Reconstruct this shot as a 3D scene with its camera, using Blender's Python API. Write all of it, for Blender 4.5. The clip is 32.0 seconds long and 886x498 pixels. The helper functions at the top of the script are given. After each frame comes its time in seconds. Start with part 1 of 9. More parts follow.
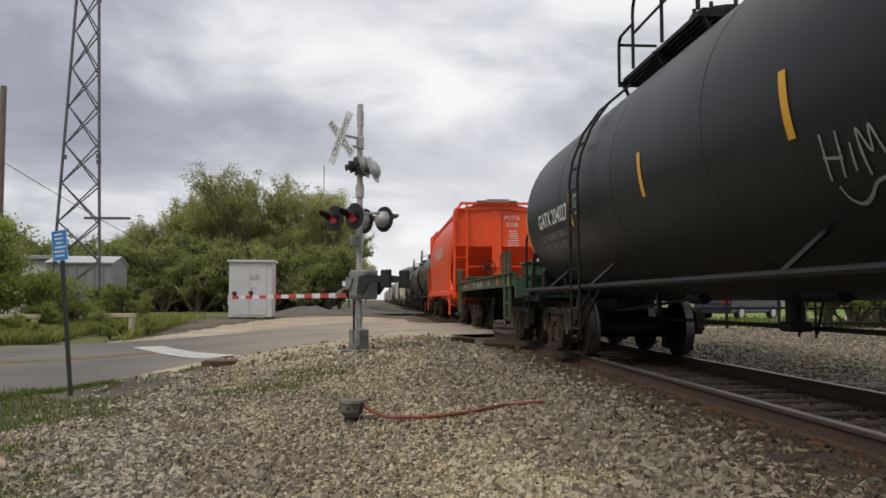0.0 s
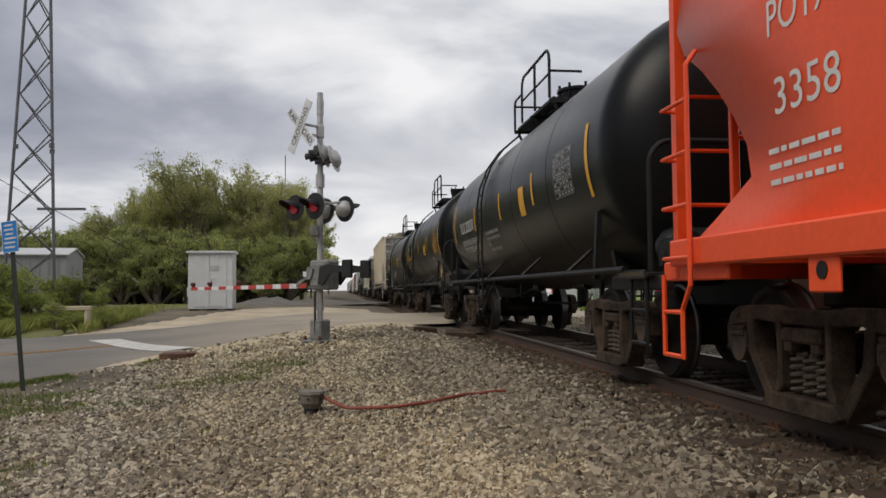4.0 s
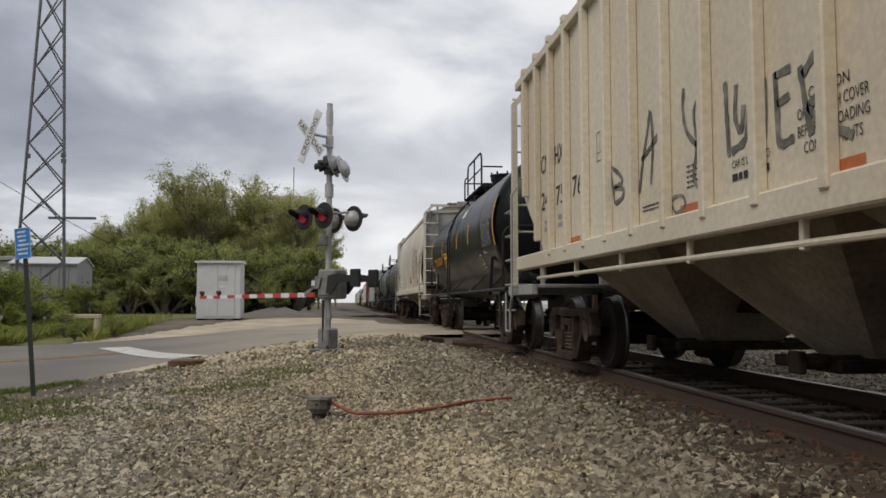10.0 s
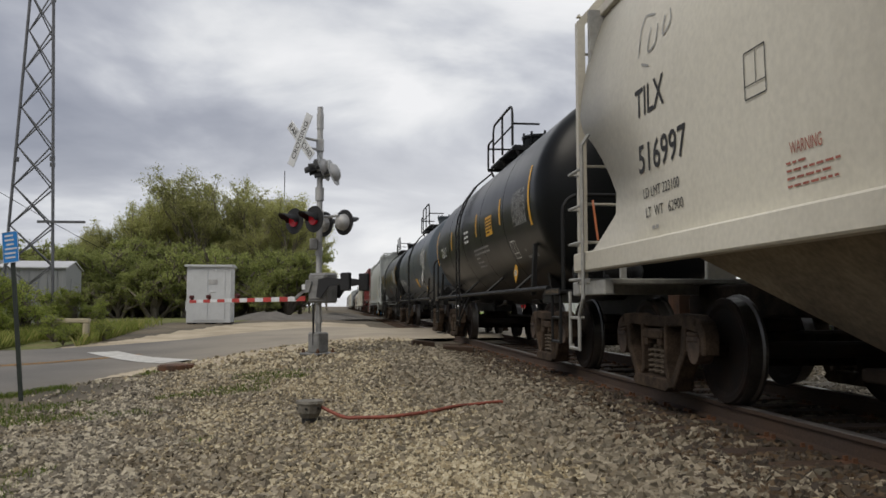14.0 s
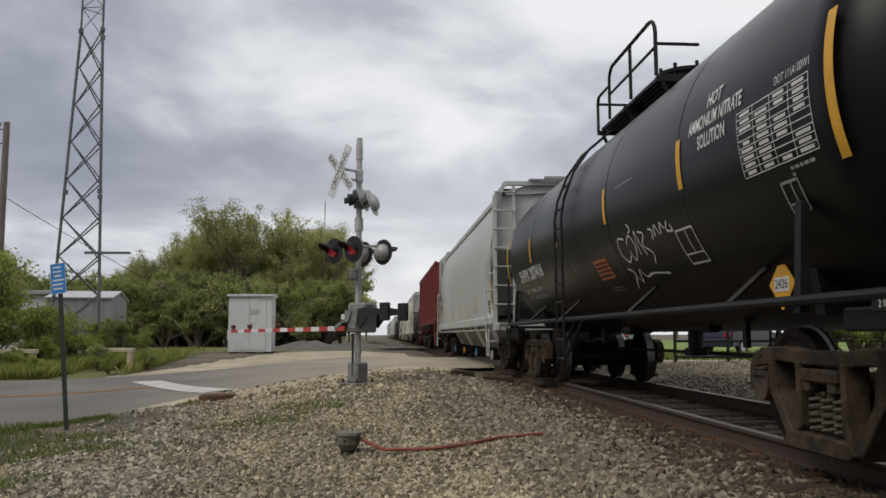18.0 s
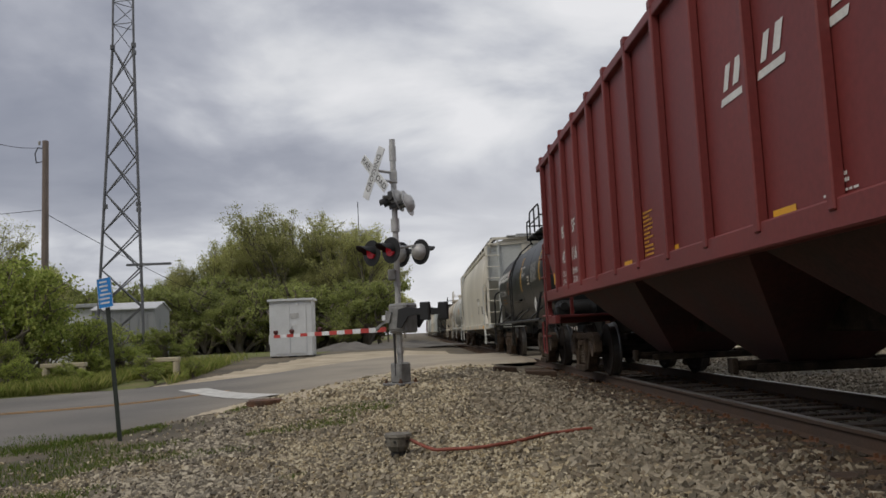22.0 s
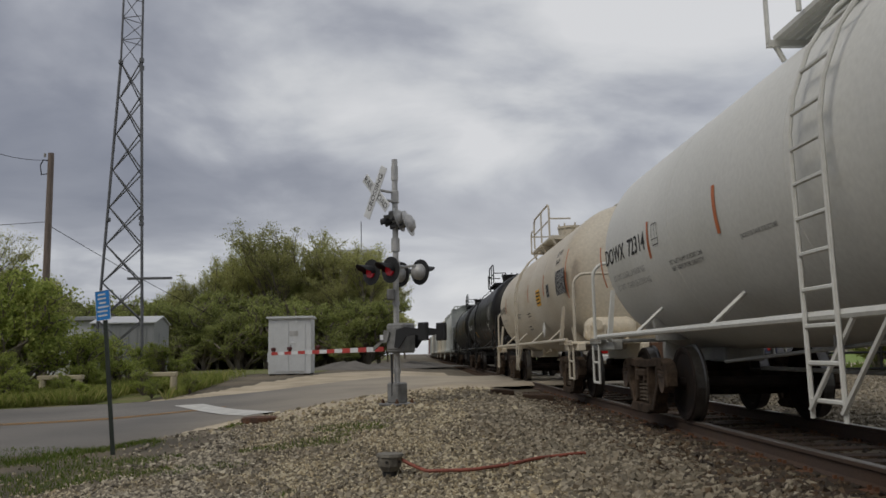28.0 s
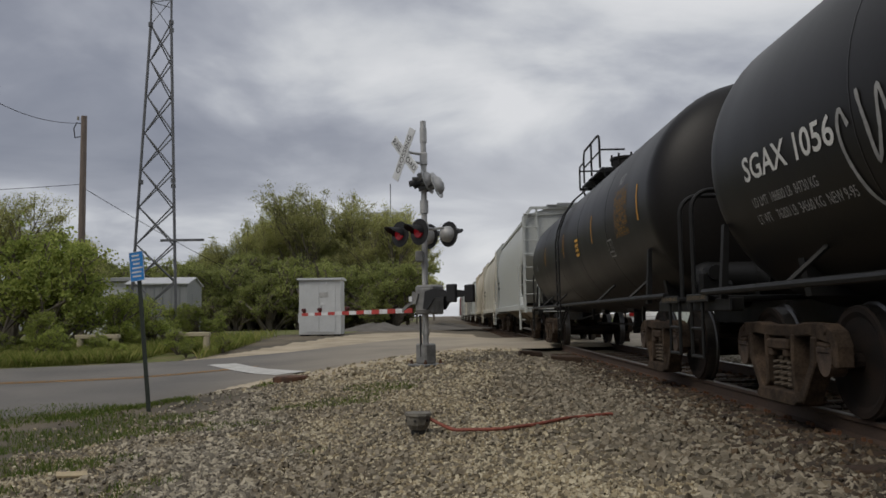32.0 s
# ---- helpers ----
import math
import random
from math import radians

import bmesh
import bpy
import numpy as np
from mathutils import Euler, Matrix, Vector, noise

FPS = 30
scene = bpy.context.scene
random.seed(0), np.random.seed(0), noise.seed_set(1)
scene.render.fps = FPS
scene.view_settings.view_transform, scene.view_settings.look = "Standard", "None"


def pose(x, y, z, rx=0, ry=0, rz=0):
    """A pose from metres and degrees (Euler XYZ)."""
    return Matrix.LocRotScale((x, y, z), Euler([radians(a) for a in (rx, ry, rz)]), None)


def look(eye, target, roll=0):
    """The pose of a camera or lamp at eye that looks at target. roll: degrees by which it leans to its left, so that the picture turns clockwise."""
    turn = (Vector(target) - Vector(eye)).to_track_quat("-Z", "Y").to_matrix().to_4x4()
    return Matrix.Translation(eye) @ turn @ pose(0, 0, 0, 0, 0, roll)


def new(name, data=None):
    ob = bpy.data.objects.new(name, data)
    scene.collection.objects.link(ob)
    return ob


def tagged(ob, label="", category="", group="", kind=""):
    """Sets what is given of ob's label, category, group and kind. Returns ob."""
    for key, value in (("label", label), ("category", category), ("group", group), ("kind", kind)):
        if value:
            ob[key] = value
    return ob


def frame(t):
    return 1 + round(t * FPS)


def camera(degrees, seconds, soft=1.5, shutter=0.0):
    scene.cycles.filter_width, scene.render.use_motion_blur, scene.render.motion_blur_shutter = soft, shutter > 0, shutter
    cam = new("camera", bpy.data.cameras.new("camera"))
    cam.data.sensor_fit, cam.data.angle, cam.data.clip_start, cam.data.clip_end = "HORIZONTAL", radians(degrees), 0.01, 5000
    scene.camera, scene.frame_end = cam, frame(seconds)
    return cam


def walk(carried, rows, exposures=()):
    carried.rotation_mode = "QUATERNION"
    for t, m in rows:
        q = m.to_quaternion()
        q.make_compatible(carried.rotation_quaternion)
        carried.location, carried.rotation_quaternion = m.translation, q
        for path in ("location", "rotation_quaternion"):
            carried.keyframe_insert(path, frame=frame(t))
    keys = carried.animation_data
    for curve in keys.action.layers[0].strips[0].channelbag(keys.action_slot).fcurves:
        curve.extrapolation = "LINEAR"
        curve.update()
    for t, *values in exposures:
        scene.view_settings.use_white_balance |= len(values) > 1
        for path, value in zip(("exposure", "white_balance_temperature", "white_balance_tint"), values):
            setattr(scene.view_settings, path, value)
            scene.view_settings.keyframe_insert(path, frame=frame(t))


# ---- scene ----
# x across the track, y along it (away from the first camera), z = 0 on the rail heads
cam = camera(56.83, 32.0, soft=1.6)
ROWS = [
    (0, -0.0217, 0.0072, 0.9071, -4.424, 3.551, 0.021),
    (0.5, -0.008, 0.0075, 0.9062, -5.936, 3.373, 0.083),
    (1, -0.0237, 0.0449, 0.9163, -5.794, 3.259, -1.183),
    (1.5, -0.015, 0.0481, 0.8504, -9.102, 4.182, -0.201),
    (2, -0.0121, 0.0181, 0.909, -8.747, 3.602, -0.912),
    (2.5, 0.0221, 0.0853, 0.8952, -8.164, 2.613, -0.87),
    (3, 0.0297, 0.0658, 0.9066, -9.126, 2.232, -0.858),
    (3.5, 0.021, 0.075, 0.9068, -7.571, 2.477, -0.992),
    (5.5, -0.0065, 0.0066, 0.8503, -6.714, 3.388, 0.101),
    (6, -0.0057, 0.0091, 0.8476, -6.613, 3.175, -0.228),
    (6.5, 0.0019, 0.0459, 0.8528, -4.168, 5.935, -1.911),
    (7, -0.0058, 0.0014, 0.8318, -3.711, 4.608, -1.199),
    (7.5, -0.0303, -0.0297, 0.8482, -6.955, 4.215, -2.424),
    (8, -0.0066, -0.0144, 0.8258, -6.488, 3.586, -1.652),
    (8.5, 0.0052, -0.0033, 0.8296, -6.478, 4.117, -0.461),
    (9, 0.0098, 0.0149, 0.8458, -6.336, 2.604, 0.122),
    (9.5, -0.0004, -0.0129, 0.8407, -6.556, 2.793, -0.127),
    (10, -0.0037, -0.0229, 0.8437, -6.494, 3.739, 0.004),
    (10.5, -0.0122, -0.0305, 0.839, -6.324, 3.477, -0.559),
    (11, -0.009, -0.0101, 0.8371, -6.823, 3.277, -0.167),
    (11.5, -0.0104, -0.0414, 0.8519, -8.617, 3.708, 0.29),
    (12, -0.0078, -0.0338, 0.8409, -8.051, 4.278, -0.622),
    (12.5, 0.0091, 0.0288, 0.846, -9.164, 3.966, -0.251),
    (13, 0.0181, -0.0187, 0.8682, -8.149, 3.835, -0.182),
    (13.5, 0.0119, -0.0116, 0.8384, -7.195, 4.199, 0.318),
    (14, 0.0054, -0.0033, 0.8433, -7.116, 4, -0.078),
    (14.5, 0.0032, -0.0212, 0.8461, -6.456, 4.21, 0.07),
    (16.5, 0.0165, -0.0048, 0.8717, -5.947, 4.603, -0.563),
    (17, 0.0163, -0.003, 0.8647, -5.711, 4.833, -0.956),
    (17.5, 0.0195, 0.0038, 0.869, -4.451, 5.704, -0.321),
    (18, 0.0174, 0.0063, 0.8644, -4.361, 5.99, -0.123),
    (18.5, 0.0125, 0.0075, 0.868, -4.185, 6.483, -0.506),
    (19, 0.0014, 0.0048, 0.8548, -4.453, 6.149, -0.983),
    (19.5, 0.0144, -0.007, 0.8629, -4.126, 6.35, -0.805),
    (20, 0.0292, 0.0127, 0.8669, -4.24, 6.107, -0.297),
    (20.5, 0.0273, -0.0162, 0.8707, -4.573, 6.884, -0.499),
    (21, 0.0178, -0.013, 0.8768, -4.877, 6.444, -1.047),
    (21.5, -0.0001, 0.0267, 0.884, -2.01, 4.487, -0.889),
    (22, -0.0452, 0.0038, 0.8962, -1.963, 5.779, -2.542),
    (22.5, -0.0554, -0.0038, 0.8939, -2.964, 5.824, -2.185),
    (23, -0.0708, -0.027, 0.9064, -5.576, 6.615, -1.366),
    (23.5, -0.0569, -0.0115, 0.8959, -3.996, 6.769, -1.12),
    (24, -0.0295, -0.0125, 0.9071, -3.453, 7.619, -1.421),
    (24.5, -0.0162, -0.0182, 0.9074, -3.944, 7.909, -1.302),
    (25, 0.0109, 0.0132, 0.9082, -3.951, 7.148, -0.461),
    (25.5, 0.0119, 0.0004, 0.8884, -3.405, 7.039, -1.149),
    (27.5, 0.0207, -0.0255, 0.8789, -2.357, 7.511, -0.655),
    (28, 0.0064, -0.005, 0.8821, -1.834, 7.281, -1.161),
    (28.5, -0.0001, -0.0069, 0.8654, -1.154, 6.045, -1.57),
    (29, 0.0052, -0.0207, 0.8779, -0.917, 6.845, -1.437),
    (29.5, -0.0049, -0.0287, 0.8763, -1.343, 6.59, -0.734),
    (30, 0.0067, -0.0215, 0.8753, -0.828, 6.578, -1.608),
    (30.5, 0.0126, -0.0045, 0.8735, -1.883, 5.587, -1.109),
    (31, 0.0196, -0.0019, 0.8628, -1.196, 5.003, -1.007),
    (31.5, 0.0303, -0.0339, 0.8523, 0.013, 6.781, -1.128),
    (32, 0.0186, -0.0195, 0.8717, 0.265, 4.695, -0.865),
]
walk(cam, [(t, pose(x, y, z, 90 + pitch, 0, yaw) @ pose(0, 0, 0, 0, 0, roll)) for t, x, y, z, yaw, pitch, roll in ROWS],
     [(0, 0.18, 6600, 10.5), (1.2, 0.20, 6600, 10.5), (2, 0.06, 6600, 10.5), (3, 0.08, 6620, 11), (7, 0.13, 6550, 10.5), (14, 0.08, 6550, 10), (17, 0.10, 6500, 10), (18, 0.05, 6500, 10), (19, -0.08, 6500, 10), (20, 0.0, 6500, 10), (21, -0.18, 6500, 10), (22.2, -0.06, 6500, 11), (24, -0.04, 6480, 10), (25, -0.27, 6500, 10), (28, -0.32, 6460, 10), (30, -0.26, 6460, 10), (32, -0.26, 6440, 10)])

# ---- light: overcast sky with a soft, weak sun ----
world = bpy.data.worlds.new("overcast_sky")
scene.world = world
world.use_nodes = True
wn, wl = world.node_tree.nodes, world.node_tree.links
bg = wn["Background"]
sky = wn.new("ShaderNodeTexSky")
sky.sky_type, sky.sun_disc = 'NISHITA', False
sky.sun_elevation, sky.sun_rotation = radians(48), radians(-131)
tc = wn.new("ShaderNodeTexCoord")
sep = wn.new("ShaderNodeSeparateXYZ")
wl.new(tc.outputs["Generated"], sep.inputs[0])
# clouds lie on a flat layer: the direction is divided by its height
zc = wn.new("ShaderNodeMath"); zc.operation = 'MAXIMUM'; zc.inputs[1].default_value = 0.0
wl.new(sep.outputs["Z"], zc.inputs[0])
za = wn.new("ShaderNodeMath"); za.operation = 'ADD'; za.inputs[1].default_value = 0.24
wl.new(zc.outputs[0], za.inputs[0])
flat = wn.new("ShaderNodeVectorMath"); flat.operation = 'DIVIDE'
comb = wn.new("ShaderNodeCombineXYZ")
for k in range(3):
    wl.new(za.outputs[0], comb.inputs[k])
wl.new(tc.outputs["Generated"], flat.inputs[0])
wl.new(comb.outputs[0], flat.inputs[1])
mp = wn.new("ShaderNodeMapping")
mp.inputs["Location"].default_value = (0.35, 1.10, 0.0)
wl.new(flat.outputs[0], mp.inputs["Vector"])
n1 = wn.new("ShaderNodeTexNoise")
n1.inputs["Scale"].default_value, n1.inputs["Detail"].default_value = 1.7, 8.0
n1.inputs["Roughness"].default_value = 0.50
n1.inputs["Distortion"].default_value = 0.30
wl.new(mp.outputs[0], n1.inputs["Vector"])
ramp = wn.new("ShaderNodeValToRGB")
els = ramp.color_ramp.elements
els[0].position, els[0].color = 0.20, (0.25, 0.27, 0.335, 1)
els[1].position, els[1].color = 0.66, (0.90, 0.905, 0.92, 1)
e = els.new(0.34); e.color = (0.34, 0.36, 0.425, 1)
e = els.new(0.45); e.color = (0.475, 0.495, 0.555, 1)
e = els.new(0.52); e.color = (0.63, 0.65, 0.695, 1)
e = els.new(0.58); e.color = (0.77, 0.785, 0.81, 1)
# the cloud is thinner round the hidden sun and thicker to the west
lean = wn.new("ShaderNodeVectorMath"); lean.operation = 'DOT_PRODUCT'
lean.inputs[1].default_value = (0.80, 0.35, 0.49)
wl.new(tc.outputs["Generated"], lean.inputs[0])
lr = wn.new("ShaderNodeMapRange")
lr.inputs["From Min"].default_value, lr.inputs["From Max"].default_value = 0.10, 0.65
lr.inputs["To Min"].default_value, lr.inputs["To Max"].default_value = -0.155, 0.07
wl.new(lean.outputs["Value"], lr.inputs["Value"])
thin = wn.new("ShaderNodeMath"); thin.operation = 'ADD'
wl.new(n1.outputs["Fac"], thin.inputs[0]); wl.new(lr.outputs[0], thin.inputs[1])
wl.new(thin.outputs[0], ramp.inputs[0])
# brighter, thinner cloud low over the horizon
low = wn.new("ShaderNodeMapRange")
low.inputs["From Min"].default_value, low.inputs["From Max"].default_value = 0.26, 0.03
low.inputs["To Min"].default_value, low.inputs["To Max"].default_value = 0.0, 0.85
wl.new(sep.outputs["Z"], low.inputs["Value"])
mixh = wn.new("ShaderNodeMixRGB")
mixh.inputs["Color2"].default_value = (0.90, 0.905, 0.92, 1)
side_r = wn.new("ShaderNodeMapRange")
side_r.inputs["From Min"].default_value, side_r.inputs["From Max"].default_value = -0.22, 0.08
side_r.inputs["To Min"].default_value, side_r.inputs["To Max"].default_value = 0.25, 1.0
wl.new(sep.outputs["X"], side_r.inputs["Value"])
low_k = wn.new("ShaderNodeMath"); low_k.operation = 'MULTIPLY'
wl.new(low.outputs[0], low_k.inputs[0]); wl.new(side_r.outputs[0], low_k.inputs[1])
wl.new(low_k.outputs[0], mixh.inputs["Fac"])
wl.new(ramp.outputs[0], mixh.inputs["Color1"])
skyw = wn.new("ShaderNodeVectorMath"); skyw.operation = 'SCALE'; skyw.inputs["Scale"].default_value = 0.05
wl.new(sky.outputs[0], skyw.inputs[0])
mixs = wn.new("ShaderNodeMixRGB"); mixs.inputs["Fac"].default_value = 0.10
wl.new(mixh.outputs[0], mixs.inputs["Color1"])
wl.new(skyw.outputs[0], mixs.inputs["Color2"])
wl.new(mixs.outputs[0], bg.inputs["Color"])
bg.inputs["Strength"].default_value = 1.0

sun = new("sun", bpy.data.lights.new("sun", 'SUN'))
sun.data.energy, sun.data.angle, sun.data.color = 1.5, radians(30), (1.0, 0.93, 0.82)
sun.matrix_world = look((-40, -25, 60), (0, 10, 0))

# ---- materials ----
def mat(name, col, rough=0.7, metal=0.0, var=0.25, scale=3.0, fine=40.0, bump=0.0, col2=None, streak=None, emit=0.0, rnd=0.0, spec=None):
    """A painted or natural surface: colour varied at two scales, streaked or stained, with fine relief."""
    m = bpy.data.materials.new(name)
    m.use_nodes = True
    nd, ln = m.node_tree.nodes, m.node_tree.links
    b = nd["Principled BSDF"]
    b.inputs["Roughness"].default_value, b.inputs["Metallic"].default_value = rough, metal
    if spec is not None:
        b.inputs["Specular IOR Level"].default_value = spec
    tex = nd.new("ShaderNodeTexCoord")
    big = nd.new("ShaderNodeTexNoise"); big.inputs["Scale"].default_value, big.inputs["Detail"].default_value = scale, 5.0
    small = nd.new("ShaderNodeTexNoise"); small.inputs["Scale"].default_value, small.inputs["Detail"].default_value = fine, 3.0
    vec = tex.outputs["Object"]
    ln.new(vec, small.inputs["Vector"])
    if streak:
        mp = nd.new("ShaderNodeMapping"); mp.inputs["Scale"].default_value = streak
        ln.new(vec, mp.inputs["Vector"]); ln.new(mp.outputs[0], big.inputs["Vector"])
    else:
        ln.new(vec, big.inputs["Vector"])
    c2 = col2 or tuple(v * (1 - var) for v in col)
    r1 = nd.new("ShaderNodeValToRGB")
    r1.color_ramp.elements[0].position, r1.color_ramp.elements[1].position = 0.35, 0.65
    r1.color_ramp.elements[0].color, r1.color_ramp.elements[1].color = (*c2, 1), (*col, 1)
    ln.new(big.outputs["Fac"], r1.inputs[0])
    mul = nd.new("ShaderNodeMixRGB"); mul.blend_type = 'MULTIPLY'; mul.inputs["Fac"].default_value = 1.0
    r2 = nd.new("ShaderNodeMapRange")
    r2.inputs["From Min"].default_value, r2.inputs["From Max"].default_value = 0.3, 0.7
    r2.inputs["To Min"].default_value, r2.inputs["To Max"].default_value = 1 - var * 0.6, 1 + var * 0.3
    ln.new(small.outputs["Fac"], r2.inputs["Value"])
    ln.new(r1.outputs[0], mul.inputs["Color1"]); ln.new(r2.outputs[0], mul.inputs["Color2"])
    out = mul.outputs[0]
    if rnd:
        oi = nd.new("ShaderNodeObjectInfo") if rnd > 0 else nd.new("ShaderNodeNewGeometry")
        hv = nd.new("ShaderNodeMapRange")
        hv.inputs["To Min"].default_value, hv.inputs["To Max"].default_value = 1 - abs(rnd), 1 + abs(rnd)
        ln.new(oi.outputs["Random" if rnd > 0 else "Random Per Island"], hv.inputs["Value"])
        mm = nd.new("ShaderNodeMixRGB"); mm.blend_type = 'MULTIPLY'; mm.inputs["Fac"].default_value = 1.0
        ln.new(out, mm.inputs["Color1"]); ln.new(hv.outputs[0], mm.inputs["Color2"])
        out = mm.outputs[0]
    ln.new(out, b.inputs["Base Color"])
    rr = nd.new("ShaderNodeMapRange")
    rr.inputs["To Min"].default_value, rr.inputs["To Max"].default_value = max(0.02, rough - 0.12), min(1, rough + 0.12)
    ln.new(big.outputs["Fac"], rr.inputs["Value"]); ln.new(rr.outputs[0], b.inputs["Roughness"])
    if bump:
        bp = nd.new("ShaderNodeBump"); bp.inputs["Strength"].default_value, bp.inputs["Distance"].default_value = 0.6, bump
        ln.new(small.outputs["Fac"], bp.inputs["Height"]); ln.new(bp.outputs[0], b.inputs["Normal"])
    if emit:
        b.inputs["Emission Color"].default_value = (*col, 1)
        b.inputs["Emission Strength"].default_value = emit
    return m


M = {}
M["black"] = mat("black_tank_paint", (0.0065, 0.0078, 0.0083), 0.33, var=0.35, scale=0.6, fine=25, streak=(1, 1, 0.35), col2=(0.005, 0.0053, 0.0055), spec=0.2)
M["bluegrey"] = mat("faded_blue_grey_paint", (0.068, 0.086, 0.104), 0.38, var=0.25, scale=0.6, fine=25, streak=(1, 1, 0.35))
M["white"] = mat("white_tank_paint", (0.66, 0.66, 0.62), 0.45, var=0.12, scale=0.5, fine=20, streak=(1, 1, 0.3), col2=(0.56, 0.56, 0.52))
M["cream"] = mat("cream_tank_paint", (0.60, 0.56, 0.47), 0.5, var=0.2, scale=0.5, fine=20, streak=(1, 1, 0.3), col2=(0.50, 0.44, 0.34))
M["beige"] = mat("beige_hopper_paint", (0.72, 0.66, 0.53), 0.5, var=0.2, scale=0.7, fine=20, streak=(1, 1, 0.25), col2=(0.62, 0.54, 0.41))
M["offwhite"] = mat("off_white_hopper_paint", (0.70, 0.67, 0.57), 0.5, var=0.14, scale=0.6, fine=20, streak=(1, 1, 0.25), col2=(0.53, 0.50, 0.42))
M["palegrey"] = mat("pale_grey_hopper_paint", (0.50, 0.52, 0.50), 0.45, var=0.12, scale=0.6, fine=20, streak=(1, 1, 0.25), col2=(0.46, 0.48, 0.46))
M["greyend"] = mat("weathered_grey_paint", (0.42, 0.42, 0.39), 0.6, var=0.3, scale=1.2, fine=20, col2=(0.22, 0.22, 0.21))
M["orange"] = mat("orange_red_hopper_paint", (0.92, 0.10, 0.020), 0.36, var=0.10, scale=0.6, fine=20, streak=(1, 1, 0.25), col2=(0.82, 0.08, 0.016))
M["red"] = mat("oxide_red_hopper_paint", (0.20, 0.035, 0.032), 0.55, var=0.2, scale=0.7, fine=20, streak=(1, 1, 0.25), col2=(0.155, 0.027, 0.026))
M["green"] = mat("dark_green_flatcar_paint", (0.035, 0.10, 0.055), 0.6, var=0.4, scale=1.5, fine=20, col2=(0.075, 0.085, 0.045))
M["rust"] = mat("rusty_steel", (0.16, 0.075, 0.038), 0.85, var=0.45, scale=4, fine=60, bump=0.004, col2=(0.07, 0.04, 0.025))
M["truck"] = mat("dusty_cast_steel", (0.046, 0.034, 0.025), 0.88, var=0.5, scale=5, fine=60, bump=0.003, col2=(0.016, 0.0125, 0.010), spec=0.12)
M["wheel"] = mat("grimy_wheel_steel", (0.026, 0.018, 0.0145), 0.85, var=0.35, scale=5, fine=60, col2=(0.014, 0.012, 0.011), spec=0.2)
M["shine"] = mat("worn_bright_steel", (0.16, 0.155, 0.15), 0.42, metal=1.0, var=0.2, scale=8)
M["railside"] = mat("rusty_rail_steel", (0.085, 0.052, 0.034), 0.85, var=0.35, scale=2, fine=50, bump=0.002, col2=(0.07, 0.047, 0.035))
M["railhead"] = mat("dull_worn_rail_head", (0.26, 0.23, 0.20), 0.42, metal=0.7, var=0.3, scale=3, fine=60)
M["iron"] = mat("black_iron", (0.013, 0.013, 0.013), 0.55, var=0.3, scale=5, spec=0.3)
M["yellow"] = mat("yellow_reflective_sheet", (0.80, 0.42, 0.03), 0.5, var=0.15, scale=4)
M["paper_white"] = mat("white_marking_paint", (0.75, 0.75, 0.72), 0.6, var=0.15, scale=6)
M["galv"] = mat("galvanised_steel", (0.40, 0.41, 0.41), 0.5, metal=0.3, var=0.25, scale=5, fine=50)
M["tie"] = mat("weathered_timber_tie", (0.085, 0.052, 0.032), 0.9, var=0.45, scale=6, fine=50, streak=(1, 8, 8), bump=0.006, rnd=0.25)
M["asphalt"] = mat("worn_asphalt", (0.20, 0.185, 0.165), 0.9, var=0.28, scale=0.35, fine=150, bump=0.004, col2=(0.125, 0.118, 0.108))
nd, ln = M["asphalt"].node_tree.nodes, M["asphalt"].node_tree.links
b = nd["Principled BSDF"]
old = b.inputs["Base Color"].links[0].from_socket
tc_a, sep_a, nz_a = nd.new("ShaderNodeTexCoord"), nd.new("ShaderNodeSeparateXYZ"), nd.new("ShaderNodeTexNoise")
nz_a.inputs["Scale"].default_value, nz_a.inputs["Detail"].default_value = 0.5, 6.0
ln.new(tc_a.outputs["Object"], sep_a.inputs[0]); ln.new(tc_a.outputs["Object"], nz_a.inputs["Vector"])
dust = nd.new("ShaderNodeMapRange")
dust.inputs["From Min"].default_value, dust.inputs["From Max"].default_value = -5.5, 0.5
ln.new(sep_a.outputs["X"], dust.inputs["Value"])
dm = nd.new("ShaderNodeMath"); dm.operation = 'MULTIPLY'
dn = nd.new("ShaderNodeMapRange")
dn.inputs["From Min"].default_value, dn.inputs["From Max"].default_value = 0.3, 0.6
dn.inputs["To Min"].default_value, dn.inputs["To Max"].default_value = 0.55, 1.0
ln.new(nz_a.outputs["Fac"], dn.inputs["Value"]); ln.new(dust.outputs[0], dm.inputs[0]); ln.new(dn.outputs[0], dm.inputs[1])
mx = nd.new("ShaderNodeMixRGB"); mx.inputs["Color2"].default_value = (0.42, 0.36, 0.27, 1)
ln.new(dm.outputs[0], mx.inputs["Fac"]); ln.new(old, mx.inputs["Color1"]); ln.new(mx.outputs[0], b.inputs["Base Color"])
M["concrete"] = mat("weathered_concrete", (0.36, 0.34, 0.30), 0.85, var=0.2, scale=4, fine=90, bump=0.002)
M["roadwhite"] = mat("worn_white_road_paint", (0.62, 0.61, 0.57), 0.8, var=0.25, scale=5, fine=60)
M["roadyellow"] = mat("worn_yellow_road_paint", (0.45, 0.24, 0.06), 0.8, var=0.35, scale=5, fine=60)


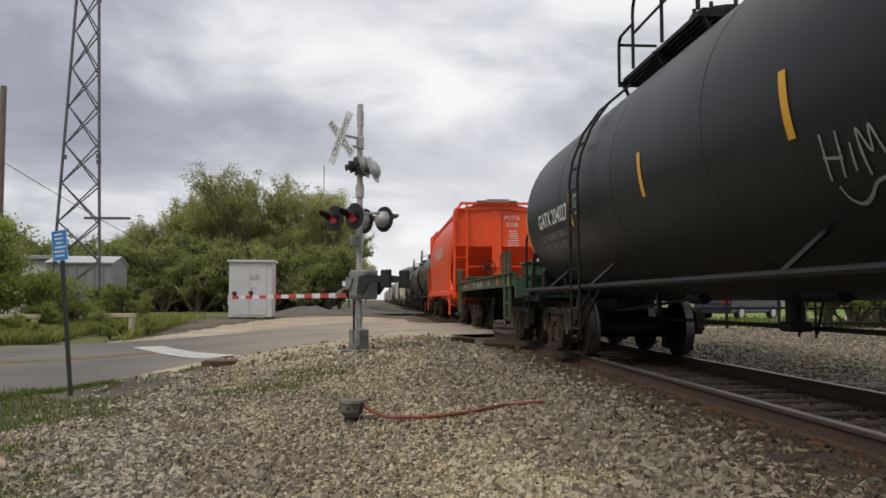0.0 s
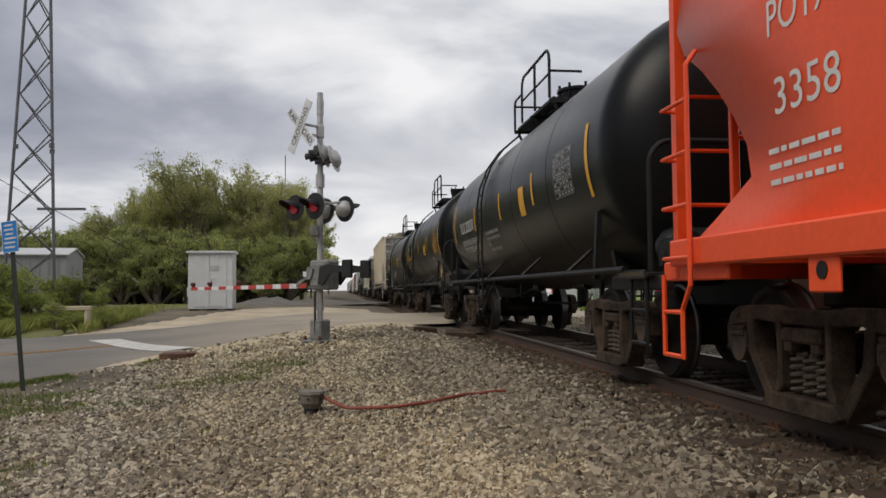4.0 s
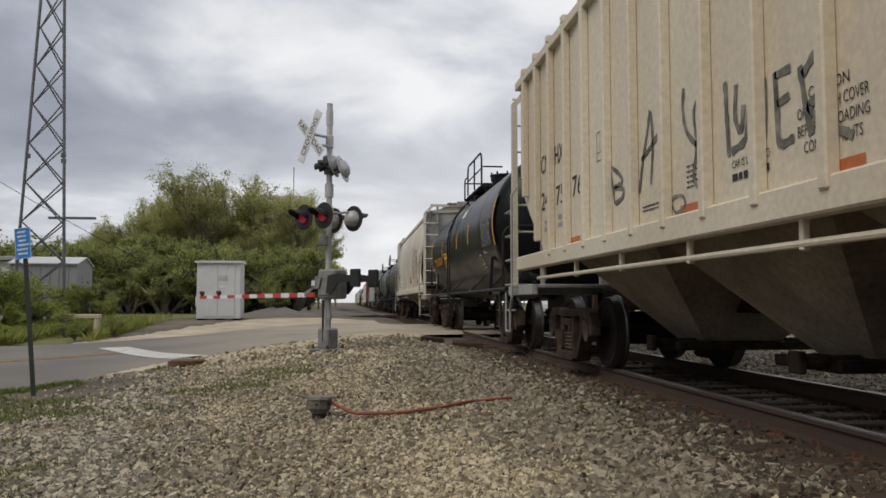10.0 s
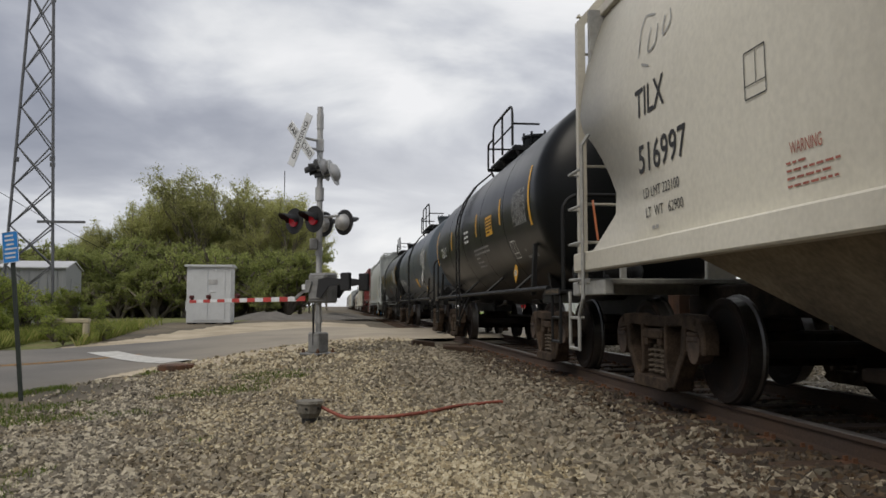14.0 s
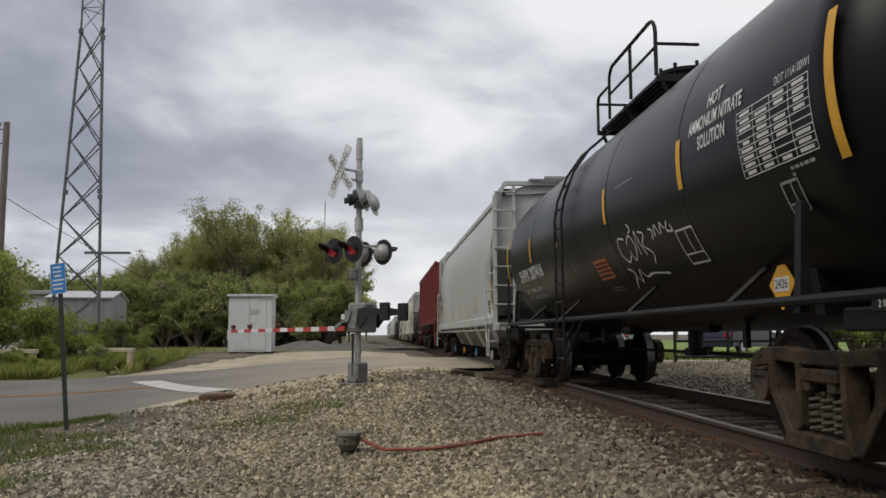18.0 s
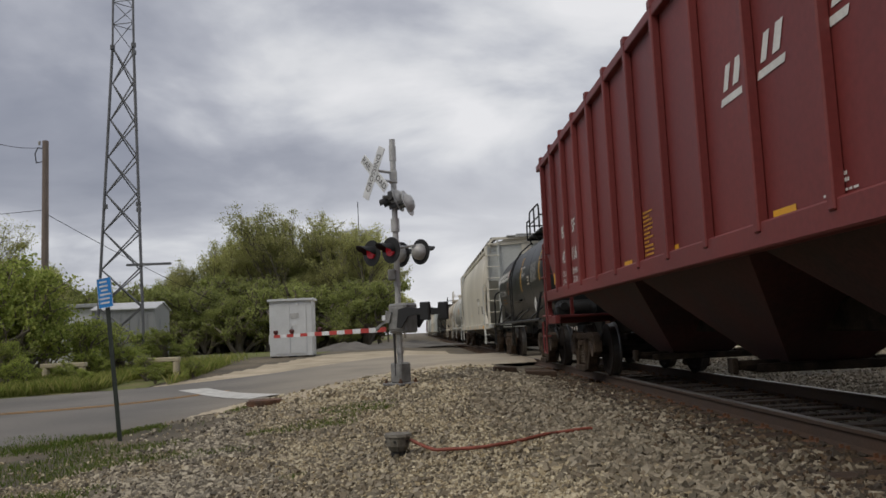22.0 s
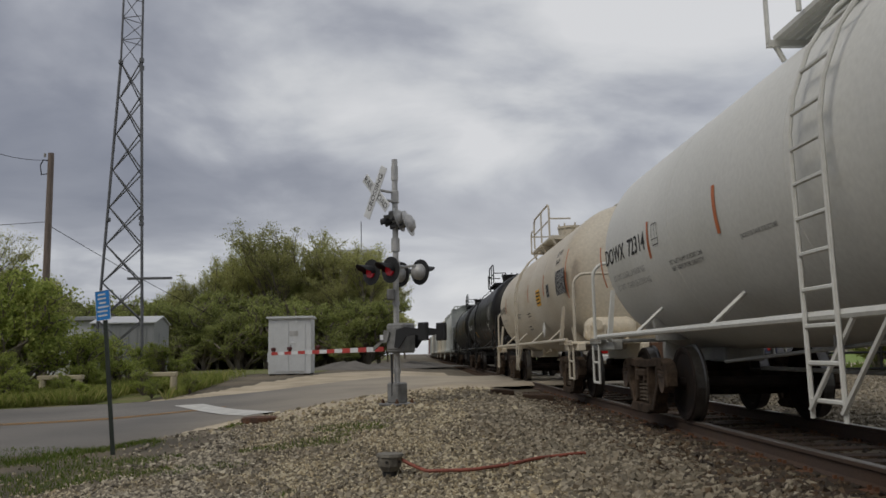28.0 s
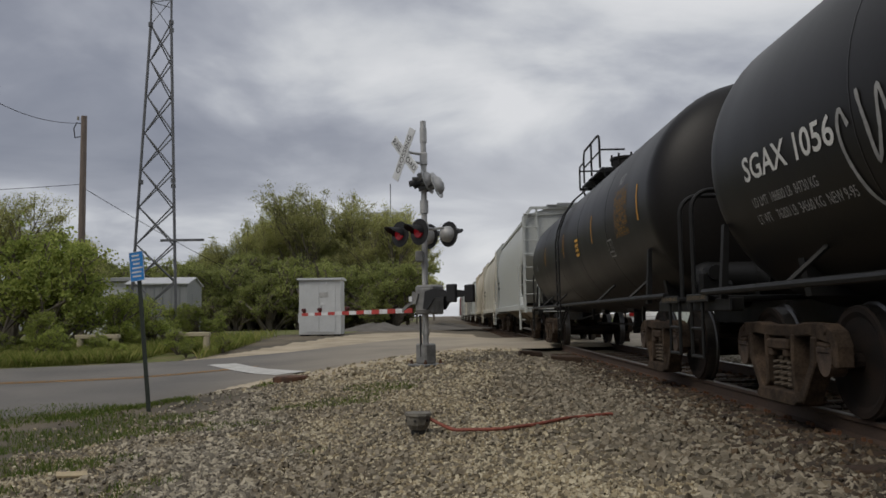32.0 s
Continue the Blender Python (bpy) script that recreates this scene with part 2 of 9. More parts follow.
# ---- mesh helpers ----
def link(name, bm, material, parent=None, label="", m=None, smooth=False):
    me = bpy.data.meshes.new(name)
    bm.to_mesh(me)
    bm.free()
    for mt in material if isinstance(material, (list, tuple)) else (material,):
        me.materials.append(mt)
    if smooth:
        me.shade_smooth()
    return place(name, me, parent, label, m)


def place(name, me, parent=None, label="", m=None):
    ob = new(name, me)
    if parent:
        ob.parent = parent
    if m is not None:
        ob.matrix_basis = m
    if label:
        ob["label"] = label
    return ob


def part(name, bm, material, parent, label="", m=None, smooth=False):
    return link(name, bm, material, parent, label, m, smooth)


def box(bm, c, s, rot=None, bev=0.0, mi=0):
    """A box of size s about c, its edges bevelled."""
    r = bmesh.ops.create_cube(bm, size=1.0)
    vs = r["verts"]
    bmesh.ops.scale(bm, vec=s, verts=vs)
    if bev:
        es = list({e for v in vs for e in v.link_edges})
        g = bmesh.ops.bevel(bm, geom=es, offset=bev, segments=1, affect='EDGES')
        vs = list({v for f in g["faces"] for v in f.verts} | {v for v in vs if v.is_valid})
    if rot is not None:
        bmesh.ops.rotate(bm, cent=(0, 0, 0), matrix=rot, verts=vs)
    bmesh.ops.translate(bm, vec=c, verts=vs)
    for f in {f for v in vs for f in v.link_faces}:
        f.material_index = mi
    return vs


def rod(bm, a, b, r, n=8, r2=None, mi=0, caps=True):
    """A round bar from a to b."""
    a, b = Vector(a), Vector(b)
    d = b - a
    q = d.to_track_quat('Z', 'Y').to_matrix().to_4x4()
    g = bmesh.ops.create_cone(bm, cap_ends=caps, segments=n, radius1=r, radius2=r if r2 is None else r2, depth=d.length)
    bmesh.ops.transform(bm, matrix=Matrix.Translation((a + b) / 2) @ q, verts=g["verts"])
    for f in {f for v in g["verts"] for f in v.link_faces}:
        f.material_index = mi
    return g["verts"]


def pipe(bm, pts, r, n=6):
    """One round tube along a line of points, mitred at the bends."""
    pts = [Vector(p) for p in pts]
    pts = [p for k, p in enumerate(pts) if k == 0 or (p - pts[k - 1]).length > 1e-5]
    ds = [(b - a).normalized() for a, b in zip(pts, pts[1:])]
    u = ds[0].orthogonal().normalized()
    ring, rings = [u * (r * math.cos(2 * math.pi * k / n)) + ds[0].cross(u) * (r * math.sin(2 * math.pi * k / n)) for k in range(n)], []
    for k, p in enumerate(pts):
        d1 = ds[max(0, k - 1)]
        t = (d1 + ds[min(k, len(ds) - 1)])
        t = t.normalized() if t.length > 0.2 else d1
        ring = [o - d1 * (o.dot(t) / d1.dot(t)) for o in ring]
        rings.append([bm.verts.new(p + o) for o in ring])
        if k < len(ds):
            d2 = ds[k]
            ring = [(o - d2 * o.dot(d2)) for o in ring]
    for a, b in zip(rings, rings[1:]):
        for k in range(n):
            bm.faces.new((a[k], a[(k + 1) % n], b[(k + 1) % n], b[k]))
    bm.faces.new(rings[0][::-1])
    bm.faces.new(rings[-1])


def arc(c, r, a0, a1, u, v, n=5):
    c, u, v = Vector(c), Vector(u), Vector(v)
    return [c + u * (r * math.cos(a0 + (a1 - a0) * k / n)) + v * (r * math.sin(a0 + (a1 - a0) * k / n)) for k in range(n + 1)]


def prism(bm, outline, axis, lo, hi, mi=0):
    """A plate of the given outline (in the two other axes), from lo to hi along the axis (0 x, 1 y, 2 z)."""
    def put(p, w):
        q = [p[0], p[1]]
        q.insert(axis, w)
        return bm.verts.new(q)
    lo_v, hi_v = [put(p, lo) for p in outline], [put(p, hi) for p in outline]
    fs = [bm.faces.new(lo_v), bm.faces.new(hi_v[::-1])]
    n = len(outline)
    for k in range(n):
        fs.append(bm.faces.new((lo_v[k], hi_v[k], hi_v[(k + 1) % n], lo_v[(k + 1) % n])))
    for f in fs:
        f.material_index = mi
    bmesh.ops.recalc_face_normals(bm, faces=fs)
    return fs


def revolve(bm, prof, n=48, smooth=True, mi=0):
    """A body turned about the y axis; prof: (y, radius)."""
    rings = []
    for y, r in prof:
        if r < 1e-4:
            rings.append([bm.verts.new((0, y, 0))])
        else:
            rings.append([bm.verts.new((r * math.cos(2 * math.pi * k / n), y, r * math.sin(2 * math.pi * k / n))) for k in range(n)])
    fs = []
    for p, q in zip(rings, rings[1:]):
        for k in range(n):
            a, b, c, d = p[k % len(p)], p[(k + 1) % len(p)], q[(k + 1) % len(q)], q[k % len(q)]
            vs = []
            for v in (a, b, c, d):
                if v not in vs:
                    vs.append(v)
            f = bm.faces.new(vs)
            f.smooth, f.material_index = smooth, mi
            fs.append(f)
    bmesh.ops.recalc_face_normals(bm, faces=fs)
    return fs


def text_bm(body, size, bold=0.0):
    """The outline of some words as faces, in x and y, their middle at the origin."""
    cu = bpy.data.curves.new("words", 'FONT')
    cu.body, cu.size, cu.align_x, cu.align_y = body, size, 'CENTER', 'CENTER'
    cu.space_line = 0.95
    cu.offset = bold
    cu.resolution_u = 3
    ob = bpy.data.objects.new("words", cu)
    me = bpy.data.meshes.new_from_object(ob)
    bpy.data.objects.remove(ob)
    bpy.data.curves.remove(cu)
    bm = bmesh.new()
    bm.from_mesh(me)
    bpy.data.meshes.remove(me)
    return bm


XC, SPEED = 4.14, 8.96          # the track's middle; the train's pace in metres a second
NEAR, FAR = XC - 0.7525, XC + 0.7525


def sm(a, b, v):
    t = min(1.0, max(0.0, (v - a) / (b - a)))
    return t * t * (3 - 2 * t)


def ground_z(x, y):
    """The lie of the land: it falls away from the ballast to the camera's side and rises to the crossing."""
    a = min(1.0, max(0.0, (2.6 - x) / 7)) ** 1.6
    right = sm(6.5, 12, x)
    z = -0.2 * (1 - sm(9, 16, y)) * (1 - right) - 0.2 * right * (1 - sm(14, 22, y)) - 0.45 * a * (1 - sm(12, 34, y)) + 0.14 * sm(24, 36, y) * sm(1.5, -1.5, x)
    bed = sm(1.2, 2.9, x) * (1 - sm(5.4, 7.0, x))
    z = z * (1 - bed) + bed * -0.19
    return z


# ---- ground, road and track ----
M["ground"] = mat("gravelly_soil", (0.19, 0.155, 0.105), 0.95, var=0.5, scale=0.6, fine=26, bump=0.02, col2=(0.085, 0.072, 0.05))


def axis_steps(cuts):
    out = []
    for a, b, n in cuts:
        out += [a + (b - a) * k / n for k in range(n)]
    return out + [cuts[-1][1]]


def sheet(name, xs, ys, zf, material, keep=None):
    verts = [(x, y, zf(x, y)) for y in ys for x in xs]
    n = len(xs)
    faces = [(j * n + i, j * n + i + 1, (j + 1) * n + i + 1, (j + 1) * n + i) for j in range(len(ys) - 1) for i in range(n - 1)
             if keep is None or keep((xs[i] + xs[i + 1]) / 2, (ys[j] + ys[j + 1]) / 2)]
    me = bpy.data.meshes.new(name)
    me.from_pydata(verts, [], faces)
    me.materials.append(material)
    me.shade_smooth()
    return new(name, me)


def bumps(x, y):
    d = max(0.0, 1 - max(0, math.hypot(x, y - 8) - 12) / 20)
    return d * (0.035 * noise.noise((x * 0.9, y * 0.9, 0)) + 0.015 * noise.noise((x * 3.1, y * 3.1, 5)))


GX = axis_steps([(-2500, -300, 6), (-300, -40, 14), (-40, -8, 32), (-8, 9, 130), (9, 40, 31), (40, 300, 12), (300, 2500, 6)])
GY = axis_steps([(-2500, -300, 6), (-300, -20, 12), (-20, 3, 30), (3, 26, 150), (26, 60, 40), (60, 300, 16), (300, 4000, 8)])
ground = tagged(sheet("ground", GX, GY, lambda x, y: ground_z(x, y) + bumps(x, y), M["ground"]),
                "tan and grey gravelly soil with sparse grass", "ground", kind="structure")


def road_y(x):
    """The near edge and the far edge of the road, which bends to meet the track at a slant."""
    d = max(0.0, x + 6.4)
    near, cap = 12.2 + 0.14 * min(0.0, x + 6.4) + d + 0.1 * d * d, 24.0 + 0.14 * (x - 3)
    near = min(near, cap) - 0.6 * math.exp(-abs(near - cap))
    return near, 20.3 + 0.4 * (x + 12) + 6.5 * sm(-8, 1, x)


def road_z(x, y):
    return ground_z(x, y) * (1 - sm(0.5, 2.4, x)) + 0.045 - 0.05 * sm(1.0, 2.2, x) * (1 - sm(5.8, 7.5, x))


def road_mesh(name, f0, f1, x0, x1, nx, ny, lift, material, skirt=0.0):
    """A strip of road between two fractions of its width."""
    verts, faces = [], []
    for i in range(nx + 1):
        x = x0 + (x1 - x0) * i / nx
        n, f = road_y(x)
        for j in range(ny + 1):
            y = n + (f - n) * (f0 + (f1 - f0) * j / ny)
            edge = skirt if j in (0, ny) else 0.0       # the edges crumble down into the soil
            ragged = skirt * 1.6 * noise.noise((x * 1.7, j, 3)) if j in (0, ny) else 0
            verts.append((x, y + ragged, road_z(x, y) + lift - edge))
    for i in range(nx):
        for j in range(ny):
            a = i * (ny + 1) + j
            faces.append((a, a + ny + 1, a + ny + 2, a + 1))
    me = bpy.data.meshes.new(name)
    me.from_pydata(verts, [], faces)
    me.materials.append(material)
    me.shade_smooth()
    return new(name, me)


road = tagged(road_mesh("road", 0, 1, -60, 60, 480, 24, 0.0, M["asphalt"], 0.09), "worn grey asphalt road that crosses the track", "road", kind="structure")
for f0 in (0.485, 0.51):
    tagged(road_mesh("road_centre_line", f0, f0 + 0.012, -60, -4.6, 110, 1, 0.006, M["roadyellow"]), "faded yellow centre line painted on asphalt", "road marking", kind="structure")
bm = bmesh.new()
sq = [(-6.0, 20.55), (-5.38, 20.9), (-2.9, 17.0), (-3.5, 16.75)]
vs = [bm.verts.new((x, y, road_z(x, y) + 0.02)) for x, y in sq]
bm.faces.new(vs)
bmesh.ops.subdivide_edges(bm, edges=bm.edges[:], cuts=3, use_grid_fill=True)
for v in bm.verts:
    v.co.z = road_z(v.co.x, v.co.y) + 0.008
tagged(link("stop_line", bm, M["roadwhite"]), "wide worn white stop line on asphalt", "road marking", kind="structure")

# rails: a T section swept along the track
RAIL = [(-0.07, -0.175), (0.07, -0.175), (0.07, -0.165), (0.012, -0.145), (0.010, -0.05), (0.036, -0.038), (0.037, -0.008), (0.030, 0.0), (-0.030, 0.0), (-0.037, -0.008), (-0.036, -0.038), (-0.010, -0.05), (-0.012, -0.145), (-0.07, -0.165)]
for x in (NEAR, FAR):
    bm = bmesh.new()
    fs = prism(bm, [(x + a, b) for a, b in RAIL], 1, -300, 600)
    for f in bm.faces:
        c = f.calc_center_median()
        if c.z > -0.006 and abs(f.normal.z) > 0.3:
            f.material_index = 1
    tagged(link("rail", bm, [M["railside"], M["railhead"]]), "rusty steel rail with a dull worn head", "rail", "rails", "structure")
bm = bmesh.new()
box(bm, (0, 0, -0.26), (2.6, 0.23, 0.17), bev=0.012)
tie_me = bpy.data.meshes.new("tie"); bm.to_mesh(tie_me); bm.free(); tie_me.materials.append(M["tie"])


# ---- the crossing: signal mast, gate, cabinet, signs ----
M["lamp_black"] = mat("matt_black_signal_paint", (0.02, 0.02, 0.021), 0.6, var=0.3, scale=6)
M["lens_red"] = mat("red_signal_lens", (0.24, 0.012, 0.010), 0.25, var=0.2, scale=20)
M["lens_lit"] = mat("lit_red_signal_lens", (0.6, 0.02, 0.035), 0.3, var=0.1, scale=20, emit=0.08)
M["arm_lens"] = mat("dark_red_arm_lamp", (0.10, 0.018, 0.016), 0.4, var=0.2, scale=20)
M["alu"] = mat("dull_aluminium_paint", (0.52, 0.52, 0.51), 0.5, metal=0.25, var=0.25, scale=5, fine=60)
M["alu_dark"] = mat("grimy_grey_casting", (0.28, 0.28, 0.27), 0.6, metal=0.2, var=0.35, scale=6, fine=60)
M["sign_white"] = mat("white_reflective_sheet", (0.74, 0.76, 0.77), 0.5, var=0.2, scale=6)
M["sign_red"] = mat("red_reflective_sheet", (0.50, 0.06, 0.05), 0.5, var=0.2, scale=6)
M["sign_blue"] = mat("blue_sign_sheet", (0.025, 0.24, 0.66), 0.45, var=0.12, scale=5)
M["cabinet"] = mat("white_painted_steel", (0.60, 0.62, 0.63), 0.5, var=0.08, scale=2, fine=15)
M["blk_letter"] = mat("black_lettering", (0.03, 0.03, 0.03), 0.7, var=0.2, scale=5)
M["wood_pole"] = mat("weathered_pole_timber", (0.25, 0.20, 0.17), 0.9, var=0.35, scale=3, fine=30, streak=(6, 6, 0.4), bump=0.006)
M["post_dark"] = mat("dark_green_steel_post", (0.03, 0.04, 0.032), 0.6, var=0.3, scale=6)

ROADWARD = Vector((-0.72, -0.69, 0))      # the way the signals face
ALONG_ARM = Vector((-0.69, 0.72, 0))      # across the road's near lane


def face_at(p, turned=False):
    """The pose of a flat thing that faces down the road (or up it): local -y looks out, local x to its reader's right."""
    out = ROADWARD if not turned else -ROADWARD
    right = Vector((-out.y, out.x, 0))
    m = Matrix((( right.x, -out.x, 0, p[0]), (right.y, -out.y, 0, p[1]), (0, 0, 1, p[2]), (0, 0, 0, 1)))
    return m


MX, MY = -0.42, 16.16
mast_z = ground_z(MX, MY)
mast = tagged(new("crossing_signal"), "grey steel crossing signal mast with red flashers, crossbuck and lowered gate", "crossing signal")
mast.location = (MX, MY, mast_z)


def mpart(name, bm, material, label="", parent=None, smooth=False):
    return part(name, bm, material, parent or mast, label, smooth=smooth)


bm = bmesh.new()
rod(bm, (0, 0, 0.3), (0, 0, 4.78 - mast_z), 0.058, 20)
for z, r, hh in ((0.62, 0.075, 0.10), (3.02, 0.085, 0.26), (4.15, 0.075, 0.08), (4.45, 0.07, 0.30), (1.95, 0.075, 0.08)):
    rod(bm, (0, 0, z), (0, 0, z + hh), r, 20)
mpart("pole", bm, M["alu"])
bm = bmesh.new()
box(bm, (0, 0, 0.25), (0.30, 0.30, 0.40), rot=Matrix.Rotation(radians(44), 3, 'Z'), bev=0.03)
box(bm, (0, 0, 0.035), (0.52, 0.52, 0.05), rot=Matrix.Rotation(radians(44), 3, 'Z'), bev=0.012)
mpart("base_casting", bm, M["alu_dark"])
for sx in (-1, 1):
    for sy in (-1, 1):
        bm = bmesh.new()
        p = Matrix.Rotation(radians(44), 3, 'Z') @ Vector((sx * 0.20, sy * 0.20, 0))
        rod(bm, (p.x, p.y, -0.04), (p.x, p.y, 0.14), 0.022, 8)
        rod(bm, (p.x, p.y, 0.06), (p.x, p.y, 0.10), 0.042, 6)
        mpart("anchor_bolt", bm, M["rust"])
# crossbuck: two boards with black letters, facing the road
for s, word, a in ((-1, "CROSSING", -60), (1, "RAIL   ROAD", 47)):
    m = face_at((0, 0, 4.04 - mast_z)) @ Matrix.Translation((0, -0.50, 0)) @ Matrix.Rotation(radians(a), 4, 'Y')
    bm = bmesh.new()
    box(bm, (0, 0.008 * s - 0.008, 0), (1.08 if s < 0 else 0.98, 0.012, 0.20), bev=0.003)
    b = part("crossbuck_board", bm, M["sign_white"], mast, "white board with black letters", m)
    tb = text_bm(word, 0.165)
    bmesh.ops.transform(tb, matrix=Matrix.Translation((0, -0.018 + 0.008 * s, -0.005)) @ Matrix.Rotation(radians(90), 4, 'X'), verts=tb.verts)
    part("lettering", tb, M["blk_letter"], b)
bm = bmesh.new()
for z in (3.92, 4.10):
    a = Vector((0, 0, z - mast_z))
    pipe(bm, [a, a + ROADWARD * 0.48], 0.028, 8)
box(bm, (0, 0, 4.01 - mast_z), (0.15, 0.15, 0.26), bev=0.02)
mpart("crossbuck_bracket", bm, M["alu"])


def lamp_unit(p, turned, lit, z, side):
    """One flasher: a round black background, a hood over a red lens, and a domed grey housing behind."""
    m = face_at(p, turned)
    bm = bmesh.new()
    rod(bm, (0, 0.0, 0), (0, 0.012, 0), 0.255, 36)
    b = part("lamp_background", bm, M["lamp_black"], mast, "round black signal background", m)
    bm = bmesh.new()
    rod(bm, (0, -0.035, 0), (0, 0.002, 0), 0.112, 24)
    part("lens", bm, M["lens_lit"] if lit else M["lens_red"], b, "red glowing lens" if lit else "dark red lens")
    bm = bmesh.new()
    n = 14
    prev = None
    for k in range(n + 1):
        a = math.pi * (-0.08 + 1.16 * k / n)
        r0 = 0.125
        ln = 0.36 * (0.25 + 0.75 * math.sin(max(0, min(math.pi, a))) ** 0.5)
        q = [bm.verts.new((r * math.cos(a), y, r * math.sin(a))) for r, y in ((r0, 0.0), (r0, -ln), (r0 + 0.008, -ln), (r0 + 0.008, 0.0))]
        if prev:
            for i in range(4):
                bm.faces.new((prev[i], prev[(i + 1) % 4], q[(i + 1) % 4], q[i]))
        prev = q
    bmesh.ops.recalc_face_normals(bm, faces=bm.faces[:])
    part("hood", bm, M["lamp_black"], b)
    bm = bmesh.new()
    prof = [(0.18, 0.0), (0.175, 0.05), (0.15, 0.11), (0.10, 0.15), (0.012, 0.165)]
    revolve(bm, prof, 24)
    part("housing", bm, M["alu"], b, "grey domed lamp housing")
    return b


for turned in (False, True):
    out = ROADWARD if not turned else -ROADWARD
    for s in (-1, 1):
        p = out * 0.40 + ALONG_ARM * (0.285 * s) + Vector((0, 0, 2.50 - mast_z))
        lamp_unit(p, turned, not turned, 2.5, s)
bm = bmesh.new()
for out in (ROADWARD, -ROADWARD):
    c = Vector((0, 0, 2.62 - mast_z))
    pipe(bm, [c, c + out * 0.24], 0.03, 8)
    pipe(bm, [c + out * 0.24 - ALONG_ARM * 0.30, c + out * 0.24 + ALONG_ARM * 0.30], 0.028, 8)
box(bm, (0, 0, 2.62 - mast_z), (0.17, 0.17, 0.20), bev=0.02)
mpart("lamp_cross_arm", bm, M["alu"])
# a second pair high on the mast, aimed down a side road to the left
aim = Vector((-0.90, 0.30, -0.30)).normalized()
rgt = aim.cross(Vector((0, 0, 1))).normalized()
upw = rgt.cross(aim)
for p in ((0.08, 0.0, 3.57 - mast_z), (0.27, -0.06, 3.47 - mast_z)):
    m = Matrix(((rgt.x, -aim.x, upw.x, p[0]), (rgt.y, -aim.y, upw.y, p[1]), (rgt.z, -aim.z, upw.z, p[2]), (0, 0, 0, 1)))
    bm = bmesh.new()
    rod(bm, (0, -0.012, 0), (0, 0.0, 0), 0.27, 32)
    b = part("upper_lamp_background", bm, M["alu"], mast, "round grey signal background seen from behind", m)
    bm = bmesh.new()
    revolve(bm, [(0.002, 0.19), (0.05, 0.175), (0.10, 0.13), (0.13, 0.02)], 24)
    part("upper_lamp_housing", bm, M["alu"], b)
    bm = bmesh.new()
    prev = None
    for k in range(13):
        a = math.pi * (-0.05 + 1.1 * k / 12)
        q = [bm.verts.new((r * math.cos(a), y, r * math.sin(a))) for r, y in ((0.125, -0.012), (0.125, -0.36), (0.134, -0.36), (0.134, -0.012))]
        if prev:
            for i in range(4):
                bm.faces.new((prev[i], prev[(i + 1) % 4], q[(i + 1) % 4], q[i]))
        prev = q
    bmesh.ops.recalc_face_normals(bm, faces=bm.faces[:])
    part("upper_lamp_hood", bm, M["lamp_black"], b)
bm = bmesh.new()
c = Vector((0, 0, 3.63 - mast_z))
pipe(bm, [c - Vector((0.22, 0.1, 0.03)), c + Vector((0.24, 0.05, 0.02))], 0.035, 8)
box(bm, (-0.02, 0, 3.63 - mast_z), (0.22, 0.18, 0.20), bev=0.03)
mpart("upper_bracket", bm, M["alu_dark"])
bm = bmesh.new()
box(bm, (-0.10, -0.10, 2.05 - mast_z), (0.16, 0.16, 0.22), bev=0.02)
mpart("junction_box", bm, M["alu_dark"])
# gate mechanism, counterweight and the lowered arm
g = face_at((0, 0, 0))
bm = bmesh.new()
vs = box(bm, (0.10, 0.02, 1.20 - mast_z), (0.52, 0.34, 0.58), bev=0.04)
box(bm, (0.10, -0.16, 1.20 - mast_z), (0.42, 0.03, 0.44), bev=0.015)
bmesh.ops.transform(bm, matrix=g, verts=bm.verts)
mpart("gate_mechanism", bm, M["alu_dark"])
bm = bmesh.new()
for y in (-0.22, 0.26):
    prism(bm, [(0.18, 1.02 - mast_z), (0.30, 1.00 - mast_z), (0.52, 1.22 - mast_z), (0.98, 1.26 - mast_z), (0.98, 1.34 - mast_z), (0.50, 1.40 - mast_z), (0.24, 1.36 - mast_z)], 1, y - 0.012, y + 0.012)
bmesh.ops.transform(bm, matrix=g, verts=bm.verts)
mpart("counterweight_arm", bm, M["lamp_black"])
for k, y in enumerate((-0.22, 0.26)):
    bm = bmesh.new()
    box(bm, (0.98, y, 1.30 - mast_z), (0.24, 0.09, 0.34), bev=0.02)
    bmesh.ops.transform(bm, matrix=g, verts=bm.verts)
    mpart("counterweight", bm, M["lamp_black"])
bm = bmesh.new()
for y in (-0.20, 0.24):
    prism(bm, [(0.02, 1.32 - mast_z), (-0.14, 1.36 - mast_z), (-0.22, 1.10 - mast_z), (-0.46, 0.96 - mast_z), (-0.46, 1.04 - mast_z), (-0.30, 1.12 - mast_z), (-0.05, 1.12 - mast_z)], 1, y - 0.012, y + 0.012)
bmesh.ops.transform(bm, matrix=g, verts=bm.verts)
mpart("arm_bracket", bm, M["alu_dark"])
ARM0, ARM1 = 0.36, 4.30
n = 15
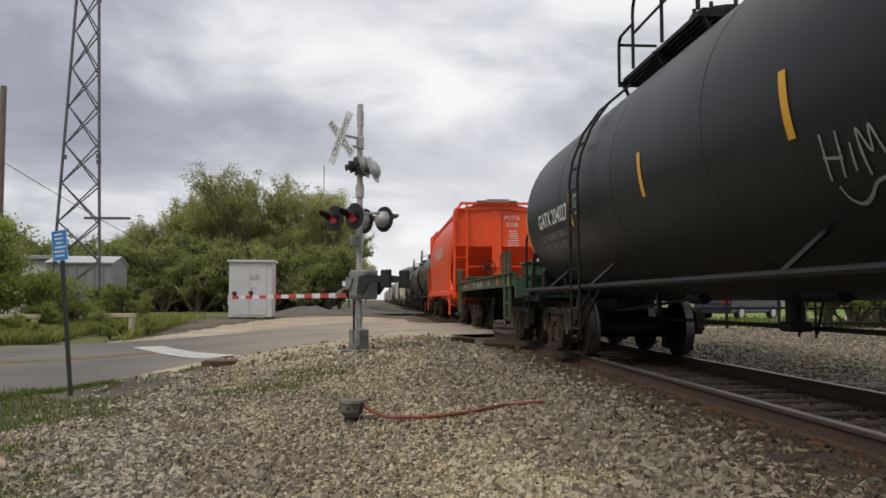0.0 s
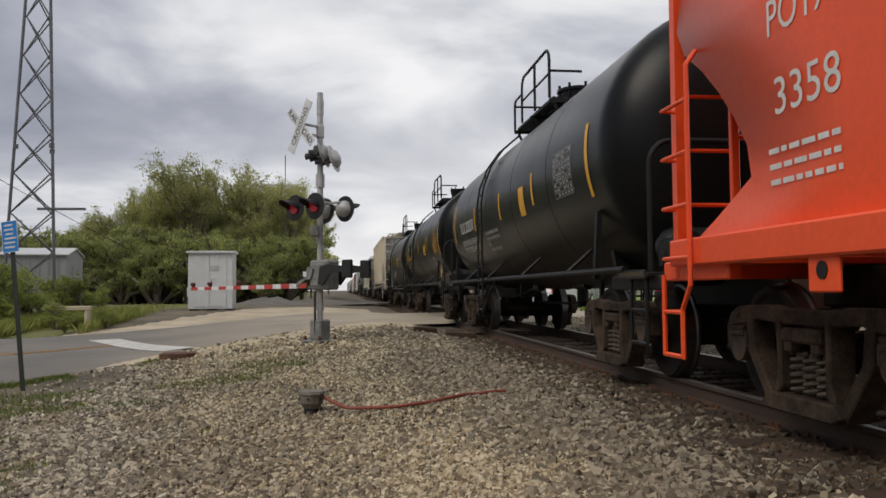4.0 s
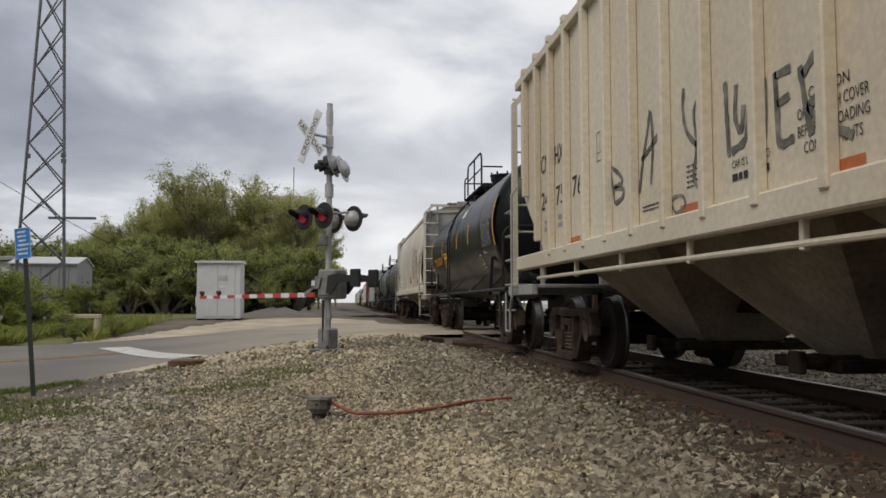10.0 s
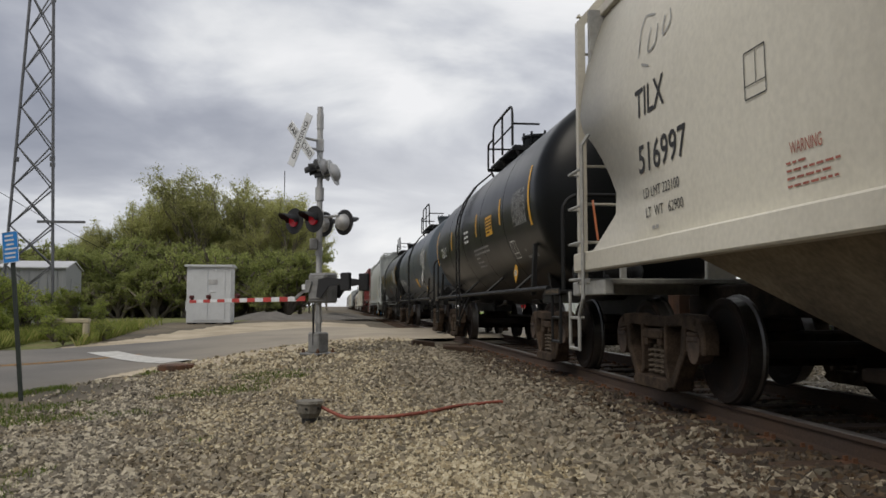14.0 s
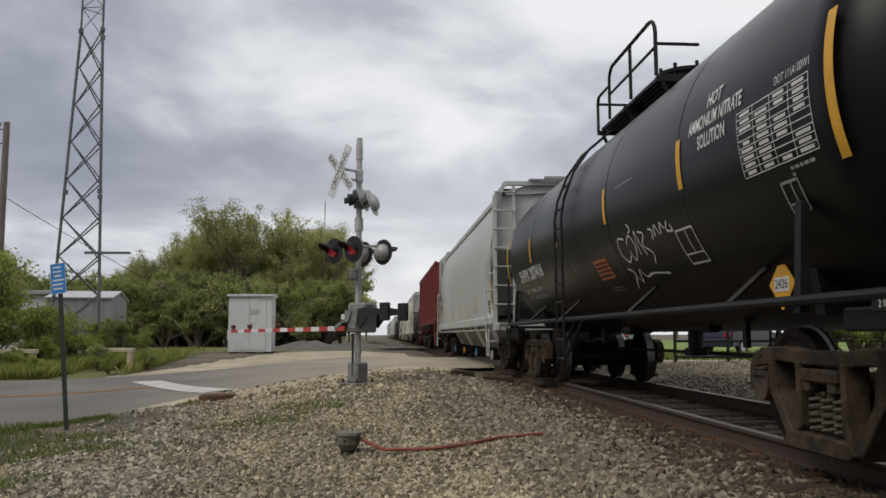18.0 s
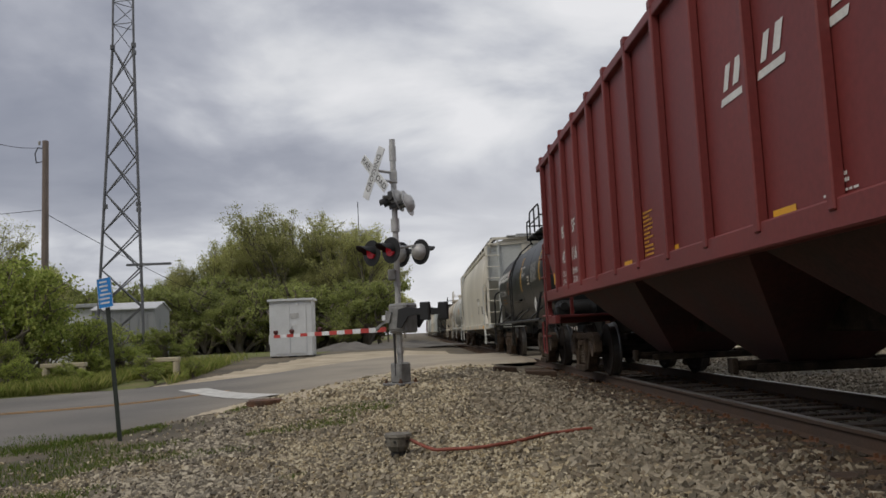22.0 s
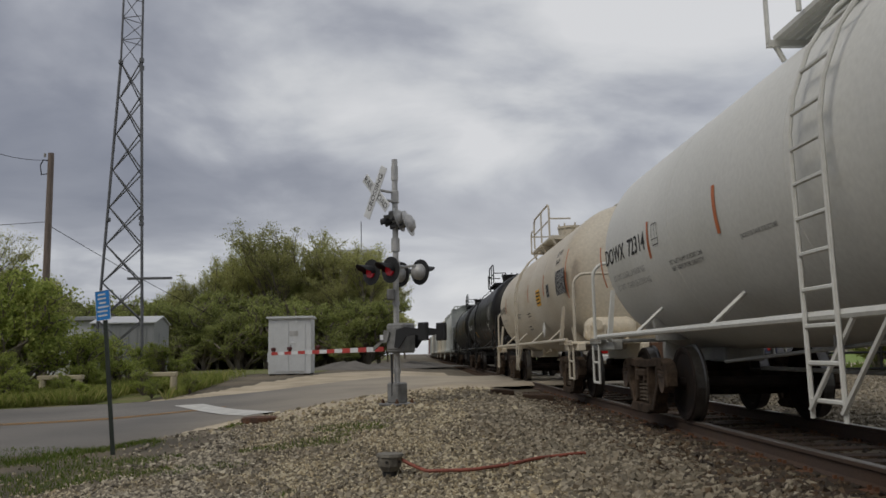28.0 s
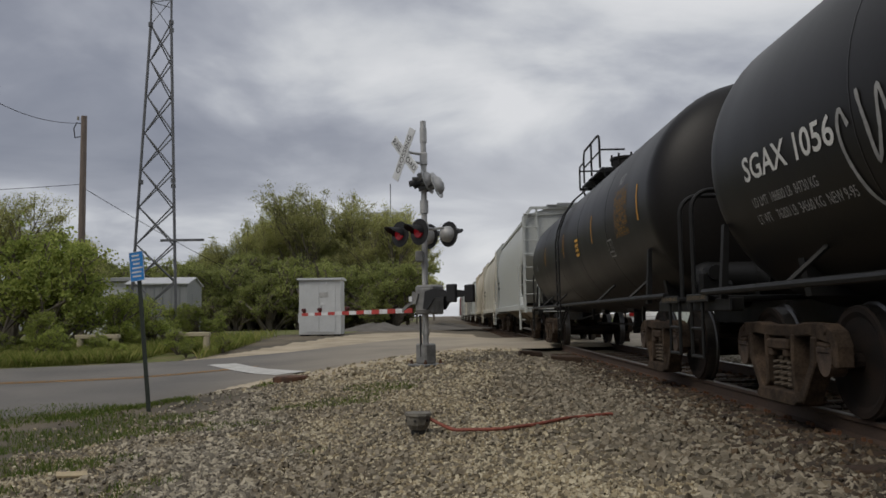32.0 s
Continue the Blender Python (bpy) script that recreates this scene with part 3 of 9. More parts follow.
for k in range(n):
    a, b = ARM0 + (ARM1 - ARM0) * k / n, ARM0 + (ARM1 - ARM0) * (k + 1) / n
    bm = bmesh.new()
    box(bm, (-(a + b) / 2, -0.02, 1.00 - mast_z - 0.010 * (a + b) / 2), ((b - a) - 0.002, 0.022, 0.095 - 0.012 * (k // 5)), bev=0.003)
    bmesh.ops.transform(bm, matrix=g, verts=bm.verts)
    mpart("arm_panel", bm, M["sign_red"] if k % 2 == 0 else M["sign_white"], "red stripe" if k % 2 == 0 else "white stripe")
for a in (2.55, 3.6, 4.24):
    bm = bmesh.new()
    z = 1.08 - mast_z - 0.010 * a
    rod(bm, (-a, -0.05, z + 0.02), (-a, 0.03, z + 0.02), 0.042, 12)
    box(bm, (-a, 0, z - 0.02), (0.05, 0.05, 0.05))
    bmesh.ops.transform(bm, matrix=g, verts=bm.verts)
    mpart("arm_lamp", bm, M["arm_lens"])
bm = bmesh.new()
pipe(bm, [(-0.09, -0.1, 0.2), (-0.10, -0.1, 0.9 - mast_z)], 0.022, 8)
mpart("cable_conduit", bm, M["lamp_black"])
bm = bmesh.new()
box(bm, (0, 0, 0), (0.10, 0.006, 0.10))
bmesh.ops.transform(bm, matrix=g @ Matrix.Translation((-0.19, -0.225, 1.22 - mast_z)), verts=bm.verts)
mpart("notice", bm, M["sign_white"])

# white signal cabinet beyond the road
cab = tagged(new("signal_cabinet"), "white steel signal cabinet with double doors on a gravel pad", "cabinet")
cab.location = (-5.28, 34.0, ground_z(-5.28, 34.0))
bm = bmesh.new()
box(bm, (0, 0.6, 1.19), (1.74, 1.2, 2.26), bev=0.015)
part("body", bm, M["cabinet"], cab)
bm = bmesh.new()
prism(bm, [(-0.12, 2.32), (1.32, 2.32), (1.32, 2.37), (0.6, 2.44), (-0.12, 2.40)], 0, -0.94, 0.94)
part("roof", bm, M["cabinet"], cab)
for s in (-1, 1):
    bm = bmesh.new()
    box(bm, (s * 0.33 - 0.02, -0.012, 1.20), (0.62 if s < 0 else 0.66, 0.02, 2.1), bev=0.006)
    d = part("door", bm, M["cabinet"], cab)
    bm = bmesh.new()
    if s > 0:
        box(bm, (0.05, -0.04, 1.15), (0.03, 0.04, 0.18), bev=0.008)
        part("handle", bm, M["alu_dark"], d)
bm = bmesh.new()
box(bm, (0.17, -0.03, 1.70), (0.36, 0.012, 0.20))
part("vent", bm, M["alu"], cab)
bm = bmesh.new()
box(bm, (0.15, -0.03, 1.33), (0.22, 0.012, 0.10))
part("notice", bm, M["sign_white"], cab)
bm = bmesh.new()
rod(bm, (0.28, -0.06, 2.18), (0.28, 0.0, 2.18), 0.05, 12)
part("lamp", bm, M["sign_white"], cab)
bm = bmesh.new()
box(bm, (-0.92, 0.5, 0.75), (0.10, 0.35, 0.4), bev=0.02)
part("meter_box", bm, M["cabinet"], cab)
bm = bmesh.new()
for x in (-0.7, 0, 0.7):
    box(bm, (x, 0.6, 0.03), (0.25, 1.1, 0.09))
part("skid", bm, M["iron"], cab)

# blue notice sign on a leaning post
sg = tagged(new("blue_notice_sign"), "blue notice sign with white print on a leaning dark post", "sign")
sg.location = (-4.64, 12.8, ground_z(-4.64, 12.8))
sg.rotation_euler = (0, radians(-5.0), 0)
bm = bmesh.new()
prism(bm, [(-0.03, 0.0), (0.03, 0.0), (0.03, 0.03), (0.012, 0.03), (0.012, 0.045), (-0.012, 0.045), (-0.012, 0.03), (-0.03, 0.03)], 2, -0.3, 2.45)
part("post", bm, M["post_dark"], sg)
bm = bmesh.new()
box(bm, (0, -0.02, 2.27), (0.31, 0.006, 0.46), rot=None, bev=0.002)
face = part("sign_face", bm, M["sign_blue"], sg, m=Matrix.Rotation(radians(-28), 4, 'Z'))
rg = random.Random(4)
for k in range(6):
    w = rg.uniform(0.14, 0.24)
    bm = bmesh.new()
    box(bm, (rg.uniform(-0.02, 0.02), -0.026, 2.44 - 0.065 * k), (w, 0.003, 0.026))
    part("print_bar", bm, M["sign_white"], face)
bm = bmesh.new()
for s in (-1, 1):
    box(bm, (s * 0.152, -0.0255, 2.27), (0.006, 0.004, 0.46))
    box(bm, (0, -0.0255, 2.27 + s * 0.227), (0.31, 0.004, 0.006))
part("sign_border", bm, M["sign_white"], face)

# junction pot with its reddish cable on the gravel
M["pot_grey"] = mat("weathered_grey_casting", (0.22, 0.205, 0.17), 0.85, var=0.4, scale=9, fine=60, bump=0.003, col2=(0.12, 0.11, 0.09))
pot = tagged(new("cable_pot"), "small grey cast cable pot on the gravel", "cable pot")
pot.location = (-0.29, 8.2, ground_z(-0.29, 8.2) - 0.02)
bm = bmesh.new()
rod(bm, (0, 0, -0.05), (0, 0, 0.10), 0.075, 12)
part("stem", bm, M["lamp_black"], pot)
bm = bmesh.new()
rod(bm, (0, 0, 0.09), (0, 0, 0.14), 0.085, 10, r2=0.115)
rod(bm, (0, 0, 0.14), (0, 0, 0.23), 0.118, 10, r2=0.128)
part("head", bm, M["pot_grey"], pot)
bm = bmesh.new()
rod(bm, (0, 0, 0.23), (0, 0, 0.255), 0.142, 10, r2=0.135)
part("cap", bm, M["pot_grey"], pot)
for k in range(6):
    bm = bmesh.new()
    a = k * math.pi / 3 + 0.3
    rod(bm, (0.115 * math.cos(a), 0.115 * math.sin(a), 0.185), (0.128 * math.cos(a), 0.128 * math.sin(a), 0.185), 0.014, 6)
    part("bolt", bm, M["lamp_black"], pot)
M["cable"] = mat("faded_red_cable_sheath", (0.30, 0.085, 0.055), 0.7, var=0.3, scale=8)
bm = bmesh.new()
pts = []
for k in range(41):
    t = k / 40
    x = -0.20 + 1.9 * t
    y = 8.2 - 0.28 * math.sin(math.pi * min(1, t * 1.25)) ** 0.8 + 0.35 * t ** 2
    z = ground_z(x, y) + bumps(x, y) + 0.045 + 0.12 * max(0, 1 - t * 7)
    pts.append(Vector((x, y, z)))
pipe(bm, pts, 0.017, 8)
tagged(link("track_cable", bm, M["cable"]), "faded red cable lying in a curve on the gravel", "cable")

# a rusty lid by the road and old sleepers at the crossing's corner
bm = bmesh.new()
rod(bm, (0, 0, -0.05), (0, 0, 0.035), 0.34, 28)
rod(bm, (0, 0, 0.035), (0, 0, 0.05), 0.30, 28)
lid = link("manhole_lid", bm, M["rust"])
lid.location = (-2.9, 15.3, ground_z(-2.9, 15.3) + 0.05)
tagged(lid, "round rusty iron lid in the soil by the road", "manhole cover")
for k, (x0, x1, y, a) in enumerate(((1.55, 2.05, 17.9, 4), (2.2, 2.85, 17.6, -3))):
    bm = bmesh.new()
    box(bm, (0, 0, 0), (x1 - x0, 0.24, 0.17), bev=0.02)
    for v in bm.verts:
        v.co += Vector((0.02 * noise.noise(v.co * 7), 0.02 * noise.noise(v.co * 5 + Vector((3, 0, 0))), 0.02 * noise.noise(v.co * 6)))
    o = link("old_tie", bm, M["tie"])
    o.matrix_basis = pose((x0 + x1) / 2, y, ground_z((x0 + x1) / 2, y) + 0.07, 0, 3, a)
    tagged(o, "short rotten dark timber offcut by the track", "timber", "offcuts by the track")
bm = bmesh.new()
box(bm, (0, 0, 0), (0.26, 0.16, 0.02), bev=0.004)
o = link("cardboard_scrap", bm, mat("sun_bleached_card", (0.52, 0.42, 0.26), 0.9, var=0.2))
o.matrix_basis = pose(-3.4, 7.5, ground_z(-3.4, 7.5) + 0.05, 4, 3, 25)
tagged(o, "flat scrap of tan cardboard on the gravel", "litter")

# ---- lattice tower ----
M["tower"] = mat("galvanised_tower_steel", (0.15, 0.155, 0.165), 0.6, metal=0.3, var=0.25, scale=3)
tower = tagged(new("lattice_tower"), "tall grey three-legged steel lattice tower", "tower")
tower.location = (-11.4, 32.6, 0)


def tower_w(z):
    return 2.06 - 0.1 * z if z < 12.9 else 0.92 - 0.02 * (z - 12.9)


TURN = radians(-12)
LEG = [(-0.5, -0.288), (0.5, -0.288), (0.0, 0.577)]


def leg_at(k, z):
    w = tower_w(z)
    x, y = LEG[k][0] * w * 1.0, LEG[k][1] * w
    return Vector((x * math.cos(TURN) - y * math.sin(TURN), x * math.sin(TURN) + y * math.cos(TURN), z))


zs = [0.0] + [0.9 + 1.5 * k for k in range(8)] + [12.9 + 0.95 * k for k in range(16)]
for k in range(3):
    bm = bmesh.new()
    rod(bm, leg_at(k, -0.3), leg_at(k, 12.9), 0.055, 8)
    rod(bm, leg_at(k, 12.9), leg_at(k, zs[-1]), 0.04, 8)
    part("leg", bm, M["tower"], tower)
    for z in (0.9, 6.4, 12.9):
        bm = bmesh.new()
        p = leg_at(k, z)
        rod(bm, p - Vector((0, 0, 0.08)), p + Vector((0, 0, 0.08)), 0.10, 8)
        part("flange", bm, M["tower"], tower)
for a, b in zip(zs, zs[1:]):
    for k in range(3):
        j = (k + 1) % 3
        if a < 12.8:
            for p, q in ((leg_at(k, a), leg_at(j, b)), (leg_at(j, a), leg_at(k, b))):
                bm = bmesh.new()
                rod(bm, p, q, 0.030, 6)
                part("brace", bm, M["tower"], tower)
        else:
            bm = bmesh.new()
            rod(bm, leg_at(k, b), leg_at(j, b), 0.018, 6)
            part("girt", bm, M["tower"], tower)
            bm = bmesh.new()
            p, q = (leg_at(k, a), leg_at(j, b)) if round(a) % 2 else (leg_at(j, a), leg_at(k, b))
            rod(bm, p, q, 0.016, 6)
            part("brace", bm, M["tower"], tower)
bm = bmesh.new()
box(bm, (1.05, -0.7, 4.0), (1.7, 0.10, 0.09))
part("cross_bar", bm, M["tower"], tower)

# ---- shed, long low building, guard rail, poles, wires ----
M["shed_wall"] = mat("pale_grey_sheet_metal", (0.30, 0.31, 0.32), 0.55, var=0.12, scale=1.5, streak=(8, 8, 0.3))
M["shed_roof"] = mat("light_sheet_metal_roof", (0.55, 0.56, 0.57), 0.5, var=0.12, scale=2)
shed = tagged(new("metal_shed"), "grey sheet-metal shed with a low gabled roof", "shed")
shed.matrix_basis = pose(-12.75, 39.5, 0, 0, 0, 6)
bm = bmesh.new()
prism(bm, [(-1.7, -0.2), (1.7, -0.2), (1.7, 2.55), (0, 2.88), (-1.7, 2.55)], 0, -2.2, 0.55)
part("wall", bm, M["shed_wall"], shed)
for s in (-1, 1):
    bm = bmesh.new()
    prism(bm, [(s * 1.80, 2.53), (s * 1.80, 2.58), (0, 2.94), (0, 2.89)], 0, -2.26, 0.63)
    part("roof_sheet", bm, M["shed_roof"], shed)
for k in range(7):
    bm = bmesh.new()
    box(bm, (-2.1 + 0.38 * k, -1.715, 1.2), (0.03, 0.03, 2.7))
    part("wall_rib", bm, M["shed_wall"], shed)
bm = bmesh.new()
box(bm, (0.565, -0.1, 1.05), (0.02, 1.1, 2.1), bev=0.004)
part("door", bm, M["shed_wall"], shed)
hall = tagged(new("low_building"), "long low white metal building behind bushes", "building")
hall.matrix_basis = pose(-21.6, 48.0, 0, 0, 0, -6)
bm = bmesh.new()
box(bm, (0, 0, 1.45), (9.6, 5.0, 3.1))
part("wall", bm, M["shed_roof"], hall)
bm = bmesh.new()
box(bm, (0, 0, 3.15), (10.2, 5.6, 0.22), bev=0.03)
part("roof", bm, M["shed_wall"], hall)
for k in range(4):
    bm = bmesh.new()
    box(bm, (-3.4 + 2.4 * k, -2.51, 1.75), (1.3, 0.06, 0.8))
    part("window", bm, mat("dark_window_glass", (0.03, 0.035, 0.04), 0.1, var=0.1) if k == 0 else bpy.data.materials["dark_window_glass"], hall)
M["pale_timber"] = mat("sun_bleached_timber", (0.55, 0.48, 0.34), 0.85, var=0.3, scale=4, fine=40, streak=(0.6, 5, 5), bump=0.003)
for k, (x, y, n, w) in enumerate(((-7.75, 25.0, 2, 1.05), (-10.4, 24.4, 2, 1.3))):
    gr = tagged(new("timber_guard_rail"), "low weathered timber rail on short posts", "guard rail", "low timber rails")
    gr.location = (x, y, ground_z(x, y))
    bm = bmesh.new()
    box(bm, (0, 0, 0.60), (w, 0.20, 0.13), bev=0.02)
    part("rail_beam", bm, M["pale_timber"], gr)
    for s in (-1, 1):
        bm = bmesh.new()
        rod(bm, (s * w * 0.40, 0, -0.15), (s * w * 0.40, 0, 0.54), 0.10, 10)
        part("post", bm, M["pale_timber"], gr)
POLES = [(-15.7, 35.0, 9.8), (-16.8, 30.0, 9.75)]
for x, y, h in POLES:
    p = tagged(new("utility_pole"), "weathered wooden utility pole with a wire bracket", "utility pole", "utility poles")
    p.location = (x, y, 0)
    bm = bmesh.new()
    rod(bm, (0, 0, -0.5), (0, 0, h), 0.17, 14, r2=0.125)
    part("shaft", bm, M["wood_pole"], p)
    bm = bmesh.new()
    pipe(bm, [(0, 0, h - 0.35), (-0.30, -0.05, h - 0.30), (-0.42, -0.05, h - 0.55), (-0.36, -0.05, h - 0.95), (-0.12, 0, h - 0.9)], 0.022)
    part("bracket", bm, M["iron"], p)
    bm = bmesh.new()
    rod(bm, (-0.2, -0.14, h - 0.2), (-0.2, -0.14, h - 0.05), 0.05, 8)
    part("insulator", bm, M["concrete"], p)


def wire(a, b, sag):
    bm = bmesh.new()
    a, b = Vector(a), Vector(b)
    pts = [a.lerp(b, k / 16) - Vector((0, 0, sag * 4 * (k / 16) * (1 - k / 16))) for k in range(17)]
    pipe(bm, pts, 0.014, 4)
    return tagged(link("overhead_wire", bm, M["iron"]), "thin black sagging overhead wire", "wire", "overhead wires")


wire((-15.9, 35, 9.5), (-16.9, 30, 9.2), 0.25)
wire((-16.9, 30, 9.2), (-38, 24, 8.6), 0.5)
wire((-15.8, 35, 6.8), (-40, 32, 6.4), 0.4)
wire((-15.6, 35, 6.6), (-11.4, 46, 3.2), 0.1)


# ---- trees, bushes, grass ----
def leaf_mat(name, cols, trans=0.35):
    """Leaves: a colour for each from a short range, some light let through."""
    m = bpy.data.materials.new(name)
    m.use_nodes = True
    nd, ln = m.node_tree.nodes, m.node_tree.links
    b = nd["Principled BSDF"]
    b.inputs["Roughness"].default_value = 0.6
    b.inputs["Specular IOR Level"].default_value = 0.25
    geo = nd.new("ShaderNodeNewGeometry")
    oi = nd.new("ShaderNodeObjectInfo")
    rp = nd.new("ShaderNodeValToRGB")
    for k, c in enumerate(cols):
        e = rp.color_ramp.elements[k] if k < 2 else rp.color_ramp.elements.new(0.5)
        e.position, e.color = (0.0, 1.0, 0.5)[k], (*c, 1)
    ln.new(geo.outputs["Random Per Island"], rp.inputs[0])
    mul = nd.new("ShaderNodeMixRGB"); mul.blend_type = 'MULTIPLY'; mul.inputs["Fac"].default_value = 1.0
    mr = nd.new("ShaderNodeMapRange"); mr.inputs["To Min"].default_value, mr.inputs["To Max"].default_value = 0.75, 1.2
    ln.new(oi.outputs["Random"], mr.inputs["Value"])
    ln.new(rp.outputs[0], mul.inputs["Color1"]); ln.new(mr.outputs[0], mul.inputs["Color2"])
    ln.new(mul.outputs[0], b.inputs["Base Color"])
    tr = nd.new("ShaderNodeBsdfTranslucent")
    ln.new(mul.outputs[0], tr.inputs["Color"])
    mx = nd.new("ShaderNodeMixShader"); mx.inputs["Fac"].default_value = trans
    ln.new(b.outputs[0], mx.inputs[1]); ln.new(tr.outputs[0], mx.inputs[2])
    ln.new(mx.outputs[0], nd["Material Output"].inputs["Surface"])
    return m


M["leaf_tree"] = leaf_mat("olive_spring_leaves", [(0.33, 0.34, 0.135), (0.58, 0.575, 0.25), (0.46, 0.465, 0.19)], 0.58)
M["leaf_dark"] = leaf_mat("dark_green_leaves", [(0.24, 0.275, 0.095), (0.42, 0.45, 0.165), (0.33, 0.365, 0.13)], 0.58)
M["leaf_bright"] = leaf_mat("fresh_green_leaves", [(0.20, 0.25, 0.06), (0.47, 0.50, 0.15), (0.33, 0.39, 0.10)], 0.55)
M["bark"] = mat("grey_brown_bark", (0.22, 0.19, 0.15), 0.95, var=0.35, scale=5, fine=30, bump=0.01, streak=(4, 4, 0.6))
M["grass"] = leaf_mat("spring_grass", [(0.07, 0.12, 0.018), (0.20, 0.22, 0.06), (0.11, 0.16, 0.025)], 0.25)
M["verge"] = leaf_mat("mixed_verge_grass", [(0.15, 0.19, 0.04), (0.40, 0.37, 0.14), (0.25, 0.29, 0.07)], 0.45)


def leaves(pts, size, rg):
    """Small folded leaves, one at each point, turned every way."""
    n = len(pts)
    rs = np.random.RandomState(rg.randrange(1 << 30))
    a = rs.normal(size=(n, 3)); a /= np.linalg.norm(a, axis=1, keepdims=True)
    b = np.cross(a, rs.normal(size=(n, 3))); b /= np.linalg.norm(b, axis=1, keepdims=True)
    s = (size * rs.uniform(0.6, 1.3, n))[:, None]
    p = np.array(pts)
    c = np.cross(a, b) * s * 0.15
    v = np.stack([p - a * s * 0.5, p + b * s * 0.33 + c, p + a * s * 0.5, p - b * s * 0.33 + c], 1).reshape(-1, 3)
    f = np.arange(4 * n).reshape(-1, 4)
    return v, f


def tree_meshes(seed, h, spread, n_leaf, size, trunk_r, low=0.25, clump=0.085):
    """Trunk and limbs, and the crown's leaves gathered in clumps at the twig ends."""
    rg = random.Random(seed)
    bm = bmesh.new()
    tips = []

    def grow(p, d, ln, r, depth):
        q = p + d * ln
        rod(bm, p, q, r, 6 if depth > 1 else 8, r2=r * 0.62, caps=False)
        if depth >= 1:
            tips.append((q, depth))
            tips.append((p.lerp(q, 0.55), depth))
        if depth == 4:
            return
        for k in range(rg.choice((2, 3, 3)) if depth else 7):
            ax = Vector((rg.uniform(-1, 1), rg.uniform(-1, 1), rg.uniform(-0.15, 0.55)))
            nd = (d * 0.8 + ax * (0.75 + 0.1 * depth) * spread).normalized()
            if nd.z < -0.1:
                nd.z *= -0.5
            at = p.lerp(q, rg.uniform(0.35 if depth == 0 else 0.55, 1.0)) if k else q
            grow(at, nd, ln * rg.uniform(0.5, 0.85), r * 0.58, depth + 1)

    for k in range(rg.choice((1, 2, 2))):
        grow(Vector((rg.uniform(-0.15, 0.15) * k, rg.uniform(-0.15, 0.15) * k, -0.2)), Vector((rg.uniform(-0.12, 0.12), rg.uniform(-0.12, 0.12), 1)).normalized(), h * low, trunk_r, 0)
    top = max(t.z for t, _ in tips)
    k = h / top
    for v in bm.verts:
        v.co *= k
    wood = bpy.data.meshes.new("trunk"); bm.to_mesh(wood); bm.free(); wood.materials.append(M["bark"])
    outer = [t * k for t, dd in tips if dd >= 2]
    pts = []
    while len(pts) < n_leaf:
        c = rg.choice(outer)
        rr = rg.uniform(0.2, 0.62) * h * clump
        for _ in range(18):
            pts.append((c.x + rg.gauss(0, rr), c.y + rg.gauss(0, rr), c.z + rg.gauss(0, rr * 0.75)))
    v, f = leaves(pts, size, rg)
    v[:, 2] = np.maximum(v[:, 2], 0.05)
    me = bpy.data.meshes.new("crown")
    me.from_pydata(v.tolist(), [], f.tolist())
    return wood, me


def plant(name, variant, x, y, turn, k, leaf, label, category, group, kz=1.0):
    t = tagged(new(name), label, category, group)
    t.matrix_basis = Matrix.Translation((x, y, ground_z(x, y) if y < 60 and abs(x) < 30 else 0)) @ Matrix.Rotation(radians(turn), 4, 'Z') @ Matrix.Diagonal((k, k, k * kz, 1))
    wood, crown = variant
    place("trunk", wood, t)
    if leaf.name not in [m.name for m in crown.materials]:
        crown.materials.append(leaf)
    place("crown", crown, t)
    return t


TV = [tree_meshes(11 + k, 9.0, 0.60, 19000, 0.115, 0.12, low=0.30, clump=0.048) for k in range(4)]
TD = [tree_meshes(31 + k, 7.0, 0.80, 15000, 0.11, 0.09, low=0.16, clump=0.062) for k in range(3)]
TB = [tree_meshes(51 + k, 2.6, 1.1, 9000, 0.085, 0.04, low=0.16) for k in range(3)]
TF = [tree_meshes(71 + k, 8.0, 0.9, 5200, 0.34, 0.16, low=0.25) for k in range(2)]
rg = random.Random(5)
GT, GB = "belt of trees beyond the road", "bushes along the road"
# the belt of trees behind the cabinet: x, y, height
for k, (x, y, hh) in enumerate(((-11.9, 60, 9.9), (-10.0, 58, 10.3), (-8.6, 61, 10.2), (-14.6, 61, 8.0), (-17.2, 60, 6.4), (-6.5, 60, 9.1), (-4.5, 60, 8.9), (-11.0, 66, 10.4), (-19.5, 64, 5.8), (-7.6, 68, 9.4), (-13.4, 64, 8.6), (-3.0, 62, 7.9), (-21.5, 66, 5.4), (-16.0, 66, 7.4), (-5.4, 64, 9.2), (-2.6, 70, 5.6), (-4.0, 57, 8.4), (-2.9, 59, 7.2), (-5.6, 57.5, 8.2), (-13.4, 58, 8.2), (-16.2, 58.5, 6.6))):
    plant("deciduous_tree", TV[k % 4], x, y, rg.uniform(0, 360), hh / 9.0 * (0.92 if hh < 9 else 0.86), M["leaf_tree"], "leafy deciduous tree in olive spring green", "tree", GT, 1.09 if hh < 9 else 1.16)
UNDER = [(-3.6 - 1.45 * k + 0.5 * math.sin(k * 2.7), 55 + 2.2 * math.sin(k * 1.9) - 0.15 * k, 3.6 + 1.1 * math.sin(k * 1.3 + 1)) for k in range(14)] + [(-5.0 - 2.2 * k, 60.5 + 1.5 * math.sin(k * 2.2), 5.4 + 0.8 * math.sin(k * 1.7)) for k in range(8)]
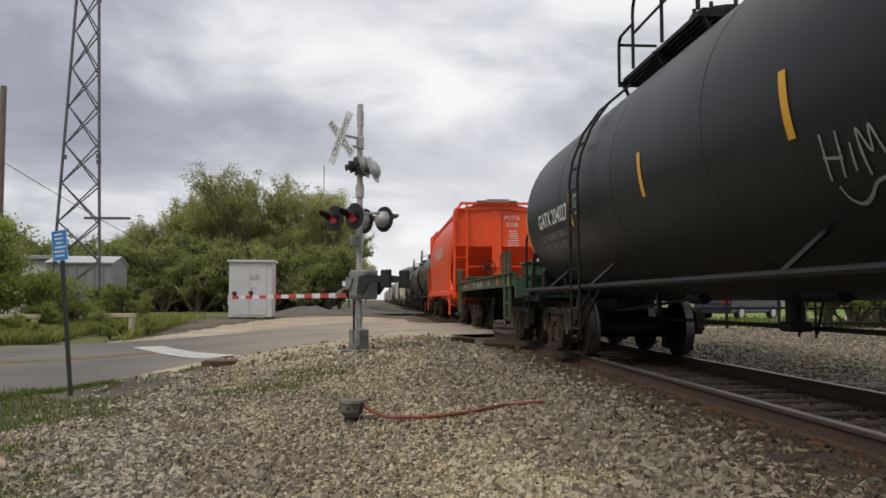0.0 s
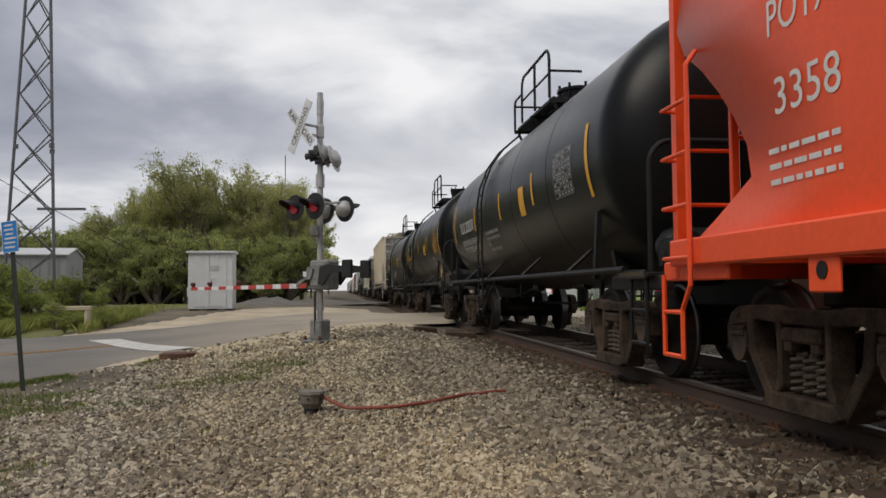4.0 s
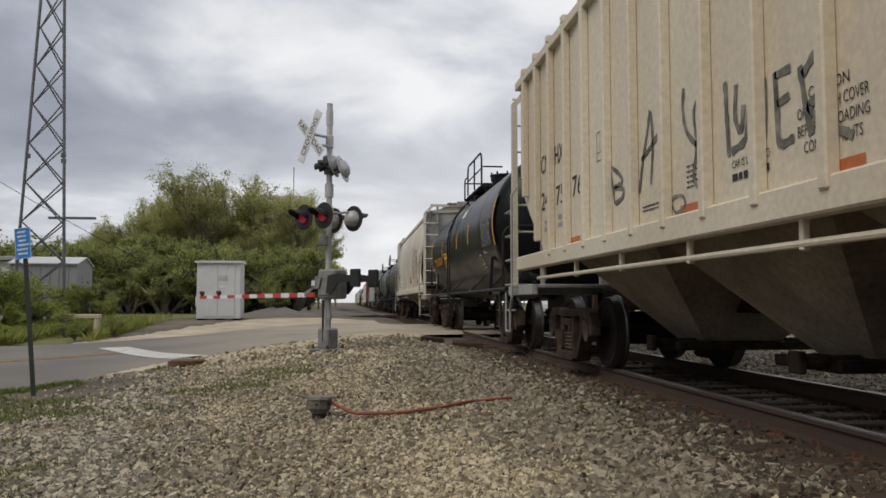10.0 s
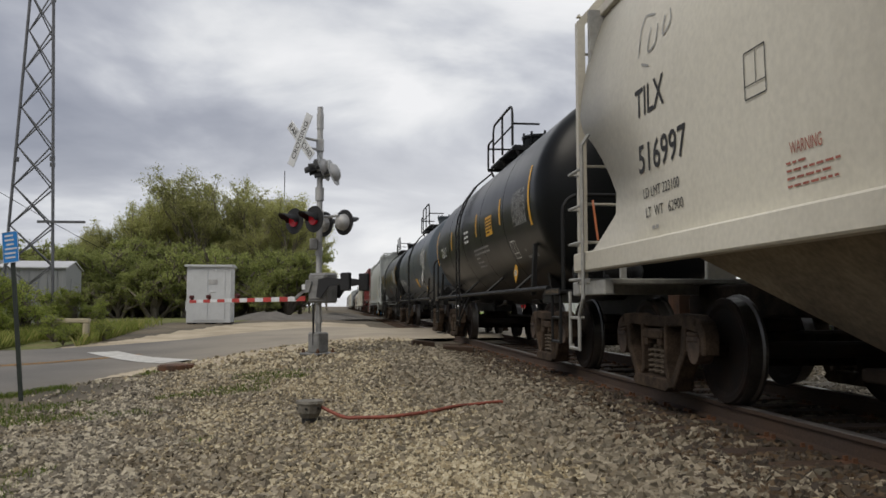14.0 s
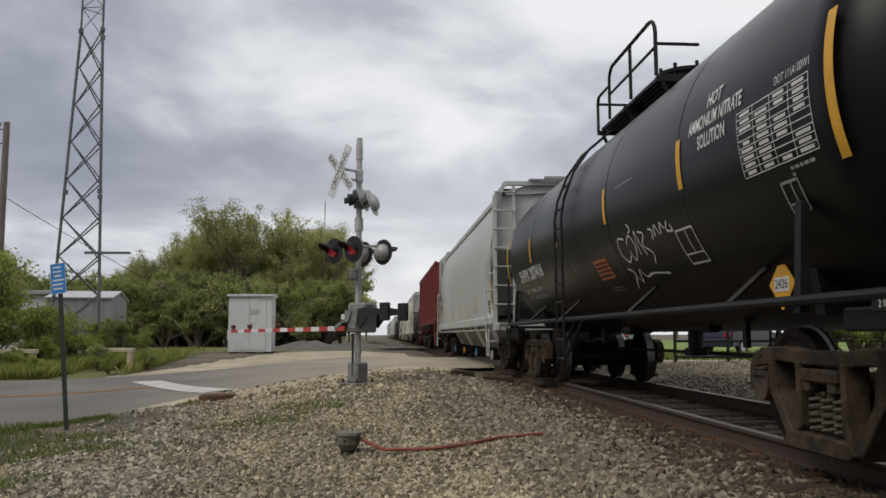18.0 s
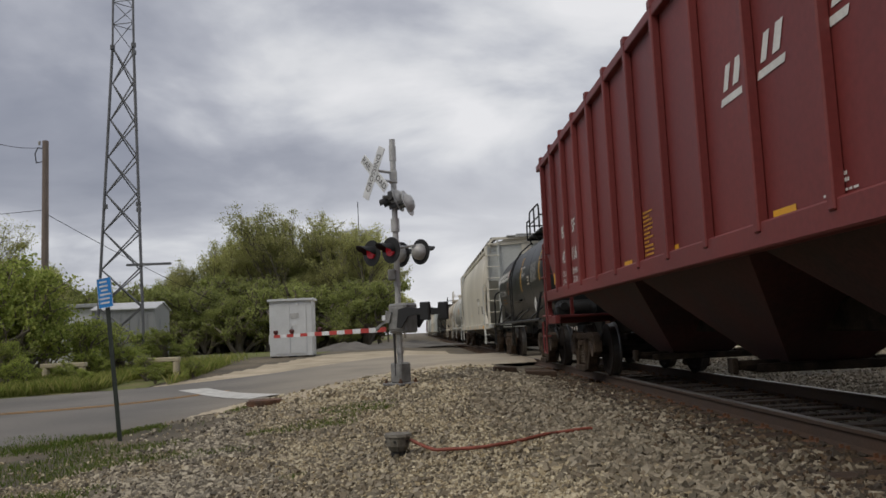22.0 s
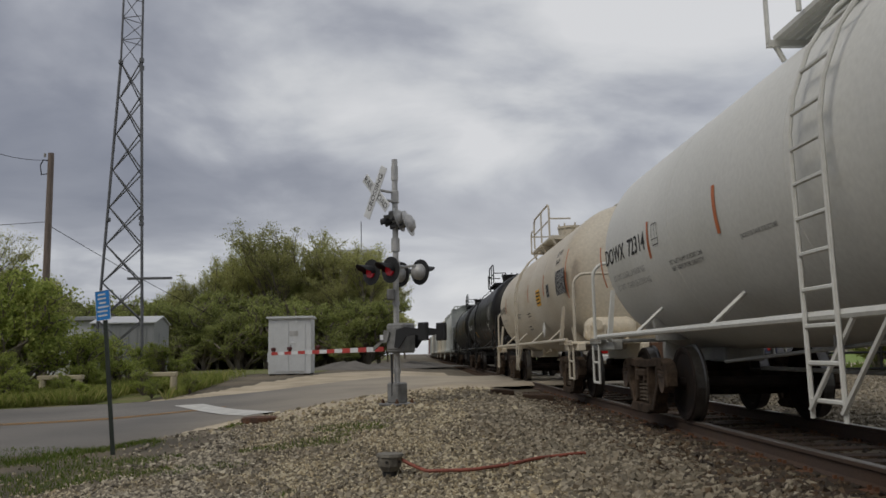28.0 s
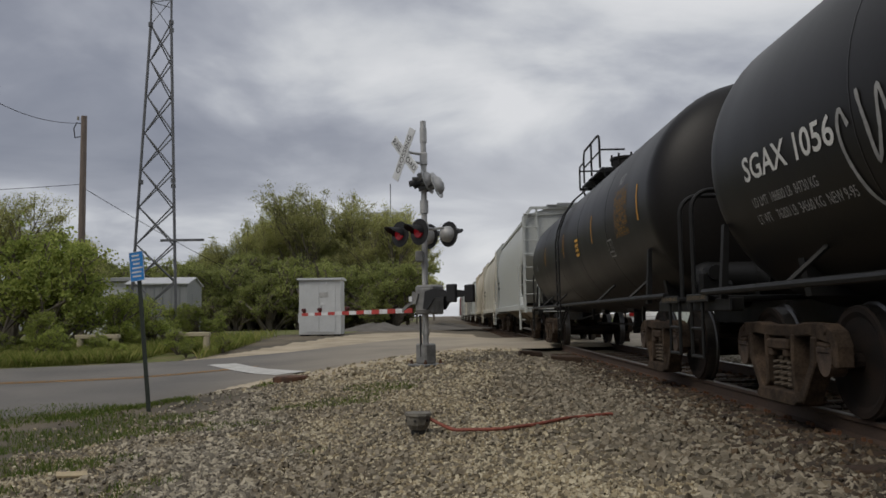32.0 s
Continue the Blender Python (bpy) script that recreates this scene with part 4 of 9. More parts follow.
for k, (x, y, hh) in enumerate(UNDER):
    plant("undergrowth_tree", TD[k % 3], x, y, rg.uniform(0, 360), hh / 7.0, M["leaf_dark"], "low dense dark green tree at the wood's edge", "tree", GT)
TU = [tree_meshes(91 + k, 3.4, 1.15, 9000, 0.13, 0.05, low=0.10) for k in range(3)]
for k in range(30):
    plant("thicket_bush", TU[k % 3], -3.4 - 0.76 * k + 0.3 * math.sin(k * 3.1), 52.5 + 1.2 * math.sin(k * 2.3), rg.uniform(0, 360), 1.0 + 0.28 * math.sin(k * 1.7 + 2), M["leaf_dark"], "dense low thicket at the foot of the trees", "bush", GB)
for k in range(20):
    plant("thicket_bush", TU[(k + 1) % 3], -4.0 - 1.25 * k + 0.5 * math.sin(k * 2.1), 57 + 1.5 * math.sin(k * 2.9), rg.uniform(0, 360), 1.25 + 0.3 * math.sin(k * 2.3), M["leaf_dark"], "dense low thicket at the foot of the trees", "bush", GB)
# trees and bushes along the road to the left
for k, (x, y, hh) in enumerate(((-24.5, 46, 8.0), (-27.0, 44, 7.6), (-30.5, 46, 7.4), (-22.0, 50, 6.0), (-34, 44, 7.0), (-38, 46, 7.2))):
    plant("deciduous_tree", TV[(k + 1) % 4], x, y, rg.uniform(0, 360), hh / 9.0, M["leaf_tree"], "leafy deciduous tree in olive spring green", "tree", GT)
for k, (x, y, hh) in enumerate(((-11.9, 24.6, 3.5), (-13.6, 25.4, 4.2), (-12.9, 27.0, 3.8), (-15.6, 26.0, 4.2), (-9.8, 27.6, 1.7), (-17.8, 25.4, 2.8), (-10.4, 25.6, 1.9), (-8.9, 29.5, 1.5), (-20.0, 26.5, 3.2))):
    plant("leafy_bush", TB[k % 3], x, y, rg.uniform(0, 360), hh / 2.6, M["leaf_bright"], "dense fresh green bush by the road", "bush", GB)
for k, (x, y, hh) in enumerate(((-10.6, 31.5, 1.4), (-12.4, 31.0, 1.7), (-14.2, 32.0, 1.9), (-16.0, 30.5, 2.6), (-9.3, 33.0, 1.1), (-18.6, 31, 3.0))):
    plant("scrub_bush", TB[(k + 1) % 3], x, y, rg.uniform(0, 360), hh / 2.6, M["leaf_bright"], "straggling green scrub beneath the tower", "bush", GB)
for k in range(34):
    x = -6.9 - 11 * rg.random()
    y = road_y(x)[1] + 1.0 + 5.5 * rg.random() ** 1.4
    plant("weed_clump", TB[k % 3], x, y, rg.uniform(0, 360), rg.uniform(0.16, 0.34), M["leaf_bright"], "low leafy weed clump in the verge", "weed", "weeds along the verge")
for k in range(13):
    x = -10.8 - 0.75 * k + 0.3 * math.sin(k * 2.7)
    plant("leafy_bush", TB[(k + 2) % 3], x, road_y(x)[1] + 1.6 + 0.6 * math.sin(k * 1.9), rg.uniform(0, 360), 0.42 + 0.14 * math.sin(k * 2.1), M["leaf_bright"], "dense fresh green bush by the road", "bush", GB)
# the far side of the track: shrubs behind the lot and a far belt of trees round the horizon
for k, (x, y, hh) in enumerate(((14.4, 25.7, 1.9), (15.4, 25.5, 2.3), (16.6, 25.6, 2.5), (15.5, 27.5, 2.6), (17.5, 27.0, 2.8), (19.8, 27.4, 2.7), (22.5, 28.0, 3.0), (18.8, 29.6, 3.2), (25.5, 28.5, 3.0))):
    plant("leafy_bush", TB[k % 3], x, y, rg.uniform(0, 360), hh / 2.6, M["leaf_bright"], "dense green bush behind the fence", "bush", GB)
for k in range(46):
    a = -62 + 124 * (k + 0.5) / 46
    d = rg.uniform(150, 210)
    x, y = d * math.sin(radians(a)), d * math.cos(radians(a))
    if -9 < x < 24:
        continue
    plant("far_tree", TF[k % 2], x, y, rg.uniform(0, 360), rg.uniform(0.75, 1.15), M["leaf_tree"], "distant tree on the skyline", "tree", "distant trees")
# unseen trees added west and south, to darken reflections and side light on the tanks
for k in range(44):
    a = -74 - 212 * (k + 0.5) / 44
    d = rg.uniform(36, 52)
    plant("far_tree", TF[k % 2], d * math.sin(radians(a)), d * math.cos(radians(a)), rg.uniform(0, 360), rg.uniform(0.95, 1.35), M["leaf_tree"], "unseen added tree that darkens the tanks' reflections", "tree", "distant trees")
for k, (x, y, hh) in enumerate(((-4.5, 92, 7.0), (-5.5, 105, 7.5), (-3.5, 120, 7), (-6, 135, 8), (-8, 95, 7), (-2.5, 150, 7), (-9, 110, 8))):
    plant("far_tree", TF[k % 2], x, y, rg.uniform(0, 360), hh / 8, M["leaf_tree"], "distant tree beside the track", "tree", "distant trees")


def blades(name, spots, size, material, label, wide=0.012):
    """Grass blades: thin bent triangles, joined."""
    rs = np.random.RandomState(9)
    p = np.array(spots)
    n = len(p)
    a = rs.uniform(0, 2 * math.pi, n)
    d = np.stack([np.cos(a), np.sin(a), 0 * a], 1)
    hgt = size * rs.uniform(0.5, 1.4, n)
    w = np.stack([-np.sin(a), np.cos(a), 0 * a], 1) * wide * (hgt / size)[:, None]
    lean = d * (hgt * rs.uniform(0.1, 0.7, n))[:, None]
    up = np.stack([0 * a, 0 * a, hgt], 1)
    v = np.stack([p - w, p + w, p + lean * 0.35 + up * 0.6 + w * 0.6, p + lean + up], 1).reshape(-1, 3)
    f = np.arange(4 * n).reshape(-1, 4)
    me = bpy.data.meshes.new(name)
    me.from_pydata(v.tolist(), [], f.tolist())
    me.materials.append(material)
    return tagged(new(name, me), label, "grass", kind="stuff")


def far_edge(x):
    return road_y(x)[1]


rg = random.Random(8)
spots = []
while len(spots) < 85000:                  # the verge beyond the road
    x = rg.uniform(-26, -5.0)
    y = far_edge(x) + 0.3 + abs(rg.gauss(0, 3.6))
    if x > -6.9 and y < 36.5:
        continue
    if x > -7.0 and y < far_edge(x) + (x + 7.0) * 2.4:
        continue
    if noise.noise((x * 0.5, y * 0.5, 21)) < -0.25 and rg.random() < 0.7:
        continue
    if abs(x + 7.75) < 0.8 and y < 25.2:
        continue
    spots.append((x, y, ground_z(x, y)))
blades("verge_grass", spots, 0.30, M["verge"], "uneven green and straw verge grass", 0.007)
spots = []
while len(spots) < 9000:                   # a thin strip along the road's near edge and tufts in the gravel
    x = rg.uniform(-14, -2.9)
    y = road_y(x)[0] - 0.35 - abs(rg.gauss(0, 0.28)) - (0.5 if x > -4.3 else 0)
    if noise.noise((x * 0.8, y * 0.8, 2)) < (-0.2 if x < -4.4 else 0.1):
        continue
    spots.append((x, y, ground_z(x, y) + bumps(x, y)))
while len(spots) < 30000:
    x, y = rg.uniform(-7.5, -0.3), rg.uniform(4.5, 13.5)
    if noise.noise((x * 0.55, y * 0.9, 7)) < 0.06 + 0.07 * (x + 4):
        continue
    spots.append((x, y, ground_z(x, y) + bumps(x, y)))
blades("roadside_grass", spots, 0.055, M["grass"], "thin low grass among the gravel", 0.005)
spots = []
while len(spots) < 12000:                  # the lawn beyond the far lot
    x = rg.uniform(9, 32)
    y = 25.5 + abs(rg.gauss(0, 5))
    spots.append((x, y, ground_z(x, y)))
blades("lawn_grass", spots, 0.16, M["grass"], "bright green lawn behind the fence", 0.03)
# near tracts of turf under the blades
M["turf"] = mat("grassy_soil", (0.12, 0.15, 0.03), 0.95, var=0.4, scale=0.8, fine=30, bump=0.02, col2=(0.17, 0.15, 0.06))


def tract(name, inside, material, label, category, lift):
    xs = [v for v in GX if -80 <= v <= 120]
    ys = [v for v in GY if -30 <= v <= 300]
    o = sheet(name, xs, ys, lambda x, y: ground_z(x, y) + bumps(x, y) + lift, material, keep=inside)
    return tagged(o, label, category, kind="structure")


tract("verge_turf", lambda x, y: x < -4.6 and y > far_edge(max(x, -40)) + 0.15 + 0.5 * noise.noise((x * 0.7, y * 0.7, 1)) and not (x > -7.0 and y < far_edge(x) + (x + 7.0) * 2.4 + 0.6 * noise.noise((x, y, 4))) and not (x > -7.4 and y < 37 + noise.noise((x, y, 3))), M["turf"], "rough green and straw verge", "grass", 0.012)
tract("lawn_turf", lambda x, y: x > 9 + 0.02 * y and y > 25.2 + 0.5 * noise.noise((x * 0.7, y * 0.7, 1)) and y < 120, mat("lawn_turf", (0.20, 0.28, 0.045), 0.95, var=0.3, scale=0.6, fine=30, bump=0.02, col2=(0.14, 0.21, 0.035)), "bright green lawn beyond the gravel lot", "lawn", 0.012)


def dirt_wide(x):
    """How far the tan dirt reaches from the road's near edge."""
    return 2.9 * sm(-4.2, -2.0, x)


M["tan_dirt"] = mat("tan_limestone_dirt", (0.52, 0.44, 0.32), 0.95, var=0.25, scale=0.9, fine=45, bump=0.012, col2=(0.36, 0.30, 0.21))
tract("dirt_shoulder", lambda x, y: (-7.2 < x < 1.2 and far_edge(x) - 0.3 < y < far_edge(x) + 0.4 + 2.6 * (x + 7.0) + 0.7 * noise.noise((x * 0.6, y * 0.6, 2)) and y < 38) or (-4.2 < x < 1.9 and road_y(x)[0] + 0.2 > y > road_y(x)[0] - 0.2 - dirt_wide(x) + 0.5 * noise.noise((x, y, 8))), M["tan_dirt"], "tan limestone dirt along the road", "ground", 0.014)

# ---- the far lot: pipe fence, parked cars ----
M["car_blue"] = mat("dark_blue_car_paint", (0.012, 0.016, 0.035), 0.25, var=0.1, scale=2, spec=0.6)
M["car_white"] = mat("white_car_paint", (0.60, 0.61, 0.62), 0.3, var=0.06, scale=2)
M["glass"] = mat("car_window_glass", (0.03, 0.035, 0.04), 0.08, var=0.1, spec=0.8)
M["tyre"] = mat("tyre_rubber", (0.02, 0.02, 0.02), 0.85, var=0.2)
M["chrome"] = mat("wheel_alloy", (0.55, 0.56, 0.57), 0.3, metal=0.9, var=0.15)
M["tail"] = mat("red_tail_lamp", (0.35, 0.02, 0.02), 0.2, var=0.1)


def parked_car(x, y, turn, paint, label):
    c = tagged(new("parked_car"), label, "car", "parked cars")
    c.matrix_basis = pose(x, y, ground_z(x, y), 0, 0, turn)
    bm = bmesh.new()
    low = [(-2.3, 0.32), (2.25, 0.32), (2.32, 0.55), (2.28, 0.85), (1.25, 1.0), (0.75, 1.03), (-1.6, 1.05), (-2.2, 1.0), (-2.32, 0.7)]
    prism(bm, low, 1, -0.88, 0.88)
    bmesh.ops.bevel(bm, geom=bm.edges[:], offset=0.06, segments=2, affect='EDGES')
    part("body", bm, paint, c, smooth=False)
    bm = bmesh.new()
    top = [(1.15, 0.98), (0.45, 1.42), (-0.9, 1.46), (-1.95, 1.02)]
    prism(bm, top, 1, -0.74, 0.74)
    bmesh.ops.bevel(bm, geom=bm.edges[:], offset=0.07, segments=2, affect='EDGES')
    part("cabin", bm, paint, c)
    for s in (-1, 1):
        for q in ([(0.98, 1.04), (0.42, 1.36), (-0.12, 1.38), (-0.12, 1.04)], [(-0.2, 1.04), (-0.2, 1.38), (-0.85, 1.38), (-1.5, 1.06)]):
            bm = bmesh.new()
            prism(bm, q, 1, s * 0.742, s * 0.755)
            part("side_window", bm, M["glass"], c)
    for q, n in (([(1.14, 1.02), (0.52, 1.41)], "windscreen"), ([(-1.86, 1.07), (-0.98, 1.44)], "rear_window")):
        bm = bmesh.new()
        d = 0.03 if n == "windscreen" else -0.03
        (x0, z0), (x1, z1) = q
        vs = [bm.verts.new(p) for p in ((x0 + d, -0.62, z0 + 0.02), (x0 + d, 0.62, z0 + 0.02), (x1 + d, 0.58, z1 + 0.02), (x1 + d, -0.58, z1 + 0.02))]
        bm.faces.new(vs)
        bmesh.ops.solidify(bm, geom=bm.faces[:], thickness=0.01)
        part(n, bm, M["glass"], c)
    for sx in (-1.42, 1.42):
        for s in (-1, 1):
            bm = bmesh.new()
            rod(bm, (sx, s * 0.70, 0.33), (sx, s * 0.90, 0.33), 0.33, 24)
            w = part("wheel", bm, M["tyre"], c)
            bm = bmesh.new()
            rod(bm, (sx, s * 0.895, 0.33), (sx, s * 0.91, 0.33), 0.21, 16)
            part("rim", bm, M["chrome"], w)
    for s in (-1, 1):
        bm = bmesh.new()
        box(bm, (-2.31, s * 0.66, 0.83), (0.05, 0.34, 0.16), bev=0.015)
        part("tail_lamp", bm, M["tail"], c)
        bm = bmesh.new()
        box(bm, (2.29, s * 0.64, 0.70), (0.05, 0.34, 0.14), bev=0.015)
        part("headlamp", bm, M["chrome"], c)
    return c


parked_car(16.2, 36.0, 37, M["car_blue"], "dark blue parked saloon beyond the pipe fence")
parked_car(9.6, 36.5, 60, M["car_white"], "pale silver parked saloon on the far lot")
parked_car(13.2, 44.5, 62, M["car_blue"], "dark parked saloon further along the lot")
fence = tagged(new("pipe_fence"), "black steel pipe fence with three rails", "fence")
fx0, fx1, fy = 9.0, 34.0, 24.6
for k in range(16):
    bm = bmesh.new()
    x = fx0 + (fx1 - fx0) * k / 15
    rod(bm, (x, fy, -0.4), (x, fy, 1.12), 0.05, 8)
    part("post", bm, M["iron"], fence)
for z in (0.18, 0.66, 1.08):
    bm = bmesh.new()
    rod(bm, (fx0, fy, z), (fx1, fy, z), 0.04, 8)
    part("rail_pipe", bm, M["iron"], fence)

# ---- the distance: water tower, grain elevator, gravel heaps ----
M["wt_white"] = mat("white_tower_paint", (0.72, 0.73, 0.74), 0.5, var=0.08, scale=0.1)
wt = tagged(new("water_tower"), "white steel water tower on slim legs with a ball on top", "water tower")
wt.location = (110.6, 250.0, 0)
bm = bmesh.new()
prof = [(27.4, 1.2), (28.0, 3.6), (29.2, 5.4), (30.6, 6.0), (35.0, 6.1), (36.6, 5.5), (38.0, 4.0), (38.8, 2.2), (38.9, 1.0)]
revolve(bm, prof, 40)
bmesh.ops.transform(bm, matrix=Matrix.Rotation(radians(90), 4, 'X'), verts=bm.verts)
part("tank", bm, M["wt_white"], wt)
bm = bmesh.new()
bmesh.ops.create_uvsphere(bm, u_segments=20, v_segments=12, radius=1.75, matrix=Matrix.Translation((0, 0, 40.2)))
part("ball", bm, M["wt_white"], wt, smooth=True)
for k in range(7):
    a = 2 * math.pi * k / 7 + 0.2
    bm = bmesh.new()
    rod(bm, (5.7 * math.cos(a), 5.7 * math.sin(a), -1), (5.7 * math.cos(a), 5.7 * math.sin(a), 31.5), 0.32, 10)
    part("leg", bm, M["wt_white"], wt)
bm = bmesh.new()
rod(bm, (0, 0, -1), (0, 0, 28), 0.8, 14)
part("riser", bm, M["wt_white"], wt)
bm = bmesh.new()
for k in range(36):
    a, b = 2 * math.pi * k / 36, 2 * math.pi * (k + 1) / 36
    rod(bm, (6.6 * math.cos(a), 6.6 * math.sin(a), 30.9), (6.6 * math.cos(b), 6.6 * math.sin(b), 30.9), 0.12, 6)
part("balcony", bm, M["wt_white"], wt)
for k in range(5):
    bm = bmesh.new()
    a = radians(-105 + 16 * (k - 2) - 8)
    box(bm, (6.13 * math.cos(a), 6.13 * math.sin(a), 33.0), (0.06, 1.0 if k != 2 else 2.0, 0.9), rot=None)
    part("print_bar", bm, M["blk_letter"], wt, m=Matrix.Identity(4))
elev = tagged(new("grain_elevator"), "pale concrete elevator block with a mast behind the trees", "building")
elev.location = (-21.5, 300, 0)
bm = bmesh.new()
box(bm, (0, 0, 18.0), (11.5, 12, 38), bev=0.2)
part("wall", bm, M["shed_wall"], elev)
bm = bmesh.new()
box(bm, (0, 0, 37.8), (12.2, 12.6, 2.0), bev=0.1)
part("parapet", bm, M["shed_roof"], elev)
bm = bmesh.new()
rod(bm, (1.0, 0, 38), (1.0, 0, 50), 0.16, 6)
part("antenna", bm, M["iron"], elev)
M["heap"] = mat("dark_gravel_heap", (0.17, 0.155, 0.135), 0.95, var=0.35, scale=1.5, fine=20, bump=0.03)
for k, (x, y, r, hh) in enumerate(((-3.9, 46, 3.0, 0.42), (-1.6, 50, 3.4, 0.30), (-0.2, 56, 3.5, 0.32))):
    bm = bmesh.new()
    n = 22
    vs = [[bm.verts.new((r * (i / 8) * math.cos(2 * math.pi * j / n), r * 1.4 * (i / 8) * math.sin(2 * math.pi * j / n),
                         hh * (1 - sm(0, 1, i / 8)) * (1 + 0.4 * noise.noise((i * 0.5 + k * 9, j * 0.6, 0))) - 0.03)) for j in range(n)] for i in range(1, 9)]
    for a, b in zip(vs, vs[1:]):
        for j in range(n):
            bm.faces.new((a[j], a[(j + 1) % n], b[(j + 1) % n], b[j]))
    bm.faces.new(vs[0])
    bmesh.ops.recalc_face_normals(bm, faces=bm.faces[:])
    o = link("spoil_mound", bm, M["heap"], smooth=True)
    o.location = (x, y, ground_z(x, y))
    tagged(o, "low dark mound of spoil beyond the road", "mound", "mounds beyond the road")


# ---- the train ----
CACHE = {}


def cached(key, make):
    if key not in CACHE:
        bm = bmesh.new()
        mats = make(bm)
        me = bpy.data.meshes.new(key)
        bm.to_mesh(me)
        bm.free()
        for mt in mats:
            me.materials.append(mt)
        CACHE[key] = me
    return CACHE[key]


def wheelset_mesh(bm):
    for s in (-1, 1):
        prof = [(0, 0.08), (0.0, 0.36), (0.02, 0.40), (0.02, 0.445), (0.0, 0.457), (-0.10, 0.462), (-0.115, 0.485), (-0.14, 0.485), (-0.14, 0.40), (-0.09, 0.37), (-0.075, 0.12), (-0.12, 0.10)]
        start = len(bm.verts)
        fs = revolve(bm, prof, 36, smooth=False)
        for f in fs:
            ys = [math.hypot(v.co.x, v.co.z) for v in f.verts]
            if min(ys) > 0.452:
                f.material_index = 1
        bm.verts.ensure_lookup_table()
        vs = bm.verts[start:]
        # turn the y axis to x; the outer face looks outward
        bmesh.ops.transform(bm, matrix=Matrix.Translation((s * 0.83, 0, 0)) @ Matrix.Rotation(radians(-90 * s), 4, 'Z'), verts=vs)
    rod(bm, (-1.02, 0, 0), (1.02, 0, 0), 0.075, 12)
    for s in (-1, 1):
        for k in range(3):
            a = 2 * math.pi * k / 3
            rod(bm, (s * 1.06, 0.05 * math.cos(a), 0.05 * math.sin(a)), (s * 1.10, 0.05 * math.cos(a), 0.05 * math.sin(a)), 0.014, 6)
        rod(bm, (s * 0.99, 0, 0), (s * 1.075, 0, 0), 0.095, 14)
    bmesh.ops.recalc_face_normals(bm, faces=bm.faces[:])
    return [M["wheel"], M["shine"]]


def side_frame_mesh(bm):
    """A cast side frame: arched top chord, pedestal jaws, two open windows beside the spring group."""
    x0, x1 = -0.07, 0.07
    half = [(1.09, 0.42), (1.09, 0.60), (1.02, 0.71), (0.88, 0.765), (0.52, 0.775), (0.34, 0.75)]
    under = [(0.30, 0.645), (0.46, 0.655), (0.60, 0.665), (0.74, 0.635), (0.97, 0.61), (1.0, 0.56), (1.01, 0.42)]
    prism(bm, half + [(-y, z) for y, z in half[::-1]] + [(-y, z) for y, z in under[::-1]] + under, 0, x0, x1)
    for s in (-1, 1):
        prism(bm, [(s * 0.75, 0.65), (s * 0.72, 0.42), (s * 0.45, 0.07), (s * 0.37, 0.13), (s * 0.62, 0.44), (s * 0.655, 0.66)], 0, x0 - 0.015, x1 + 0.015)
        prism(bm, [(s * 0.265, 0.67), (s * 0.255, 0.22), (s * 0.36, 0.13), (s * 0.36, 0.19), (s * 0.31, 0.30), (s * 0.325, 0.67)], 0, x0 - 0.02, x1 + 0.02)
        prism(bm, [(s * 0.98, 0.60), (s * 0.78, 0.62), (s * 0.79, 0.58), (s * 0.97, 0.565)], 0, x0 - 0.025, x1 + 0.025)
        rod(bm, (x1 + 0.012, s * 0.90, 0.705), (x0 - 0.012, s * 0.90, 0.705), 0.035, 10)
    prism(bm, [(-0.47, 0.10), (-0.38, 0.055), (0.38, 0.055), (0.47, 0.10), (0.39, 0.175), (-0.39, 0.175)], 0, x0 - 0.06, x1 + 0.06)
    bmesh.ops.bevel(bm, geom=bm.edges[:], offset=0.014, segments=1, affect='EDGES', clamp_overlap=True)
    box(bm, (0, 0, 0.575), (0.22, 0.46, 0.10), bev=0.02)          # bolster end with its ribs
    for y in (-0.16, 0.16):
        box(bm, (0, y, 0.50), (0.20, 0.09, 0.07), bev=0.01)
    return [M["frame_cast"]]


def spring_mesh(bm):
    for y in (-0.155, 0.0, 0.155):
        n = 48
        for rr, wire_r, turns in ((0.060, 0.0165, 5.5),):
            pts = [Vector((rr * math.cos(2 * math.pi * turns * i / n), y + rr * math.sin(2 * math.pi * turns * i / n), 0.185 + 0.275 * i / n)) for i in range(n + 1)]
            pipe(bm, pts, wire_r, 5)
        rod(bm, (0, y, 0.18), (0, y, 0.46), 0.034, 8)
    return [M["spring_steel"]]


def adapter_mesh(bm):
    box(bm, (0, 0, 0.10), (0.17, 0.23, 0.05), bev=0.01)
    for s in (-1, 1):
        box(bm, (0, s * 0.115, 0.05), (0.15, 0.03, 0.12), bev=0.006)
    rod(bm, (-0.07, 0, 0), (0.07, 0, 0), 0.115, 16)
    return [M["adapter"]]


def brake_mesh(bm):
    box(bm, (0, 0, 0.34), (1.6, 0.10, 0.12), bev=0.02)
    for s in (-1, 1):
        box(bm, (s * 0.76, 0.06, 0.38), (0.09, 0.06, 0.26), bev=0.015)
    return [M["truck"]]


